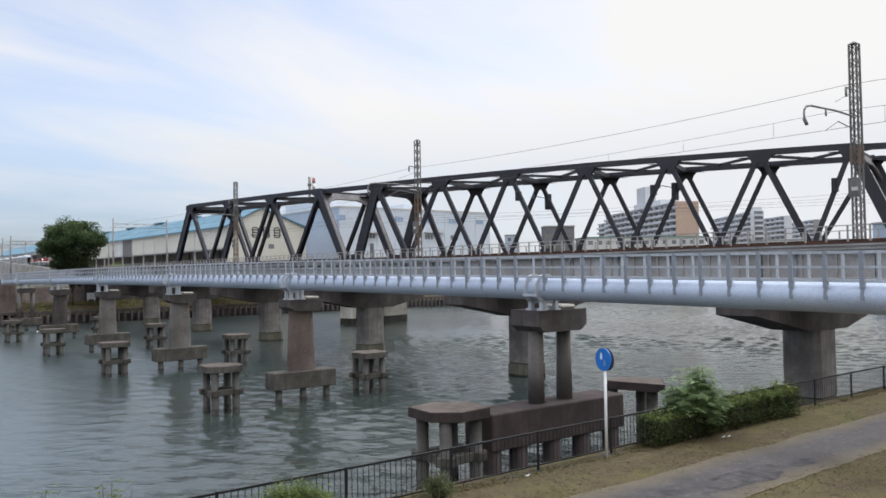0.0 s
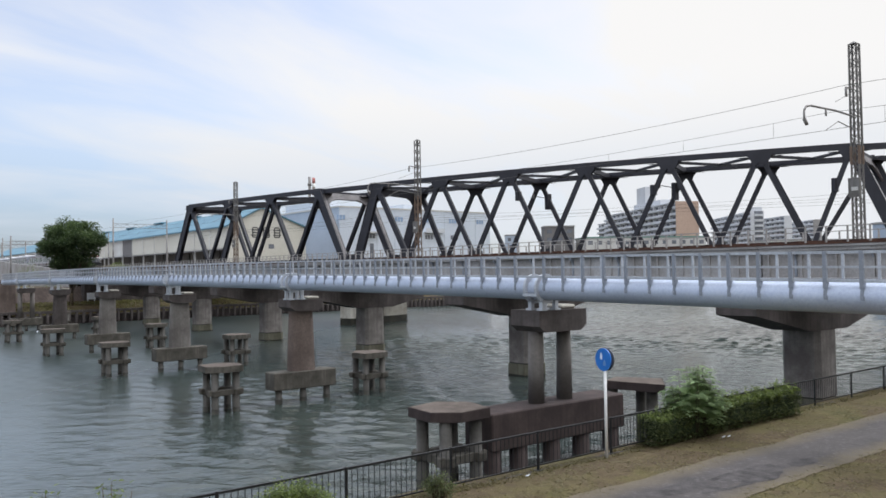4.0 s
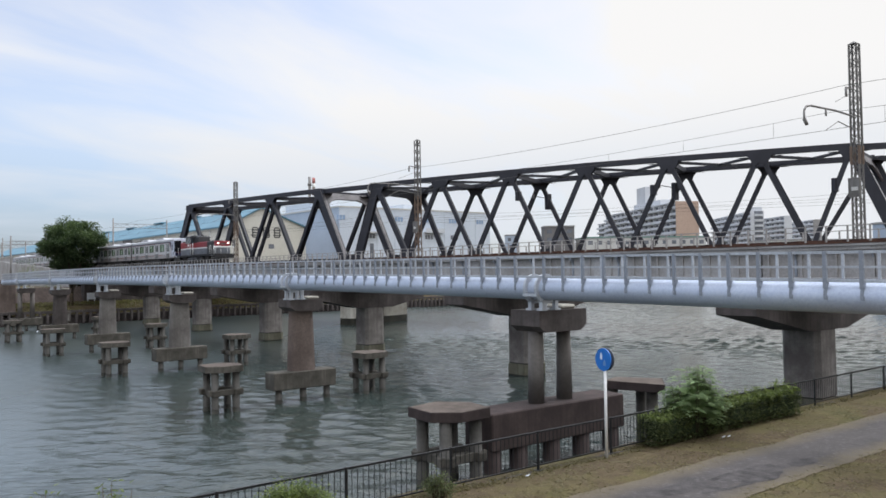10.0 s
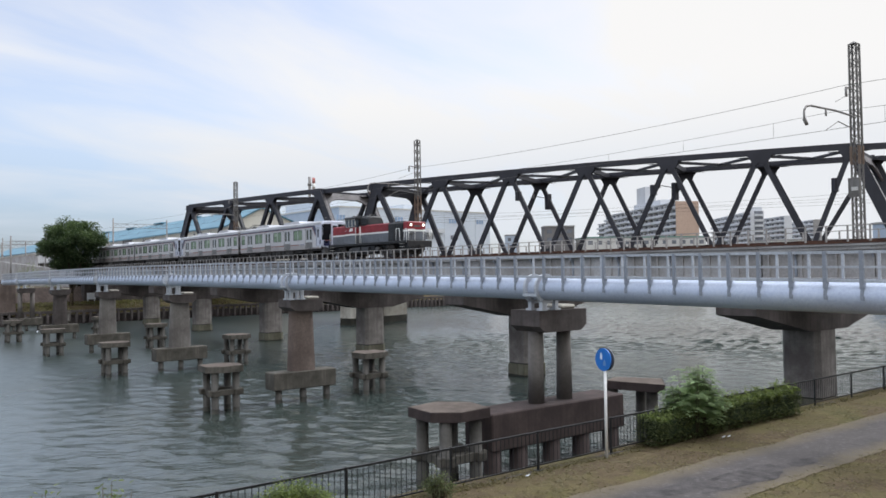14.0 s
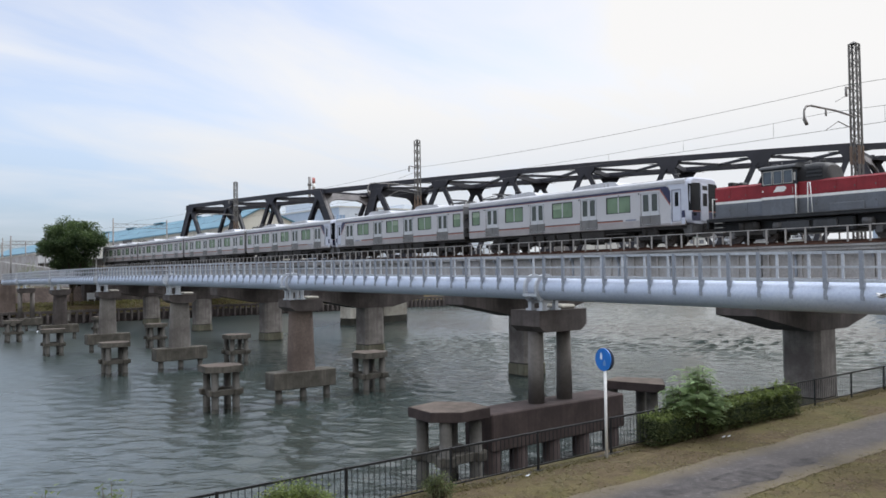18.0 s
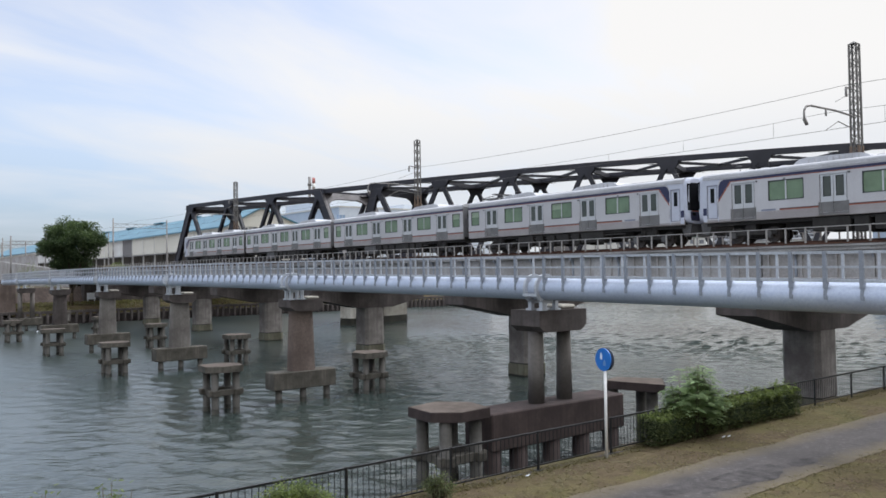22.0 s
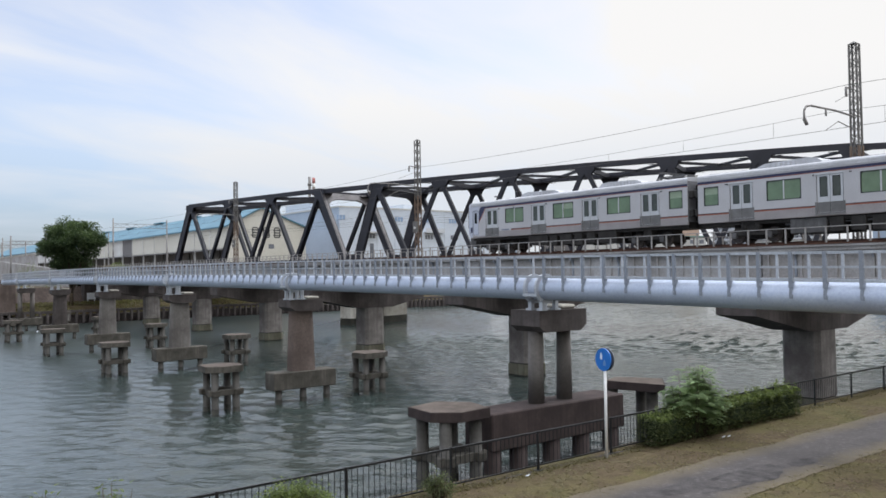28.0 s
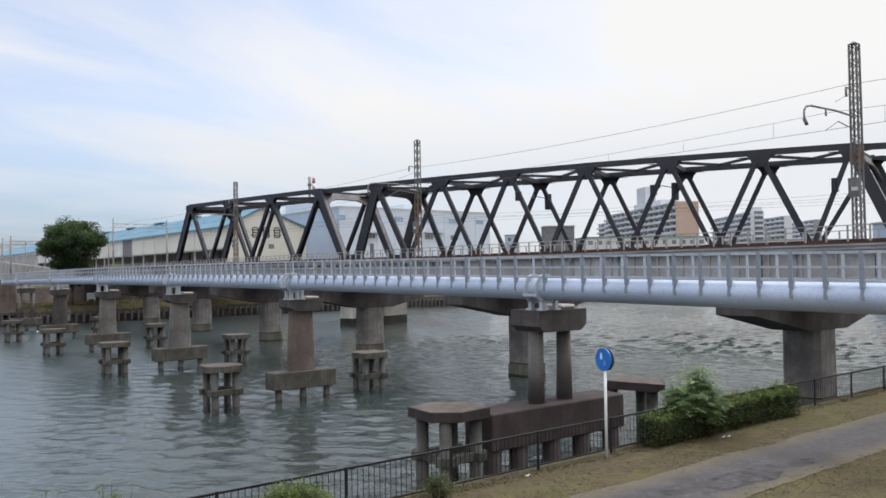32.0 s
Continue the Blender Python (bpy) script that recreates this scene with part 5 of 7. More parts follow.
def locomotive():
    """A centre-cab diesel; x runs forward, z = 0 on the rail."""
    l = thing("diesel_locomotive", "red, grey and white diesel shunting locomotive with lit headlamps", "locomotive")
    W = 0.98
    part("frame", MB().cbox(-6.72, 6.72, -1.38, 1.38, 1.22, 1.40, 0.03), LBLACK, l)
    part("running_board", MB().box(-6.76, 6.76, -1.4, 1.4, 1.402, 1.43), UNDERGREY, l)

    def sec(z0, z1, c):
        return [(-W, z0), (W, z0), (W, z1 - c), (W - c, z1), (-W + c, z1), (-W, z1 - c)]

    def hood(x0, x1, zt, name, cuts):
        h = part(name, MB().prism(sec(1.43, 2.24, 0.001), x0, x1, "x"), LGREY, l)
        part("red_upper", MB().prism(sec(2.38, zt, 0.10), x0, x1, "x"), LRED, h, "red upper hood panel")
        part("white_line", MB().prism(sec(2.24, 2.38, 0.001), x0 - 0.003, x1 + 0.003, "x"), WHITEP, h)
        for s in (-1, 1):
            for xa, xb in zip(cuts, cuts[1:]):
                part("hood_door", MB().cbox(xa + 0.03, xb - 0.03, s * 0.985 - 0.012, s * 0.985 + 0.012, 1.52, 2.19, 0.006), LGREY, h)
                part("hood_door", MB().cbox(xa + 0.03, xb - 0.03, s * 0.985 - 0.012, s * 0.985 + 0.012, 2.42, zt - 0.14, 0.006), LRED, h)
                part("latch", MB().box(xb - 0.14, xb - 0.09, s * 1.0 - 0.012, s * 1.0 + 0.012, 2.6, 2.68).box(xb - 0.14, xb - 0.09, s * 1.0 - 0.012, s * 1.0 + 0.012, 1.82, 1.9), UNDERGREY, h)
        part("gutter", MB().box(x0, x1, -W - 0.02, -W, zt - 0.125, zt - 0.10).box(x0, x1, W, W + 0.02, zt - 0.125, zt - 0.10), LRED, h)
        return h

    hood(-6.45, -3.41, 3.22, "short_hood", (-6.4, -5.45, -4.45, -3.45))
    lh = hood(-1.59, 3.38, 3.13, "long_hood", (-1.55, -0.55, 0.44, 1.4, 2.4, 3.34))
    for s in (-1, 1):
        part("tool_hatch", MB().cbox(0.06, 1.75, s * 1.02 - 0.05, s * 1.02 + 0.05, 1.44, 1.86, 0.03), LGREY, lh, "grey raised tool hatch")
    # radiator bay: three tall shutters a side, a low fan roof
    rad = part("radiator_bay", MB().prism(sec(1.43, 3.10, 0.12), 3.385, 5.68, "x"), LBLACK, l, "black radiator bay")
    for x0, x1 in ((3.46, 4.24), (4.36, 5.02), (5.10, 5.62)):
        for s in (-1, 1):
            sh = part("radiator_shutter", MB().box(x0, x1, s * 0.985 - 0.012, s * 0.985 + 0.012, 1.5, 2.95), LBLACK, rad)
            for i in range(14):
                part("louvre", MB().box(x0 + 0.05, x1 - 0.05, s * 1.003 - 0.012, s * 1.003 + 0.012, 1.55 + i * 0.098, 1.595 + i * 0.098), RADGREY, sh)
    for x in (4.30, 5.06):
        for s in (-1, 1):
            part("mullion", MB().box(x - 0.035, x + 0.035, s * 1.0 - 0.02, s * 1.0 + 0.02, 1.44, 3.0), RADGREY, rad)
    part("fan_cowl", MB().cyl((4.5, 0, 3.06), (4.5, 0, 3.20), 0.74, n=20), LBLACK, rad)
    for x in (3.75, 4.2, 4.9, 5.35):
        part("roof_lug", MB().cbox(x - 0.09, x + 0.09, -0.75, -0.55, 3.08, 3.19, 0.02), RADGREY, rad)
    # nose
    nose = part("nose", MB().cbox(5.685, 6.42, -W, W, 1.43, 2.24, 0.05), LGREY, l)
    part("red_upper", MB().cbox(5.685, 6.41, -W, W, 2.38, 3.10, 0.08), LRED, nose)
    part("white_line", MB().cbox(5.685, 6.424, -W - 0.004, W + 0.004, 2.235, 2.385, 0.01), WHITEP, nose, "white band round the nose")
    part("number_plate", MB().box(6.411, 6.425, -0.36, 0.36, 2.62, 2.78), UNDERGREY, nose)
    part("nose_door", MB().cbox(6.40, 6.435, -0.42, 0.42, 1.5, 2.2, 0.01), LGREY, nose)
    for s in (-1, 1):
        part("headlamp", MB().cyl((6.38, s * 0.68, 2.80), (6.47, s * 0.68, 2.80), 0.10, n=16), HEADLAMP, nose, "lit round headlamp")
        part("lamp_rim", MB().cyl((6.37, s * 0.68, 2.80), (6.455, s * 0.68, 2.80), 0.14, n=16), UNDERGREY, nose)
        part("marker_lamp", MB().cyl((6.40, s * 0.78, 2.08), (6.46, s * 0.78, 2.08), 0.06, n=12), UNDERPALE, nose)
        part("headlamp", MB().cyl((-6.52, s * 0.55, 2.95), (-6.44, s * 0.55, 2.95), 0.13, n=16), DARKGLASS, l, "unlit round headlamp")
    # cab: red below, a dark glazed band above
    x0, x1, C = -3.40, -1.60, 1.38
    cab_ = part("cab", MB().box(x0, x1, -C, C, 2.38, 2.97), LRED, l)
    part("cab_lower", MB().box(x0, x1, -C, C, 1.43, 2.24), LGREY, cab_)
    part("white_line", MB().box(x0 - 0.005, x1 + 0.005, -C - 0.004, C + 0.004, 2.24, 2.38), WHITEP, cab_)
    wins = [(x0 + 0.07, x0 + 0.60), (x0 + 0.65, x0 + 1.17), (x0 + 1.22, x1 - 0.06)]
    band = MB()
    for s in (-1, 1):
        holed_wall(band, x0, x1, 2.972, 3.86, s * C, s * (C - 0.06), [(a, b, 3.03, 3.74) for a, b in wins])
    for x in (x0, x1 - 0.06):
        band.box(x, x + 0.06, -C + 0.06, -1.30, 2.972, 3.86).box(x, x + 0.06, -1.0, 1.0, 2.972, 3.86).box(x, x + 0.06, 1.30, C - 0.06, 2.972, 3.86)
        band.box(x, x + 0.06, -1.30, -1.0, 3.72, 3.86).box(x, x + 0.06, 1.0, 1.30, 3.72, 3.86)
    part("window_band", band, LBLACK, cab_, "black painted window band")
    for s in (-1, 1):
        for a, b in wins:
            w = part("cab_window", MB().box(a + 0.02, b - 0.02, s * (C - 0.03) - 0.008, s * (C - 0.03) + 0.008, 3.04, 3.73), CABGLASS, cab_)
            part("window_frame", gasket(MB(), a, b, 3.03, 3.74, 0.03, 0.05, s * (C - 0.02), s * (C + 0.008)), UNDERPALE, w, "pale grey window frame")
        for x in (x0 + 0.02, x1 - 0.04):
            part("end_window", MB().box(x, x + 0.02, s * 1.15 - 0.149, s * 1.15 + 0.149, 2.99, 3.71), CABGLASS, cab_)
        part("emblem", MB().prism([(-2.75, 2.62), (-2.12, 2.62), (-2.0, 2.80), (-2.1, 2.90), (-2.55, 2.90), (-2.62, 2.76)], s * (C + 0.003), s * (C + 0.01), "y"), WHITEP, cab_, "white painted emblem")
        part("number_plate", MB().box(-3.36, -3.28, s * C - 0.012, s * C + 0.012, 2.66, 2.74), WHITEP, cab_)
        part("door_handle", MB().cyl((-1.66, s * (C + 0.02), 2.5), (-1.66, s * (C + 0.02), 2.8), 0.015, n=6), UNDERPALE, cab_)
        part("cab_mirror", MB().box(x1 + 0.02, x1 + 0.10, s * 1.42 - 0.02, s * 1.42 + 0.02, 3.15, 3.55), UNDERPALE, cab_)
    roof = []
    for i in range(15):
        a = math.pi * i / 14
        roof.append((1.45 * math.copysign(abs(math.cos(a)) ** 0.6, math.cos(a)), 3.84 + 0.26 * math.sin(a) ** 0.8 if 0 < i < 14 else 3.84))
    part("cab_roof", MB().prism(roof, x0 - 0.12, x1 + 0.12, "x"), RADGREY, cab_, "dark grey domed cab roof")
    # the rounded exhaust cowl falls away to the front
    cow = [[(x, w * math.copysign(abs(math.cos(a)) ** 0.5, math.cos(a)), 2.9 + (zt - 2.9) * max(0.0, math.sin(a)) ** 0.5) for a in [math.pi * j / 16 for j in range(17)]] for x, w, zt in ((-1.58, 0.92, 4.02), (-0.9, 0.94, 4.08), (-0.3, 0.92, 4.02), (-0.12, 0.86, 3.86), (0.04, 0.80, 3.2))]
    cm = MB()
    for a, b in zip(cow, cow[1:]):
        cm.poly(a + b, [(i, i + 1, 18 + i, 17 + i) for i in range(16)], True)
    cm.poly(cow[-1], [tuple(range(17))])
    cowl = part("exhaust_cowl", cm, LBLACK, l, "black rounded exhaust cowl")
    for z in (3.3, 3.5, 3.7):
        part("cowl_vent", MB().box(-1.15, -0.35, -0.975, -0.93, z, z + 0.09), RADGREY, cowl)
    part("exhaust_stack", MB().cyl((-0.75, 0, 4.0), (-0.75, 0, 4.22), 0.16, n=14), LBLACK, cowl)
    part("horn", MB().cyl((-2.0, 0.3, 4.12), (-1.5, 0.3, 4.2), 0.05, 0.12, 10).cyl((-2.0, 0.3, 4.0), (-2.0, 0.3, 4.14), 0.03, n=6), UNDERGREY, cab_)
    part("whistle", MB().cyl((-2.75, -0.4, 4.0), (-2.75, -0.4, 4.3), 0.035, n=8), UNDERGREY, cab_)
    part("roof_vent", MB().cbox(-3.2, -2.9, -0.75, -0.35, 4.0, 4.17, 0.04), RADGREY, cab_)
    part("roof_fan", MB().cbox(-6.1, -5.75, -0.3, 0.3, 3.2, 3.52, 0.06).cbox(-5.5, -5.15, -0.3, 0.3, 3.2, 3.46, 0.06), LBLACK, l)
    # handrails on the boards
    for s in (-1, 1):
        y = s * 1.34
        for a, b, z in ((5.11, 5.72, 2.49), (-0.91, -0.67, 2.97)):
            part("handrail", MB().cyl((a, y, 1.42), (a + 0.02, y, z), 0.026, n=6).cyl((a + 0.02, y, z), (b - 0.1, y, z), 0.026, n=6).cyl((b - 0.1, y, z), (b, y, 1.42), 0.026, n=6), WHITEP, l, "white bent handrail")
        part("handrail", MB().cyl((-1.5, y + s * 0.05, 1.42), (-1.5, y + s * 0.05, 2.95), 0.026, n=6), WHITEP, l)
        part("handrail", MB().cyl((-6.4, y, 1.42), (-6.4, y, 2.55), 0.024, n=6).cyl((-6.4, y, 2.55), (-6.1, y, 2.5), 0.024, n=6), WHITEP, l)
        part("handrail", MB().cyl((6.3, y, 1.42), (6.5, y, 2.45), 0.026, n=6).cyl((6.5, y, 2.45), (6.72, y, 2.45), 0.026, n=6).cyl((6.72, y, 2.45), (6.72, y, 1.25), 0.026, n=6), WHITEP, l, "white bent handrail")
        for q in (0.45, 1.15):
            part("handrail", MB().cyl((6.74, s * q, 1.42), (6.74, s * q, 2.4), 0.022, n=6), WHITEP, l)
        part("handrail", MB().cyl((6.74, s * 0.45, 2.4), (6.74, s * 1.15, 2.4), 0.022, n=6), WHITEP, l)
        for x in (5.72, -6.3):
            for z in (0.62, 0.9, 1.16):
                part("step", MB().box(x, x + 0.5, s * 1.28 - 0.12, s * 1.28 + 0.12, z, z + 0.03), UNDERPALE, l)
            for q in (x, x + 0.5):
                part("step_hanger", MB().box(q - 0.02, q + 0.02, s * 1.28 - 0.02, s * 1.28 + 0.02, 0.62, 1.25), LBLACK, l)
    for x0, x1 in ((6.70, 6.86), (-6.86, -6.70)):
        part("buffer_beam", MB().cbox(x0, x1, -1.3, 1.3, 0.85, 1.4, 0.02), LBLACK, l)
    for x0, x1 in ((6.8, 7.2), (-8.0, -6.8)):
        part("coupler", MB().cbox(x0, x1, -0.15, 0.15, 0.76, 1.04, 0.03), UNDER, l)
    part("shunter_lamp", MB().cyl((6.9, -0.95, 1.55), (6.9, -0.95, 1.95), 0.03, n=6).cbox(6.82, 7.0, -1.05, -0.85, 1.9, 2.1, 0.02), UNDERGREY, l)
    part("fuel_tank", MB().cbox(-2.2, 1.3, -1.12, 1.12, 0.42, 1.2, 0.08), LBLACK, l)
    part("battery_box", MB().cbox(-2.4, -0.9, -1.3, -1.0, 0.55, 1.05, 0.03).cbox(-0.7, 0.5, -1.3, -1.0, 0.62, 1.05, 0.03), RADGREY, l, "grey battery box under the frame")
    part("underframe", MB().box(-6.6, 6.6, -0.75, 0.75, 0.6, 1.22), LBLACK, l)
    for x in (-2.9, 1.7):
        part("air_tank", MB().cyl((x, -1.1, 0.85), (x + 0.5, -1.1, 0.85), 0.19, n=12), UNDERGREY, l)
    wheel = wheel_mesh(0.43)
    bogie(l, 3.95, (-1.5, 0.0, 1.5), 0.43, wheel, 2.0)
    bogie(l, -4.35, (-1.0, 1.0), 0.43, wheel, 1.6)
    return l


BODY_LIFT = 0.31
LOCO = locomotive()
_cab, _mid = car(True), car(False)
for _v in (_cab, _mid):
    for _p in _v.children:
        if not _p.name.startswith("bogie"):
            _p.location.z += BODY_LIFT
CARS = [_cab, copy_thing(_cab, Matrix()), copy_thing(_cab, Matrix()), _mid, copy_thing(_mid, Matrix()), copy_thing(_cab, Matrix())]
TURNED = (1, 5)

# ---- the near bank: fence, sign, plants ----
LEAF = leaf_material("hedge_leaf", (0.040, 0.054, 0.024), (0.160, 0.185, 0.086))
LEAF_BRIGHT = leaf_material("young_bush_leaf", (0.190, 0.270, 0.130), (0.370, 0.465, 0.260))
LEAF_TREE = leaf_material("broad_tree_leaf", (0.042, 0.070, 0.038), (0.112, 0.150, 0.075))
LEAF_GRASS = leaf_material("riverbank_grass_blade", (0.125, 0.118, 0.055), (0.225, 0.205, 0.105))
LEAF_DRY = leaf_material("dry_weed_leaf", (0.105, 0.075, 0.045), (0.190, 0.150, 0.085))
LEAF_YELLOW = leaf_material("shrub_leaf", (0.085, 0.120, 0.038), (0.225, 0.270, 0.098))
BLADE = leaf_material("dry_grass_blade", (0.108, 0.095, 0.046), (0.180, 0.150, 0.084))
STEM = worn("brown_stem_bark", (0.10, 0.075, 0.05), (0.055, 0.042, 0.03), 2, 12, 0.9)
SIGNBLUE = plain("blue_sign_sheet", (0.012, 0.15, 0.52), 0.35, 0, 0.5, 0.06)
SIGNWHITE = plain("white_sign_sheet", (0.70, 0.74, 0.80), 0.35, 0, 0.5, 0.05)
SIGNBACK = plain("grey_sign_back", (0.10, 0.105, 0.12), 0.5)
SIGNMID = plain("faded_blue_white_sheet", (0.16, 0.30, 0.58), 0.4)
POLEWHITE = plain("white_painted_steel_tube", (0.80, 0.80, 0.80), 0.4, 0.0, 0.5, 0.06)


def build_fence():
    f = thing("fence", "black steel railing fence along the river bank", "fence", kind="structure")
    x, z0, z1 = -14.3, 3.08, 4.08
    ys = [0.2 + 2.78 * i for i in range(-2, 25)]
    pm = MB().cbox(-0.028, 0.028, -0.028, 0.028, 0, 1.0, 0.008).box(-0.09, 0.09, -0.09, 0.09, 0.0, 0.03).mesh("post", BLACKIRON)
    bm_ = MB().box(-0.0065, 0.0065, -0.0065, 0.0065, 0.16, 0.95).mesh("bar", BLACKIRON)
    rest = MB()
    for a, b in zip(ys, ys[1:]):
        part("post", pm, BLACKIRON, f, at=(x, a, z0))
        part("top_rail", MB().box(x - 0.025, x + 0.025, a + 0.036, b - 0.036, z1 - 0.06, z1 - 0.015), BLACKIRON, f)
        part("bottom_rail", MB().box(x - 0.018, x + 0.018, a + 0.036, b - 0.036, z0 + 0.13, z0 + 0.165), BLACKIRON, f)
        n = 20
        for i in range(1, n):
            y = lerp(a, b, i / n)
            if 2.5 < y < 38:
                part("bar", bm_, BLACKIRON, f, at=(x, y, z0))
            else:
                rest.box(x - 0.0065, x + 0.0065, y - 0.0065, y + 0.0065, z0 + 0.16, z0 + 0.95)
    part("far_bars", rest, BLACKIRON, f, kind="stuff")


build_fence()


def build_sign():
    """Two discs back to back on one post."""
    s = thing("path_sign", "round blue footpath sign on a white steel post", "road sign", at=pose(-14.05, 16.4, 3.08, 0, 0, -7))
    part("post", MB().cyl((0, 0, -0.1), (0, 0, 2.9), 0.038, n=14), POLEWHITE, s, "white steel post")
    d = part("disc", MB().cyl((0, -0.05, 2.62), (0, -0.062, 2.62), 0.30, n=40), SIGNBLUE, s, "blue disc with white marks")
    part("rim", MB().tube([[(r * math.cos(2 * math.pi * i / 40), y, 2.62 + r * math.sin(2 * math.pi * i / 40)) for i in range(40)] for r, y in ((0.302, -0.044), (0.302, -0.064), (0.294, -0.064))], False), SIGNBLUE, d)
    part("back_disc", MB().cyl((0, 0.052, 2.62), (0, 0.066, 2.62), 0.30, n=40), SIGNBACK, s, "dark grey disc facing the other way")
    part("mark", MB().prism([(-0.105, 2.62), (-0.035, 2.62), (-0.03, 2.72), (-0.06, 2.80), (-0.09, 2.80), (-0.115, 2.70)], -0.066, -0.0635, "y"), SIGNWHITE, d, "white mark")
    part("mark", MB().prism([(0.0, 2.46), (0.10, 2.46), (0.09, 2.56), (0.05, 2.62), (0.01, 2.56)], -0.066, -0.0635, "y"), SIGNMID, d, "pale blue worn mark")
    for z in (2.48, 2.74):
        part("bracket", MB().box(-0.1, 0.1, -0.05, 0.052, z, z + 0.04), POLEWHITE, s)


build_sign()


def leaf_cloud(mb, spots, size, seed, flat=0.5):
    """Small folded leaves at the given spots."""
    rnd = random.Random(seed)
    for c in spots:
        a = rnd.uniform(0, 2 * math.pi)
        t = rnd.uniform(-flat, flat)
        s = size * rnd.uniform(0.6, 1.3)
        u = Vector((math.cos(a) * math.cos(t), math.sin(a) * math.cos(t), math.sin(t))) * s
        w = Vector((-math.sin(a), math.cos(a), rnd.uniform(-0.6, 0.6))).normalized() * s * 0.42
        k = u.cross(w).normalized() * s * 0.12
        c = Vector(c)
        mb.poly([c - u * 0.5, c + w * 0.5 + k, c + u * 0.5, c - w * 0.5 + k], [(0, 1, 2), (0, 2, 3)])
    return mb


def blob_spots(n, centre, radii, seed, shell=0.55, rough=0.25):
    rnd = random.Random(seed)
    out = []
    while len(out) < n:
        v = Vector((rnd.gauss(0, 1), rnd.gauss(0, 1), rnd.gauss(0, 1))).normalized()
        r = lerp(shell, 1.0, rnd.random() ** 0.6) * (1 + rough * noise.noise(v * 2.2 + Vector((seed, 0, 0))))
        out.append((centre[0] + v.x * radii[0] * r, centre[1] + v.y * radii[1] * r, centre[2] + v.z * radii[2] * r))
    return out


def build_hedge():
    h = thing("hedge", "clipped dark green hedge along the fence with pale shoots", "hedge", at=(-14.16, 0, 3.08))
    rnd = random.Random(4)
    y0, y1 = 18.3, 26.0

    def top_at(y):
        return 0.84 + 0.012 * (y - y0) + 0.10 * noise.noise((y * 1.3, 1, 0)) + 0.08 * noise.noise((y * 5, 3, 0))

    side, crown = [], []
    for i in range(21000):
        y = rnd.uniform(y0, y1)
        top = top_at(y)
        hw = 0.40 + 0.09 * noise.noise((y * 1.9, 9, 0)) + 0.06 * noise.noise((y * 5.5, 4, 0))
        if rnd.random() < 0.42:
            x, z = rnd.uniform(-hw, hw), top - abs(rnd.gauss(0, 0.08))
        else:
            z = rnd.uniform(0.06, top)
            x = rnd.choice((-1, 1)) * (hw - abs(rnd.gauss(0, 0.07)) - 0.10 * max(0, 0.3 - z))
        if noise.noise((x * 3.4, y * 3.4, z * 3.4)) < -0.10 and rnd.random() < 0.8:
            continue
        (crown if z > top - 0.14 and rnd.random() < 0.8 else side).append((x, y, z))
    for ye in (y0, y1):
        for i in range(600):
            side.append((rnd.uniform(-0.38, 0.38), ye + rnd.gauss(0, 0.09), rnd.uniform(0.05, 0.85)))
    # shoots that stand out of the clipped top
    for i in range(90):
        y = rnd.uniform(y0, y1)
        x, t = rnd.uniform(-0.36, 0.36), top_at(y)
        for k in range(10):
            crown.append((x + rnd.gauss(0, 0.035), y + rnd.gauss(0, 0.035), t + 0.024 * k * rnd.uniform(0.6, 1.2)))
    part("foliage", leaf_cloud(MB(), side, 0.10, 8).mesh("foliage", LEAF, False), LEAF, h)
    # top leaves are yellower, and lighter to paint the light from above
    part("lit_new_growth", leaf_cloud(MB(), crown, 0.10, 18, 0.9).mesh("lit_new_growth", LEAF_YELLOW, False), LEAF_YELLOW, h, "yellow-green new leaves on top, lightened for sky light")
    for i in range(60):
        y = rnd.uniform(y0 + 0.2, y1 - 0.2)
        x = rnd.uniform(-0.2, 0.2)
        part("stem", MB().cyl((x, y, -0.03), (x + rnd.uniform(-0.2, 0.2), y + rnd.uniform(-0.2, 0.2), 0.8), 0.014, 0.005, 5), STEM, h)
    # a near-black box paints the shade inside the hedge
    part("core", MB().cbox(-0.27, 0.27, y0 + 0.15, y1 - 0.15, 0.14, 0.70, 0.1), plain("hedge_painted_shade", (0.018, 0.030, 0.010), 0.9), h)


build_hedge()


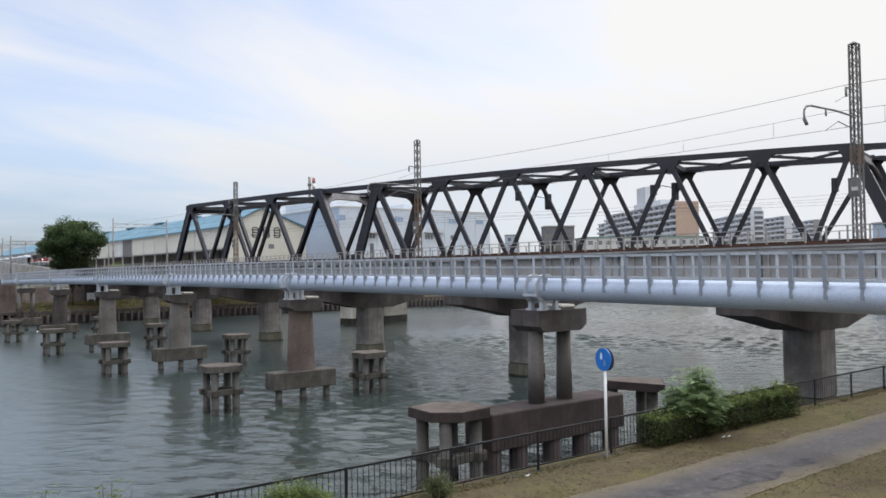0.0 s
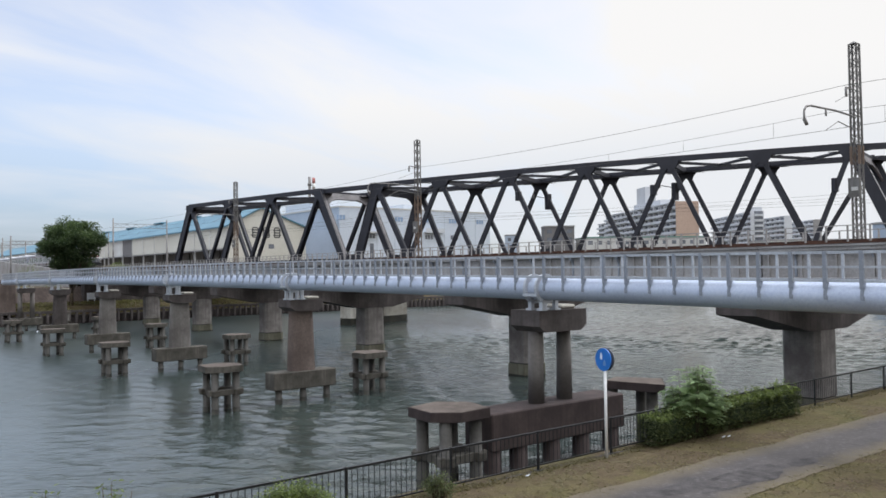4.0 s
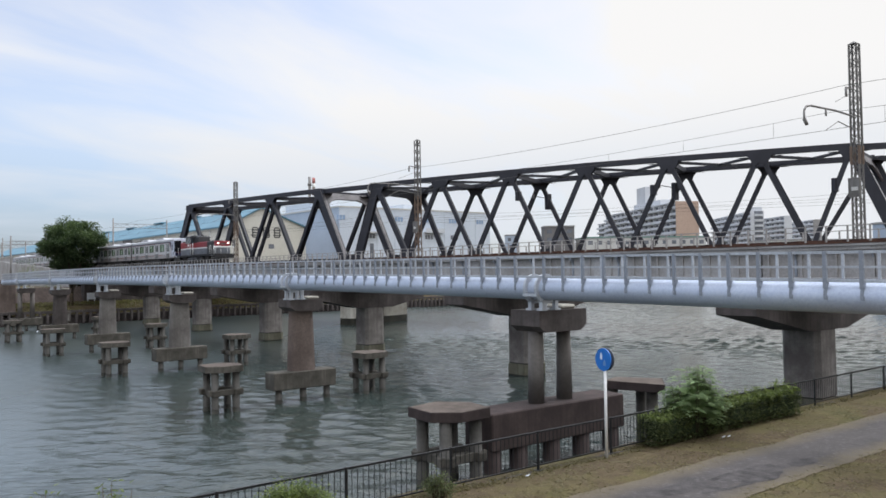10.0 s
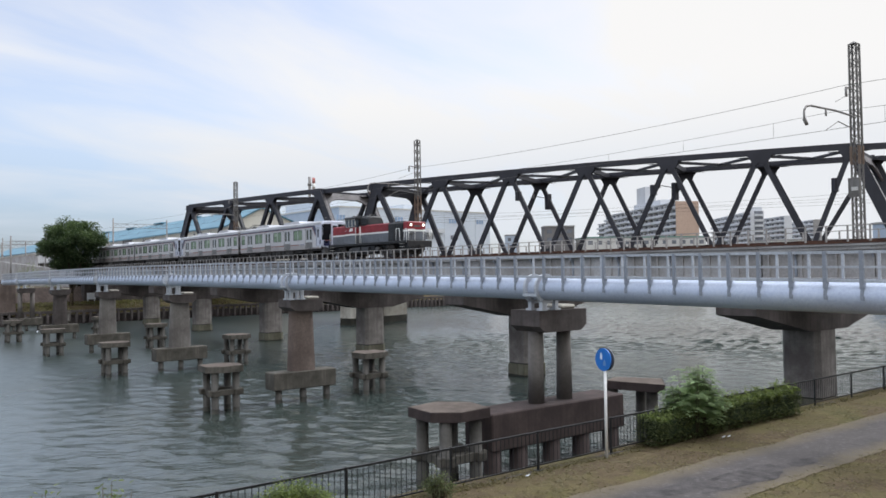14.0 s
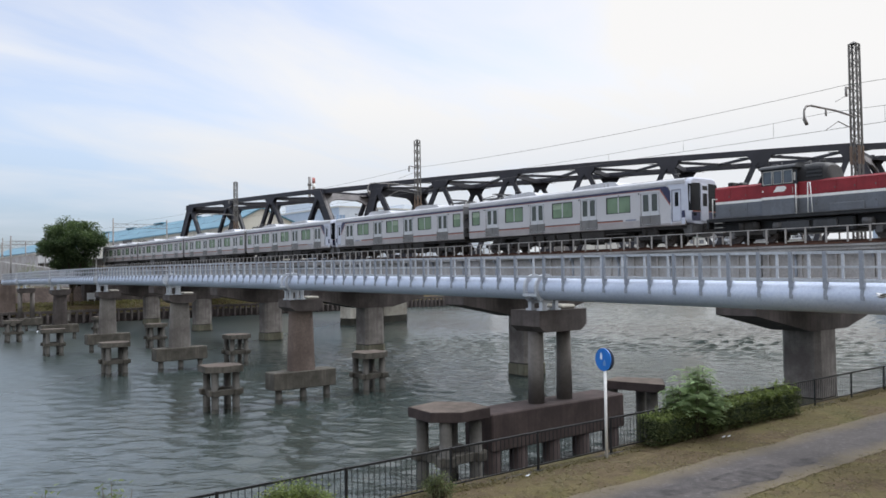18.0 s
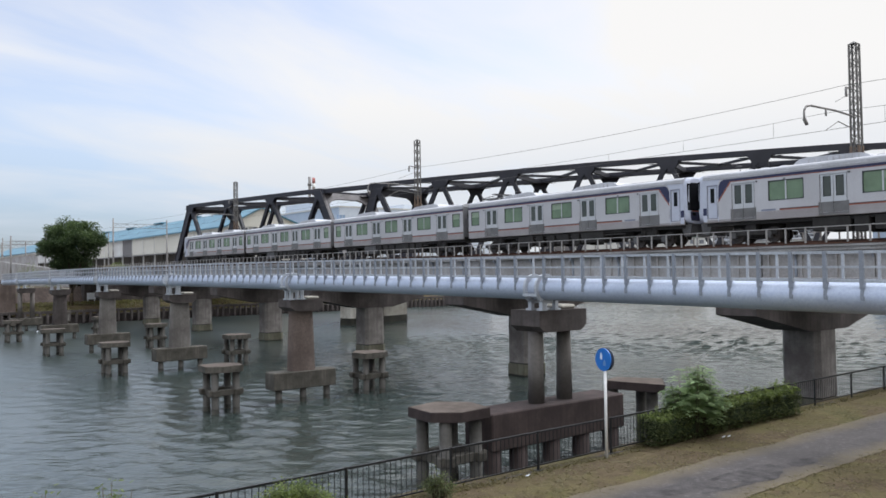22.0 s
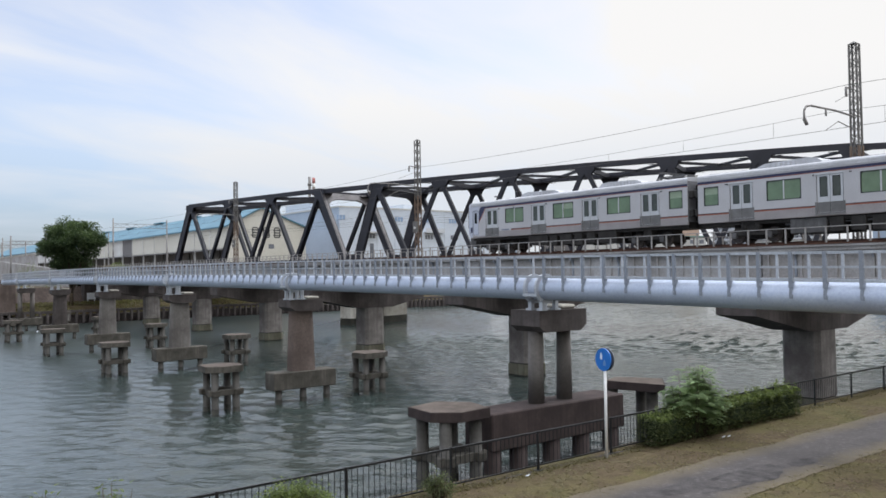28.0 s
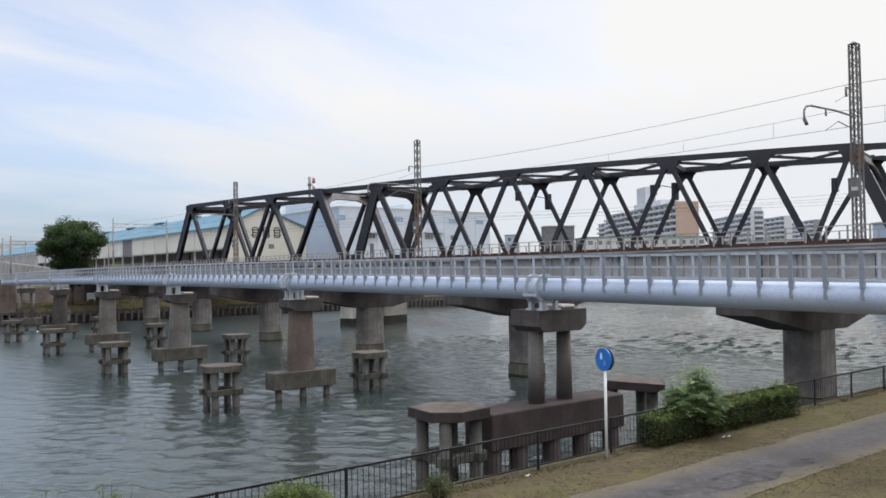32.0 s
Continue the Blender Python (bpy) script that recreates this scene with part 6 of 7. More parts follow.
def build_bush(name, label, at, radii, stems, leaves, size, mat, seed, base=0.15):
    b = thing(name, label, "bush" if "bush" in name else "shrub", at=at)
    rnd = random.Random(seed)
    st, spots = MB(), []
    for i in range(stems):
        a, q = rnd.uniform(0, 2 * math.pi), rnd.random() ** 0.5
        foot = Vector((math.cos(a) * q * radii[0] * 0.35, math.sin(a) * q * radii[1] * 0.35, -0.03))
        tip = Vector((math.cos(a) * q * radii[0], math.sin(a) * q * radii[1], radii[2] * (1.05 - 0.45 * q * q) * rnd.uniform(0.66, 1.1)))
        st.cyl(foot, tip, 0.012 + 0.01 * radii[2], 0.004, 5)
        for j in range(leaves // stems):
            t = lerp(base, 1.0, rnd.random() ** 0.7)
            p = foot.lerp(tip, t)
            p.z += 0.15 * radii[2] * math.sin(t * 3.1) * 0.5
            spread = 0.10 + 0.13 * radii[0] * (1 - 0.5 * t)
            p += Vector((rnd.gauss(0, spread), rnd.gauss(0, spread), rnd.gauss(0, spread * 0.6)))
            # gaps between the sprays
            if noise.noise(p * 4.5 + Vector((seed, 0, 0))) > -0.16 or rnd.random() < 0.25:
                spots.append(p)
    spots = [s for s in spots if s[2] > 0.02]
    part("stem", st, STEM, b)
    part("foliage", leaf_cloud(MB(), spots, size, seed + 1, 0.8).mesh("foliage", mat, False), mat, b)
    return b




def build_frond_bush():
    """A sapling thicket: arching stems with long feathered leaves."""
    b = thing("bush", "tall bright green bush with feathered leaves rising from the hedge", "bush", at=(-14.1, 20.45, 3.08))
    rnd = random.Random(23)
    st, lf = MB(), MB()
    for i in range(70):
        a, q = rnd.uniform(0, 2 * math.pi), rnd.random() ** 0.5
        foot = Vector((math.cos(a) * q * 0.25, math.sin(a) * q * 0.45, -0.03))
        tip = Vector((math.cos(a) * q * 0.55, math.sin(a) * q * 1.05, 2.5 * (1.0 - 0.42 * q * q) * rnd.uniform(0.58, 1.0)))
        st.cyl(foot, tip, 0.016, 0.005, 5)
        for k in range(10):
            t = lerp(0.40, 1.0, (k + rnd.random() * 0.6) / 10.6)
            root = foot.lerp(tip, t)
            h = rnd.uniform(0, 2 * math.pi)
            length = rnd.uniform(0.28, 0.46)
            out = Vector((math.cos(h), math.sin(h), 0))
            side = Vector((-out.y, out.x, 0))
            for m in range(7):
                u = (m + 1) / 7
                c = root + out * (length * u) + Vector((0, 0, 0.20 * u - 0.22 * u * u + 0.02))
                for sg in (-1, 1):
                    ln, wd = 0.17 * (1.15 - 0.5 * u), 0.040
                    d = (side * sg * 0.9 + out * 0.45 + Vector((0, 0, rnd.uniform(-0.35, 0.15)))).normalized()
                    w = d.cross(Vector((0, 0, 1))).normalized() * wd
                    lf.poly([c, c + d * ln * 0.5 + w, c + d * ln, c + d * ln * 0.5 - w], [(0, 1, 2), (0, 2, 3)])
    part("stem", st, STEM, b)
    part("foliage", lf.mesh("foliage", LEAF_BRIGHT, False), LEAF_BRIGHT, b)


build_frond_bush()
build_bush("shrub", "bushy yellow-green shrub against the fence", (-13.85, 7.15, 3.08), (0.5, 0.85, 0.92), 70, 13000, 0.075, LEAF_YELLOW, 31)
build_bush("shrub", "bushy yellow-green shrub against the fence", (-14.0, 7.0, 3.08), (0.3, 0.5, 1.05), 26, 3200, 0.075, LEAF_YELLOW, 33)
build_bush("shrub", "small green shrub at the foot of the fence", (-13.75, 10.55, 3.08), (0.26, 0.28, 0.66), 24, 2600, 0.055, LEAF, 35)
build_bush("shrub", "thin yellow-green weedy shrub by the fence", (-13.7, 3.75, 3.08), (0.4, 0.55, 1.72), 13, 620, 0.09, LEAF_YELLOW, 37)
build_bush("shrub", "thin yellow-green weedy shrub by the fence", (-13.7, 2.75, 3.08), (0.3, 0.3, 1.62), 7, 260, 0.09, LEAF_YELLOW, 41)


def build_grass():
    rnd = random.Random(12)
    mb = MB()
    for i in range(30000):
        y = rnd.uniform(5, 42)
        x = rnd.uniform(-14.6, -6.8) if rnd.random() < 0.9 else rnd.uniform(-14.4, -14.0)
        edge = 0.22 * noise.noise((y * 1.3, 2, 0)) + 0.12 * noise.noise((y * 4.1, 6, 0))
        if -11.82 + edge + rnd.uniform(-0.2, 0.12) < x < -9.93 - edge + rnd.uniform(-0.12, 0.2):
            continue
        if noise.noise((x * 0.7, y * 0.7, 5)) < -0.25 and rnd.random() < 0.7:
            continue
        z = ground_height(x, y) + (0.012 if -12.15 < x < -9.6 else 0)
        h = rnd.uniform(0.008, 0.022) * (2.2 if x < -13.95 else 1)
        for k in range(2):
            a = rnd.uniform(0, 6.28)
            dx, dy = 0.03 * math.cos(a), 0.03 * math.sin(a)
            mb.poly([(x - dx, y - dy, z - 0.005), (x + dx, y + dy, z - 0.005), (x + rnd.uniform(-0.13, 0.13), y + rnd.uniform(-0.13, 0.13), z + h)], [(0, 1, 2)])
    tagged(part("grass", mb.mesh("grass", BLADE, False), BLADE), "short dry yellow-green grass tufts beside the path", "grass", kind="stuff")


build_grass()


def build_litter():
    for x, y, s in ((-13.95, 13.4, 0.055), (-13.35, 20.75, 0.05), (-13.3, 20.95, 0.04)):
        p = MB()
        p.poly([(-s, -s * 0.6, 0.0), (s, -s * 0.7, 0.02), (s * 0.8, s * 0.7, 0.05), (-s * 0.9, s * 0.5, 0.01), (-s, -s * 0.6, 0.012), (s, -s * 0.7, 0.032), (s * 0.8, s * 0.7, 0.062), (-s * 0.9, s * 0.5, 0.022)],
               [(0, 1, 2, 3), (4, 7, 6, 5), (0, 4, 5, 1), (1, 5, 6, 2), (2, 6, 7, 3), (3, 7, 4, 0)])
        tagged(part("paper_scrap", p, SIGNWHITE, at=(x, y, 3.13)), "crumpled white paper scrap lying on the grass", "litter", "litter on the grass")


build_litter()


# ---- overhead wires and fittings ----
WIRE = plain("dark_copper_wire", (0.09, 0.085, 0.08), 0.6, 0.5)


def wire(mb, p0, p1, sag, r=0.016, n=14):
    p0, p1 = Vector(p0), Vector(p1)
    pts = [p0.lerp(p1, i / n) - Vector((0, 0, sag * 4 * (i / n) * (1 - i / n))) for i in range(n + 1)]
    mb.tube([[(p.x, p.y + r * math.cos(k * 1.2566), p.z + r * math.sin(k * 1.2566)) for k in range(5)] for p in pts])
    return pts


def build_wires():
    xs = [20.6, -19.9, -60.4, -102.6, -142.5, -190.0]
    for a, b in zip(xs, xs[1:]):
        w = thing("overhead_line", "thin dark overhead line wires hung between masts", "overhead wires", "overhead line spans")
        f = MB()
        wire(f, (a, 43.3, 17.85), (b, 43.3, 17.85), 0.38, 0.013)
        part("feeder_wire", f, WIRE, w)
        m = MB()
        top = wire(m, (a, TRACK_Y, 16.05), (b, TRACK_Y, 16.05), 0.35, 0.010)
        part("messenger_wire", m, WIRE, w)
        part("contact_wire", MB().cyl((a, TRACK_Y, 15.15), (b, TRACK_Y, 15.15), 0.012, n=5), WIRE, w)
        for p in top[1:-1:2]:
            part("dropper", MB().cyl(p, (p.x, TRACK_Y, 15.15), 0.008, n=4), WIRE, w)
    for x, y, _ in MASTS:
        b = thing("cantilever_bracket", "curved steel cantilever bracket with insulators on a mast", "cantilever", "cantilever brackets")
        mb = MB()
        pts = [(x, 44.1, 16.2), (x, 42.0, 16.3), (x, 39.3, 16.25), (x, 38.85, 16.15), (x, 38.65, 15.9), (x, 38.65, 15.45)]
        for p, q in zip(pts, pts[1:]):
            mb.cyl(p, q, 0.055, n=8)
        part("arm", mb, STEEL_GREY, b)
        part("insulator", MB().cyl((x, 38.65, 15.5), (x, 38.9, 15.25), 0.09, n=10).cyl((x, TRACK_Y, 16.28), (x, TRACK_Y, 15.9), 0.05, n=8), STEEL_GREY, b)
        part("steady_arm", MB().cyl((x, 44.1, 15.5), (x, 42.2, 15.75), 0.03, n=6).cyl((x, 42.2, 15.75), (x, TRACK_Y, 15.18), 0.02, n=6), STEEL_GREY, b)
        part("stay", MB().cyl((x, 44.1, 17.6), (x - 0.02, 42.0, 16.78), 0.015, n=5), STEEL_GREY, b)


build_wires()


def build_truss_line():
    """Overhead line of the truss bridge's tracks, with insulator boxes on the frames."""
    for T, B in (S1, S2, S3):
        w = thing("overhead_line", "thin dark overhead wires running through the truss bridge", "overhead wires", "overhead line spans")
        for q in (0.28, 0.72):
            a, b = B[0][0].lerp(B[1][0], q), B[0][-1].lerp(B[1][-1], q)
            f = MB()
            wire(f, (a.x, a.y, 16.9), (b.x, b.y, 16.9), 0.5, 0.014)
            part("messenger_wire", f, WIRE, w)
            part("contact_wire", MB().cyl((a.x, a.y, 15.9), (b.x, b.y, 15.9), 0.014, n=5), WIRE, w)
    # insulator boxes: frame, node, foot, place down the diagonal, half height
    for side, i, j, k, h in ((1, 2, 3, 0.27, 1.2), (1, 4, 4, 0.24, 1.25), (0, 2, 3, 0.28, 0.65), (0, 4, 4, 0.31, 0.65), (0, 6, 6, 0.36, 0.8)):
        p = S2[0][side][i].lerp(S2[1][side][j], k)
        g = thing("insulator_box", "dark insulator box bolted to a truss diagonal", "insulator box", "insulator boxes")
        x, r = p.x - 0.16, (0.34 if h > 1 else 0.24)
        part("box", MB().cbox(x - r, x + r, p.y - 0.6, p.y + 0.3, p.z - h, p.z + h, 0.05), TRUSS, g)
        if h > 1:
            part("arm", MB().beam(p + Vector((0, -0.3, 0.5)), p + Vector((-1.4, -2.0, 0.9)), 0.1, 0.1), TRUSS, g)
            part("insulator", MB().cyl(p + Vector((-1.4, -2.0, 0.5)), p + Vector((-1.4, -2.0, 1.2)), 0.11, n=8), STEEL_GREY, g)


build_truss_line()


def build_float():
    f = thing("float_buoy", "small white float bobbing beside the old dolphins", "float", at=(-129.23, 24.75, 0.0))
    rings = [[(r * math.cos(a), r * math.sin(a), z) for a in [2 * math.pi * i / 14 for i in range(14)]] for r, z in ((0.02, -0.09), (0.1, -0.06), (0.14, 0.02), (0.12, 0.11), (0.06, 0.17), (0.015, 0.19))]
    part("ball", MB().tube(rings), SIGNWHITE, f)
    part("eye_ring", MB().cyl((0, 0, 0.18), (0, 0, 0.23), 0.02, n=8), BLACKIRON, f)


build_float()


def build_bird():
    """A pigeon with spread wings; x runs forward."""
    b = thing("bird", "white and grey pigeon flying low over the river", "bird")
    white = plain("white_bird_feather", (0.46, 0.46, 0.47), 0.8, 0, 0.2, 0.15, 14)
    grey = plain("grey_bird_feather", (0.30, 0.31, 0.33), 0.8, 0, 0.2, 0.2, 14)
    rings = []
    for x, r, z in ((0.17, 0.004, 0.035), (0.155, 0.022, 0.032), (0.12, 0.032, 0.03), (0.085, 0.034, 0.018), (0.03, 0.056, 0.0), (-0.04, 0.056, -0.004), (-0.11, 0.03, 0.004), (-0.15, 0.008, 0.01)):
        rings.append([(x, r * math.cos(a), z + r * 0.92 * math.sin(a)) for a in [2 * math.pi * i / 12 for i in range(12)]])
    part("body", MB().tube(rings), white, b)
    part("beak", MB().cyl((0.165, 0, 0.034), (0.195, 0, 0.028), 0.009, 0.001, 6), grey, b)
    part("tail", MB().prism([(-0.11, -0.018), (-0.11, 0.018), (-0.25, 0.062), (-0.26, 0.0), (-0.25, -0.062)], 0.004, 0.012, "z"), grey, b, "grey fanned tail")
    wings = []
    for s in (1, -1):
        o = [(0.06, 0.03), (0.085, 0.12), (0.06, 0.20), (-0.03, 0.34), (-0.07, 0.335), (-0.085, 0.22), (-0.10, 0.12), (-0.07, 0.03)]
        w = part("wing", MB().prism([(u, s * v) for u, v in o], -0.005, 0.005, "z"), white, b, at=(0, 0, 0.03))
        part("wing_tip", MB().prism([(0.0, s * 0.30), (-0.035, s * 0.36), (-0.08, s * 0.345), (-0.087, s * 0.24)], -0.0075, 0.0075, "z"), grey, w, "grey wing tip feathers")
        wings.append((s, w))
    return b, wings


bird, BIRD_WINGS = build_bird()

# ---- the far bank and the town behind ----
CREAM = worn("cream_wall_cladding", (0.62, 0.60, 0.535), (0.52, 0.50, 0.44), 0.08, 3, 0.7, 0, True, 0.02, 0.4)
PALEGREY = worn("pale_grey_wall_cladding", (0.60, 0.60, 0.585), (0.47, 0.46, 0.445), 0.08, 3, 0.7, 0, True, 0.02, 0.5)
CHIMRED = plain("faded_red_band_paint", (0.42, 0.16, 0.15), 0.6)
BLUEROOF = worn("faded_blue_sheet_roof", (0.115, 0.235, 0.300), (0.080, 0.175, 0.235), 0.10, 3, 0.5, 0, True, 0.02, 0.4)
PALEBLUE = worn("pale_blue_factory_cladding", (0.62, 0.67, 0.74), (0.53, 0.58, 0.65), 0.06, 3, 0.65, 0, True, 0.02, 0.3)
MIDBLUE = worn("grey_blue_factory_cladding", (0.45, 0.51, 0.60), (0.37, 0.43, 0.52), 0.06, 3, 0.65, 0, True, 0.02, 0.3)
APTWHITE = worn("off_white_apartment_render", (0.62, 0.635, 0.665), (0.50, 0.515, 0.545), 0.07, 2, 0.8, 0, True, 0.02, 0.4)
APTORANGE = worn("terracotta_apartment_render", (0.50, 0.37, 0.30), (0.45, 0.33, 0.265), 0.07, 2, 0.8, 0, True, 0.02, 0.3)
APTGREY = worn("grey_apartment_render", (0.33, 0.32, 0.32), (0.24, 0.235, 0.23), 0.07, 2, 0.8, 0, True, 0.02, 0.3)
RECESS = plain("shaded_balcony_glass", (0.14, 0.15, 0.175), 0.15, 0, 0.6, 0.3, 0.5)
BAYBROWN = worn("brown_bay_lining_with_painted_shade", (0.12, 0.105, 0.09), (0.07, 0.06, 0.05), 0.3, 4, 0.85)
FACTORYGLASS = plain("blue_reflecting_factory_glass", (0.26, 0.36, 0.52), 0.2, 0, 0.6, 0.2, 0.5)
BROWNBLD = worn("brown_grey_block_wall", (0.185, 0.178, 0.178), (0.14, 0.135, 0.135), 0.1, 2, 0.8)
SIGNBLACK = plain("black_wall_lettering_paint", (0.03, 0.03, 0.035), 0.6)
GREENROOF = plain("green_sheet_roof", (0.16, 0.27, 0.24), 0.5, 0, 0.4, 0.15, 0.3)


def build_warehouse():
    w = thing("warehouse", "long cream warehouse with a blue sheet roof and black wall marks", "warehouse")
    x1, x0, y0, y1, ya, ze, za, zg = -181.0, -520.0, 76.0, 96.9, 84.7, 19.75, 24.3, 5.5
    part("gable_wall", MB().prism([(y0, zg), (y1, zg), (y1, ze), (ya, za), (y0, ze)], x1 - 0.4, x1, "x"), CREAM, w)
    bays = 32
    for i in range(bays):
        a, b = lerp(x0, x1 - 0.42, i / bays), lerp(x0, x1 - 0.42, (i + 1) / bays)
        m = CREAM if i > bays - 9 else PALEGREY
        part("wall_panel", MB().box(a + 0.06, b - 0.06, y0, y0 + 0.3, zg + 9.0, ze), (CREAM, PALEGREY, CREAM, BROWNBLD, CREAM)[i * 7 % 5] if 14 < i < bays - 4 else m, w)
        part("pilaster", MB().box(b - 0.3, b + 0.05, y0 - 0.12, y0 + 0.3, zg, ze - 0.05), PALEGREY, w)
        # the back panel is brown, darkened to paint the shade of the bay
        part("loading_bay", MB().box(a + 0.4, b - 0.5, y0 + 2.6, y0 + 2.8, zg, zg + 8.8), BAYBROWN, w, "open loading bay, its brown back painted dark for shade")
        part("canopy", MB().prism([(y0 - 0.6, zg + 8.6), (y0, zg + 8.75), (y0, zg + 8.9), (y0 - 0.6, zg + 8.7)], a, b - 0.01, "x"), BROWNBLD, w)
    for (ua, va), (ub, vb) in (((y0 - 0.8, ze - 0.3), (ya, za)), ((ya, za), (y1 + 0.8, ze - 0.3))):
        part("roof_slope", MB().prism([(ua, va), (ub, vb), (ub, vb + 0.35), (ua, va + 0.35)], x0, x1 + 0.5, "x"), BLUEROOF, w)
    for i in range(9):
        part("roof_vent", MB().cbox(-200 - 30 * i, -192 - 30 * i, ya - 0.8, ya + 0.8, za + 0.3, za + 0.75, 0.1), BLUEROOF, w)
    part("back_wall", MB().box(x0, x1 - 0.42, y1 - 0.3, y1, zg, ze), PALEGREY, w)
    # black wall marks: three blocks of strokes
    for yc in (83.1, 86.0, 88.9):
        mk = MB()
        for dz, l in ((1.15, 1.2), (0.55, 2.0), (-0.1, 1.5), (-0.7, 2.1), (-1.2, 1.3)):
            mk.box(x1 + 0.003, x1 + 0.03, yc - l / 2, yc + l / 2, 18.4 + dz - 0.13, 18.4 + dz + 0.13)
        for dy in (-0.7, 0.7):
            mk.box(x1 + 0.003, x1 + 0.03, yc + dy - 0.14, yc + dy + 0.14, 17.1, 19.5)
        part("wall_mark", mk, SIGNBLACK, w)
    part("gable_window", MB().box(x1 + 0.003, x1 + 0.06, 86.6, 88.0, 14.4, 15.5), RECESS, w)
    part("gutter_pipe", MB().cyl((x1 + 0.12, y1 - 0.4, zg), (x1 + 0.12, y1 - 0.4, ze), 0.12, n=8), PALEGREY, w)


build_warehouse()


def build_factory():
    f = thing("factory", "pale blue clad factory hall with small windows and a roof block", "factory")
    X = -190.0
    part("side_wall", MB().box(-226, X - 0.02, 112.0, 167.0, 5.0, 26.3), MIDBLUE, f)
    n = 9
    for i in range(n):
        a, b = lerp(112.0, 167.4, i / n), lerp(112.0, 167.4, (i + 1) / n)
        part("cladding_panel", MB().box(X, X + 0.25, a + 0.05, b - 0.05, 5.0, 26.3), PALEBLUE, f)
    part("parapet", MB().box(-226.3, X + 0.35, 111.8, 167.6, 26.3, 26.75), PALEGREY, f)
    part("roof_block", MB().box(-226, -206, 114.0, 122.0, 26.75, 29.2), PALEBLUE, f)
    part("roof_block", MB().box(-205, -196, 138.0, 142.0, 26.75, 28.6), PALEBLUE, f)
    upper, lower = [(y, 22.9, 1.3, FACTORYGLASS) for y in (112.4, 122.2, 132.0, 142.2, 152.1, 163.1)], [(y, 17.9, 1.3, RECESS) for y in (122.2, 142.9, 152.7)]
    for y, z, h, m in upper + lower:
        wn = part("window", MB().box(X + 0.26, X + 0.32, y - 1.5, y + 1.5, z, z + h), m, f)
        for q in (-1.5, -0.5, 0.5, 1.5):
            part("mullion", MB().box(X + 0.3, X + 0.38, y + q - 0.05, y + q + 0.05, z, z + h), APTWHITE, wn)
    part("awning", MB().prism([(X + 0.25, 19.5), (X + 2.0, 19.2), (X + 2.0, 19.4), (X + 0.25, 19.8)], 119.6, 124.8, "y"), APTGREY, f)
    part("door", MB().box(X + 0.26, X + 0.32, 121.9, 123.2, 5.0, 16.4), RECESS, f)
    part("balcony", MB().box(X + 0.25, X + 1.6, 141, 148, 19.8, 20.1).box(X + 1.5, X + 1.6, 141, 148, 20.1, 21.1), APTWHITE, f)


build_factory()


def apartment(corner, far_end, depth, z1, storeys, end_mat, end_label, side=1):
    """A slab block: balconies on the face from corner to far_end, a plain end wall at the corner."""
    zg = 4.0
    a, b = Vector((*corner, 0)), Vector((*far_end, 0))
    d = (b - a)
    length = d.length
    e = d.normalized()
    ang = math.degrees(math.atan2(e.y, e.x))
    ob = thing("apartment_block", end_label, "apartment block", "apartment blocks", at=pose(a.x, a.y, 0, 0, 0, ang))
    # local: x along the face, face at y = 0, body toward side
    s = side
    part("body", MB().box(0.0, length, min(0.9 * s, depth * s), max(0.9 * s, depth * s), zg, z1), APTWHITE, ob)
    part("end_wall", MB().box(-0.4, -0.01, min(-0.6 * s, depth * s), max(-0.6 * s, depth * s), zg, z1 + 0.5), end_mat, ob)
    part("parapet", MB().box(-0.02, length, min(0, depth * s), max(0, depth * s), z1, z1 + 0.6), APTWHITE, ob)
    h = (z1 - zg) / storeys
    bays = max(3, int(length / 6.5))
    pane = MB().box(0.4, length / bays - 0.5, min(0.86 * s, 0.9 * s), max(0.86 * s, 0.9 * s), 0.1, h - 0.5).mesh("window", RECESS)
    rail = MB().box(0.0, length, min(-0.62 * s, -0.5 * s), max(-0.62 * s, -0.5 * s), 0.0, 1.15).box(0.0, length, min(-0.5 * s, 0.9 * s), max(-0.5 * s, 0.9 * s), -0.12, 0.06).mesh("balcony", APTWHITE)
    div = MB().box(-0.12, 0.12, min(-0.48 * s, 0.88 * s), max(-0.48 * s, 0.88 * s), 0.06, h - 0.14).mesh("divider", APTWHITE)
    for k in range(storeys):
        z = zg + k * h
        if z + h < 12:
            continue
        bl = part("balcony", rail, APTWHITE, ob, at=(0, 0, z))
        for i in range(bays):
            part("window", pane, RECESS, ob, at=(i * length / bays, 0, z))
            part("divider", div, APTWHITE, bl, at=(i * length / bays + 0.2, 0, 0))
    return ob, length, s


_b, _l, _s = apartment((-229.6, 322.1), (-317.8, 373.3), 11.0, 39.8, 12, APTORANGE, "white balcony apartment block with a terracotta end wall", -1)
part("lift_house", MB().box(26, 62, -10, -3, 39.8, 43.5), APTWHITE, _b)
part("water_tower", MB().box(48, 60, -10, -4, 43.5, 52.5), APTWHITE, _b)
_b, _l, _s = apartment((-235.0, 396.5), (-291.0, 444.5), 6.5, 38.2, 12, APTWHITE, "white balcony apartment block with an open stair end", -1)
part("lift_house", MB().box(2, 8, -6.5, -1, 38.2, 41.0), APTWHITE, _b)
for _k in range(9):
    part("stair_landing", MB().box(-1.6, -0.45, -6.0, -1.5, 13 + 2.85 * _k, 14.1 + 2.85 * _k), APTWHITE, _b)
    part("stair_opening", MB().box(-0.5, -0.42, -6.0, -1.5, 14.1 + 2.85 * _k, 15.75 + 2.85 * _k), RECESS, _b)
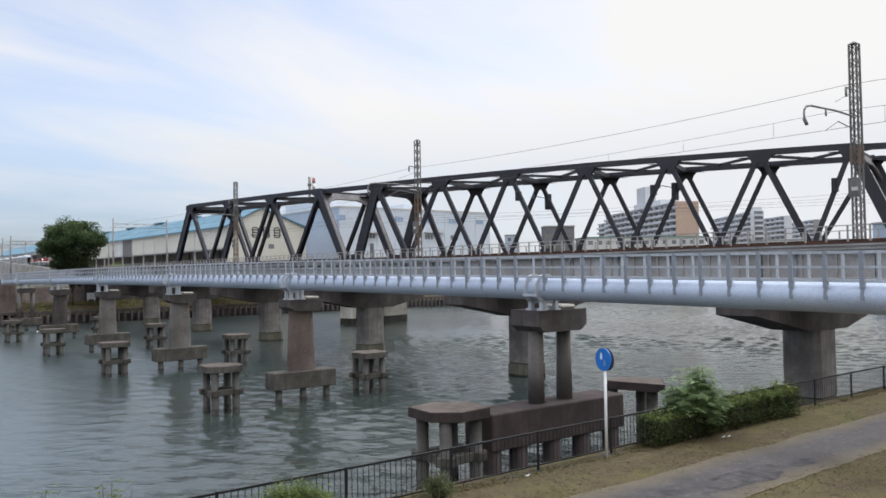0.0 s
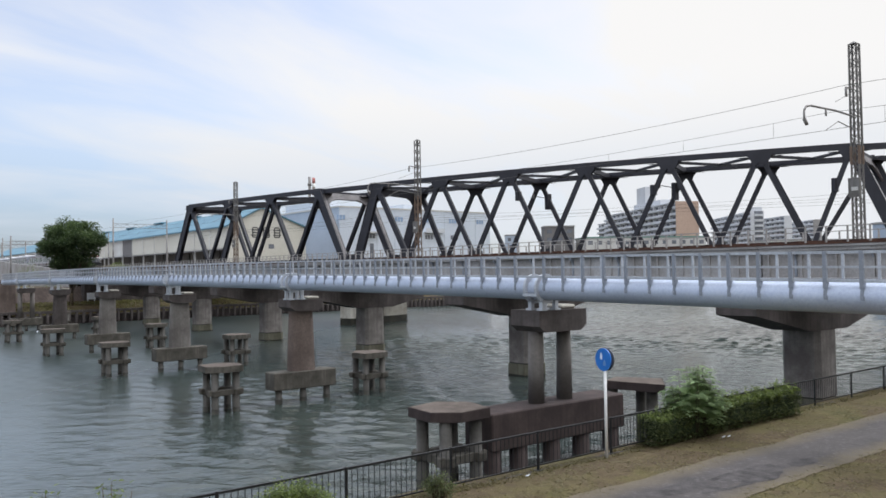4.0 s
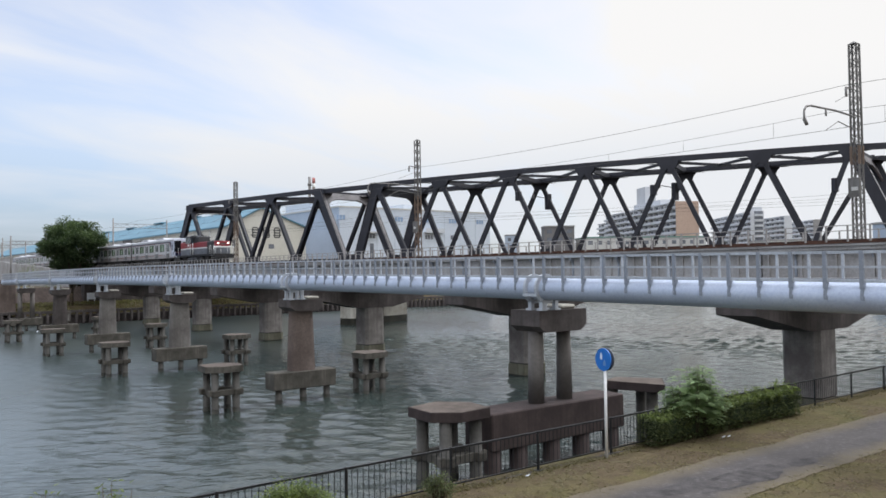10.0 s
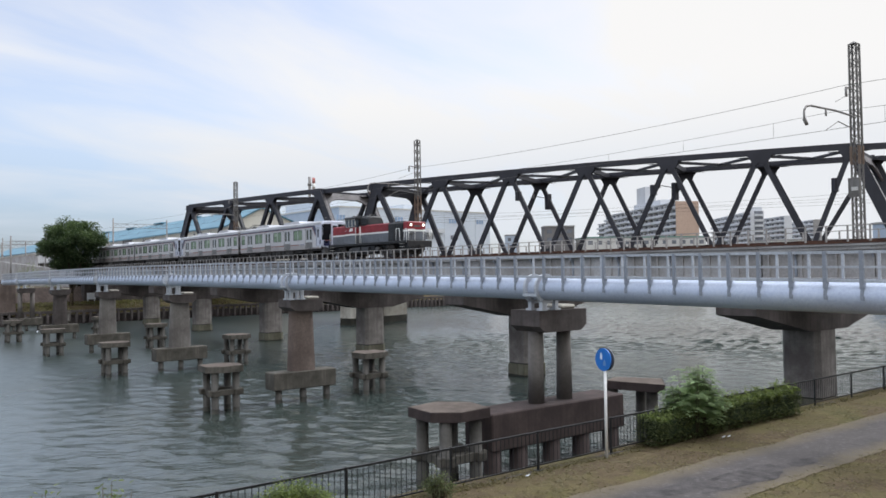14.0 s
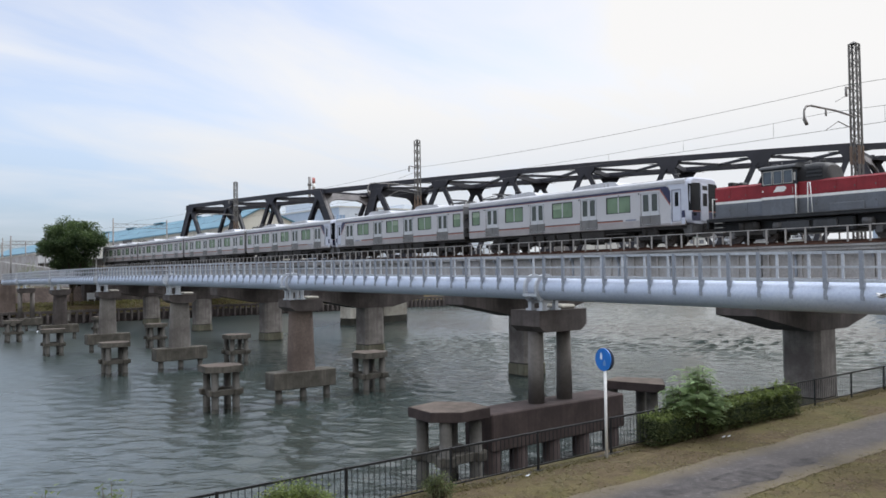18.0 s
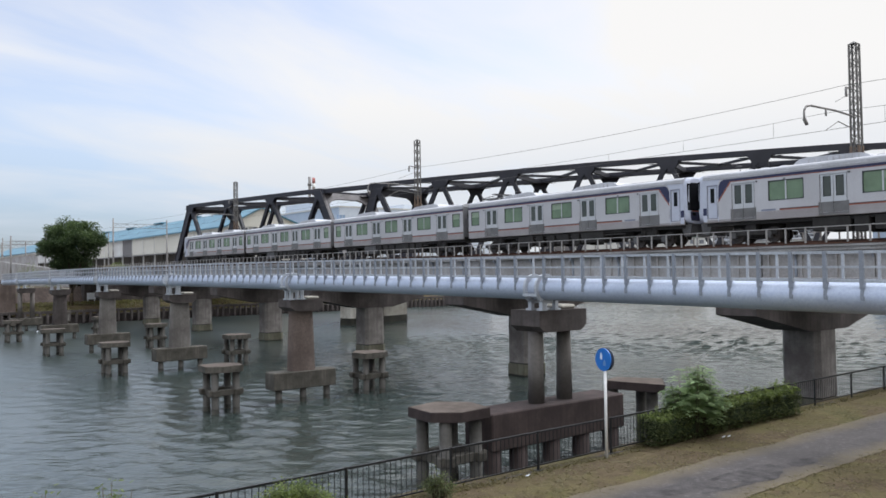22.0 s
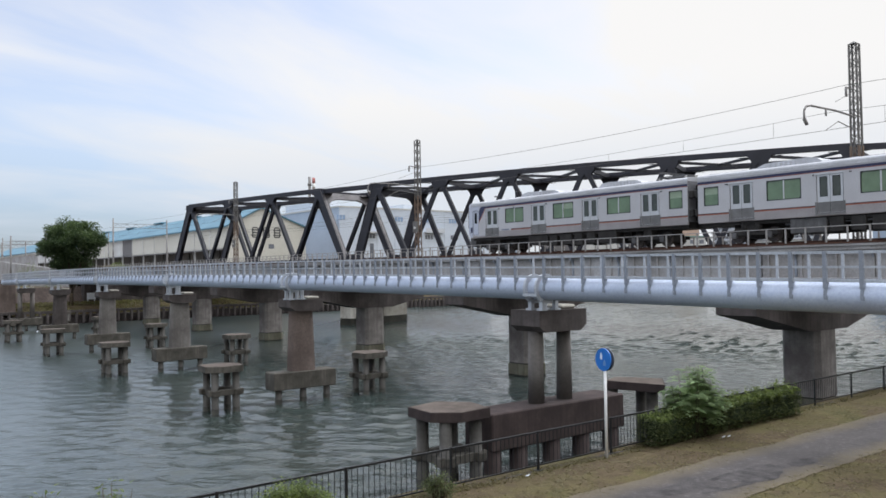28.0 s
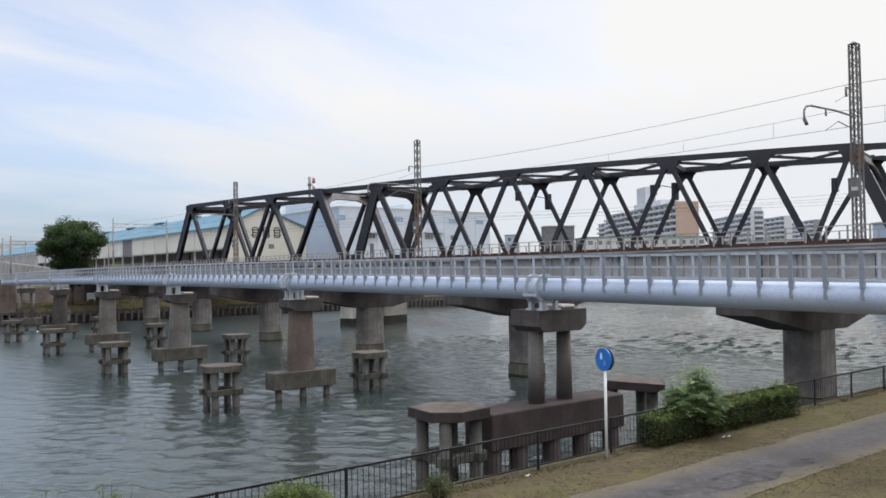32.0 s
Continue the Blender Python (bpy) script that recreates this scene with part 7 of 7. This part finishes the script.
apartment((-261.5, 480.0), (-310.0, 513.0), 4.5, 40.0, 12, APTWHITE, "white balcony apartment block with a plain white end", -1)
apartment((-259.8, 513.5), (-310.0, 551.0), 5.0, 38.5, 12, APTGREY, "white balcony apartment block with a grey end wall", -1)
apartment((-300.0, 372.0), (-345.0, 398.0), 18.0, 37.0, 11, APTWHITE, "white balcony apartment block behind another block", -1)


def block(name, label, cat, x, y, turn, w, d, z1, mat, roof_mat=None, rows=2):
    b = thing(name, label, cat, at=pose(x, y, 0, 0, 0, turn))
    part("wall", MB().box(-w / 2, w / 2, -d / 2, d / 2, 3.0, z1), mat, b)
    part("roof", MB().box(-w / 2 - 0.2, w / 2 + 0.2, -d / 2 - 0.2, d / 2 + 0.2, z1, z1 + 0.5), roof_mat or APTGREY, b)
    n = max(2, int(w / 3.5))
    for r in range(rows):
        for i in range(n):
            x0 = lerp(-w / 2, w / 2, (i + 0.25) / n)
            part("window", MB().box(x0, x0 + w / n * 0.5, -d / 2 - 0.04, -d / 2 - 0.005, z1 - 2.4 - 3 * r, z1 - 1.0 - 3 * r), RECESS, b)
    return b


block("office_block", "brown-grey flat-roofed office block", "office block", -209.5, 219.0, 52, 11.2, 9, 24.2, BROWNBLD)
block("office_block", "small blue-grey flat-roofed office block", "office block", -257.0, 239.5, 52, 5.5, 8, 23.4, MIDBLUE)
block("workshop", "low workshop with a green sheet roof", "workshop", -190.0, 243.0, 58, 46, 14, 19.6, PALEGREY, GREENROOF, 1)
block("office_block", "low blue-grey office block with a flat roof", "office block", -87.0, 213.0, 60, 6.5, 8, 18.6, MIDBLUE)
block("workshop", "low pale workshop with a grey roof", "workshop", -140.0, 300.0, 62, 70, 14, 17.5, PALEGREY, APTGREY, 1)
block("workshop", "low pale workshop with a grey roof", "workshop", -60.0, 330.0, 70, 60, 14, 15.5, APTWHITE, APTGREY, 1)


def build_chimneys():
    c = thing("chimney", "red and white banded chimney far behind the factory", "chimney", at=(-371.9, 204.1, 4))
    for i in range(18):
        part("band", MB().cyl((0, 0, i * 3.05), (0, 0, (i + 1) * 3.05 - 0.02), 1.25 - 0.025 * i, 1.225 - 0.025 * i, 14), CHIMRED if i % 2 else WHITEP, c)
    m = thing("radio_mast", "grey lattice mast standing beside a chimney", "mast", at=(-372.6, 202.0, 4))
    part("shaft", MB().cyl((0, 0, 0), (0, 0, 55.2), 0.9, 0.75, 8), STEEL_GREY, m)
    mb = MB()
    for i in range(10):
        mb.cyl((0, 0, 10 + i * 4.5), (0, 0, 11.4 + i * 4.5), 1.05, n=8)
    part("platform", mb, STEEL_GREY, m)


build_chimneys()


def build_gantries():
    for x, y0, y1, h in ((-190, 52.2, 64.5, 21.4), (-245, 49.0, 66.0, 21.0), (-300, 46.9, 66.0, 21.5), (-222, 36.5, 47.0, 18.5), (-262, 36.8, 47.0, 18.9), (-290, 37.0, 47.5, 19.8), (-335, 40.0, 52.0, 21.2)):
        g = thing("line_gantry", "grey steel portal gantry over the railway tracks", "line gantry", "line gantries")
        for y in (y0, y1):
            part("mast", MB().cyl((x, y, 5), (x, y, h), 0.22, 0.16, 8), STEEL_GREY, g)
        mb = MB()
        for z in (h - 1.2, h - 2.1):
            mb.beam((x, y0, z), (x, y1, z), 0.09, 0.09)
        n = 12
        for i in range(n):
            za, zb = (h - 1.2, h - 2.1) if i % 2 else (h - 2.1, h - 1.2)
            mb.beam((x, lerp(y0, y1, i / n), za), (x, lerp(y0, y1, (i + 1) / n), zb), 0.06, 0.06)
        part("beam", mb, STEEL_GREY, g)


build_gantries()


def build_approach():
    """The far approach viaduct of both lines, and its parapet wall."""
    v = thing("approach_viaduct", "grey concrete approach embankment wall with track bed on top", "viaduct", kind="structure")
    part("retaining_wall", MB().prism([(-520, 3.0), (-162.6, 3.0), (-162.6, 9.4), (-179.5, 9.9), (-250, 12.7), (-520, 13.4)], 37.6, 38.1, "y"), CONC_GREY, v)
    for i in range(24):
        a = -232 - 12 * i
        part("noise_barrier", MB().box(a - 11.9, a, 44.4, 44.6, 9.1, 14.05), CONC_GREY, v)
        part("barrier_coping", MB().box(a - 11.95, a + 0.03, 44.3, 44.7, 14.05, 14.4), CONC_PALE, v)
    part("track_bed", MB().box(-520, -157.6, 38.1, 75.0, 8.4, 9.1), CONC_GREY, v)
    part("back_wall", MB().box(-520, -157.6, 75.0, 75.4, 3.0, 10.2), CONC_GREY, v)
    part("abutment", MB().cbox(-160, -157.5, 38.1, 75.0, 1.0, 8.7, 0.05), CONC_OLD, v)
    for dy in (-0.5335, 0.5335):
        part("rail", MB().box(-520, -157.5, TRACK_Y + dy - 0.035, TRACK_Y + dy + 0.035, 9.2, 9.43), RUST, v)
    sl = MB().cbox(-0.12, 0.12, -1.2, 1.2, 9.05, 9.26, 0.02).mesh("sleeper", SLEEPER)
    for i in range(90):
        part("sleeper", sl, SLEEPER, v, at=(-158 - 1.1 * i, TRACK_Y, 0))
    a = thing("pipe_abutment", "concrete abutment block at the end of the pipe bridge", "abutment", kind="structure")
    part("block", MB().cbox(-152, -147.5, 22.0, 25.0, 2.0, 6.9, 0.06), CONC_RUST, a)
    part("block", MB().cbox(28.0, 33.0, 21.4, 25.2, 2.5, 8.3, 0.06), CONC, a)
    part("block", MB().cbox(-175, -151.5, 21.9, 24.9, 3.0, 7.7, 0.06), CONC, a)


build_approach()


def build_tree():
    t = thing("tree", "round dark green broadleaf tree on the far bank", "tree", at=(-152.8, 34.8, 2.1))
    rnd = random.Random(77)
    tr = MB()
    tr.cyl((0, 0, -1.0), (0.1, 0, 4.4), 0.42, 0.30, 10)
    limbs = []
    for i in range(9):
        a = i * 0.7 + rnd.uniform(-0.2, 0.2)
        tip = (5.0 * math.cos(a), 2.6 * math.sin(a), rnd.uniform(6.5, 12.0))
        tr.cyl((0.1, 0, 3.0 + 0.1 * i), tip, 0.17, 0.05, 6)
        limbs.append(tip)
    part("trunk", tr, STEM, t)
    cr = MB()
    spots = []
    for k in range(110):
        v = Vector((rnd.gauss(0, 1), rnd.gauss(0, 1), rnd.gauss(0, 0.9))).normalized()
        r = rnd.uniform(0.45, 0.95)
        c = (v.x * 9.2 * r, v.y * 5.1 * r, 11.9 + v.z * 5.2 * r)
        q = rnd.uniform(1.1, 1.9)
        spots += blob_spots(300, c, (q, q, q * 0.8), 100 + k, 0.3, 0.4)
    part("crown", leaf_cloud(cr, spots, 0.5, 5, 0.8).mesh("crown", LEAF_TREE, False), LEAF_TREE, t)


build_tree()


def build_far_bank_plants():
    rnd = random.Random(3)
    for x, y, r, h in ((-158, 19, 1.6, 2.0), (-160, 26, 1.8, 2.6), (-162, 33.5, 2.0, 4.2), (-163, 48, 2.2, 4.0), (-162, 55, 2.2, 3.5), (-160, 12, 2.4, 5.5), (-172, 17, 2.5, 4.5), (-166, 30.5, 2.2, 4.6), (-170, 43, 1.5, 3.0)):
        b = thing("bush", "rough yellow-green bush on the far river bank", "bush", "bushes on the far bank", at=(x, y, ground_height(x, y)))
        part("stem", MB().cyl((0, 0, -0.3), (0, 0, h * 0.5), 0.08, 0.04, 6), STEM, b)
        part("foliage", leaf_cloud(MB(), blob_spots(500, (0, 0, h * 0.5), (r, r, h * 0.55), int(x * 7 + y), 0.3, 0.5), 0.3, 9, 0.8).mesh("foliage", LEAF_YELLOW, False), LEAF_YELLOW, b)
    # rank grass on the slope over the far revetment
    spots = []
    while len(spots) < 15000:
        y, d = rnd.uniform(-6, 112), rnd.random() ** 1.4 * 8.5
        x = FAR_X - 0.4 - d
        if noise.noise((x * 0.2, y * 0.12, 4)) > -0.18:
            spots.append((x, y, ground_height(x, y) + rnd.uniform(0.05, 0.55)))
    tagged(part("riverbank_grass", leaf_cloud(MB(), spots, 0.42, 61, 1.2).mesh("riverbank_grass", LEAF_GRASS, False), LEAF_GRASS), "rank yellow-green grass on the far river bank", "grass", kind="stuff")
    for i in range(16):
        x, y = -166 - 5.2 * i + rnd.uniform(-1, 1), rnd.uniform(45.5, 52)
        b = thing("weed_clump", "dry brown and green weeds beside the railway track", "weeds", "weeds beside the track", at=(x, y, 9.08))
        h = rnd.uniform(0.9, 1.9)
        part("stem", MB().cyl((0, 0, -0.03), (0, 0, h * 0.6), 0.05, 0.03, 5), STEM, b)
        m = LEAF_DRY if i % 3 else LEAF_YELLOW
        part("foliage", leaf_cloud(MB(), [q for q in blob_spots(420, (0, 0, h * 0.45), (2.6, 1.6, h * 0.6), 300 + i, 0.2, 0.5) if q[2] > 0.02], 0.3, 70 + i, 1.0).mesh("foliage", m, False), m, b)
    s = thing("notice_board", "small white notice board on two posts by the water", "notice board", at=(-155.5, 38.8, 0))
    part("panel", MB().cbox(0, 0.06, -0.75, 0.75, 3.9, 5.1, 0.01), SIGNWHITE, s)
    for dy in (-0.6, 0.6):
        part("post", MB().box(-0.06, 0.0, dy - 0.06, dy + 0.06, 2.6, 4.2), SIGNWHITE, s)


build_far_bank_plants()


# ---- what moves ----
TRAIN = [(0, -201.3), (3, -169.8), (6, -138.3), (8, -117.2), (10, -96.1), (12, -74.8), (14, -53.2), (15.5, -36.8), (17, -20.5), (18, -10.15), (19, 0.15),
         (20, 10.45), (21, 20.75), (22.4, 35.17), (24.5, 56.75), (28, 93.02), (29, 103.26), (30, 113.48), (32, 133.95)]
# the places of the locomotive and the six cars along the train
LOCO_AT = -9.24
CAR_AT = (-27.05, -47.80, -68.32, -89.02, -109.72, -130.42)
# the bird: time, place, heading
BIRD = [(0, -11.5, 8.0, 3.14, 100), (16.3, -11.5, 8.0, 3.14, 130), (16.5, -13.5, 8.9, 3.2, 110), (16.6, -15.6, 10.2, 3.3, 100), (16.7, -16.0, 10.95, 3.3, 75), (16.8, -16.13, 11.62, 2.75, 70), (16.9, -15.78, 12.52, 3.21, 70),
        (17.0, -15.42, 13.61, 3.96, 75), (17.1, -15.19, 14.84, 4.51, 90), (17.2, -15.36, 16.24, 4.96, 100), (17.3, -14.96, 17.20, 5.27, 80), (17.6, -12.62, 18.60, 5.51, 55), (17.8, -10.97, 20.00, 6.11, 45),
        (17.9, -10.18, 20.80, 6.70, 40), (18.0, -9.17, 21.60, 7.30, 38), (18.3, -6.10, 22.40, 8.45, 35), (19.0, 8.0, 32.0, 13.0, 40), (20.0, 30.0, 52.0, 17.0, 42), (32.0, 300.0, 300.0, 40.0, 45)]


def motions():
    walk(LOCO, [(t, pose(LOCO_AT + s, TRACK_Y, RAIL_Z)) for t, s in TRAIN])
    for i, c in enumerate(CARS):
        walk(c, [(t, pose(CAR_AT[i] + s, TRACK_Y, RAIL_Z, 0, 0, 180 if i in TURNED else 0)) for t, s in TRAIN])
    walk(river, [(0, pose(0, 0, 0)), (32, pose(0, -9.0, 0))])
    walk(bird, [(t, pose(x, y, z, 0, 0, h)) for t, x, y, z, h in BIRD])
    for side, w in BIRD_WINGS:
        rows = [(0, pose(0, 0, 0.03, 8 * side)), (16.3, pose(0, 0, 0.03, 8 * side))]
        rows += [(16.4 + 0.1 * k, pose(0, 0, 0.03, side * ((-28 if k % 2 else 52) if k < 13 else (-14 if k % 2 else 8)))) for k in range(34)]
        rows += [(20.0, pose(0, 0, 0.03, 5 * side)), (32, pose(0, 0, 0.03, 5 * side))]
        walk(w, rows)


motions()
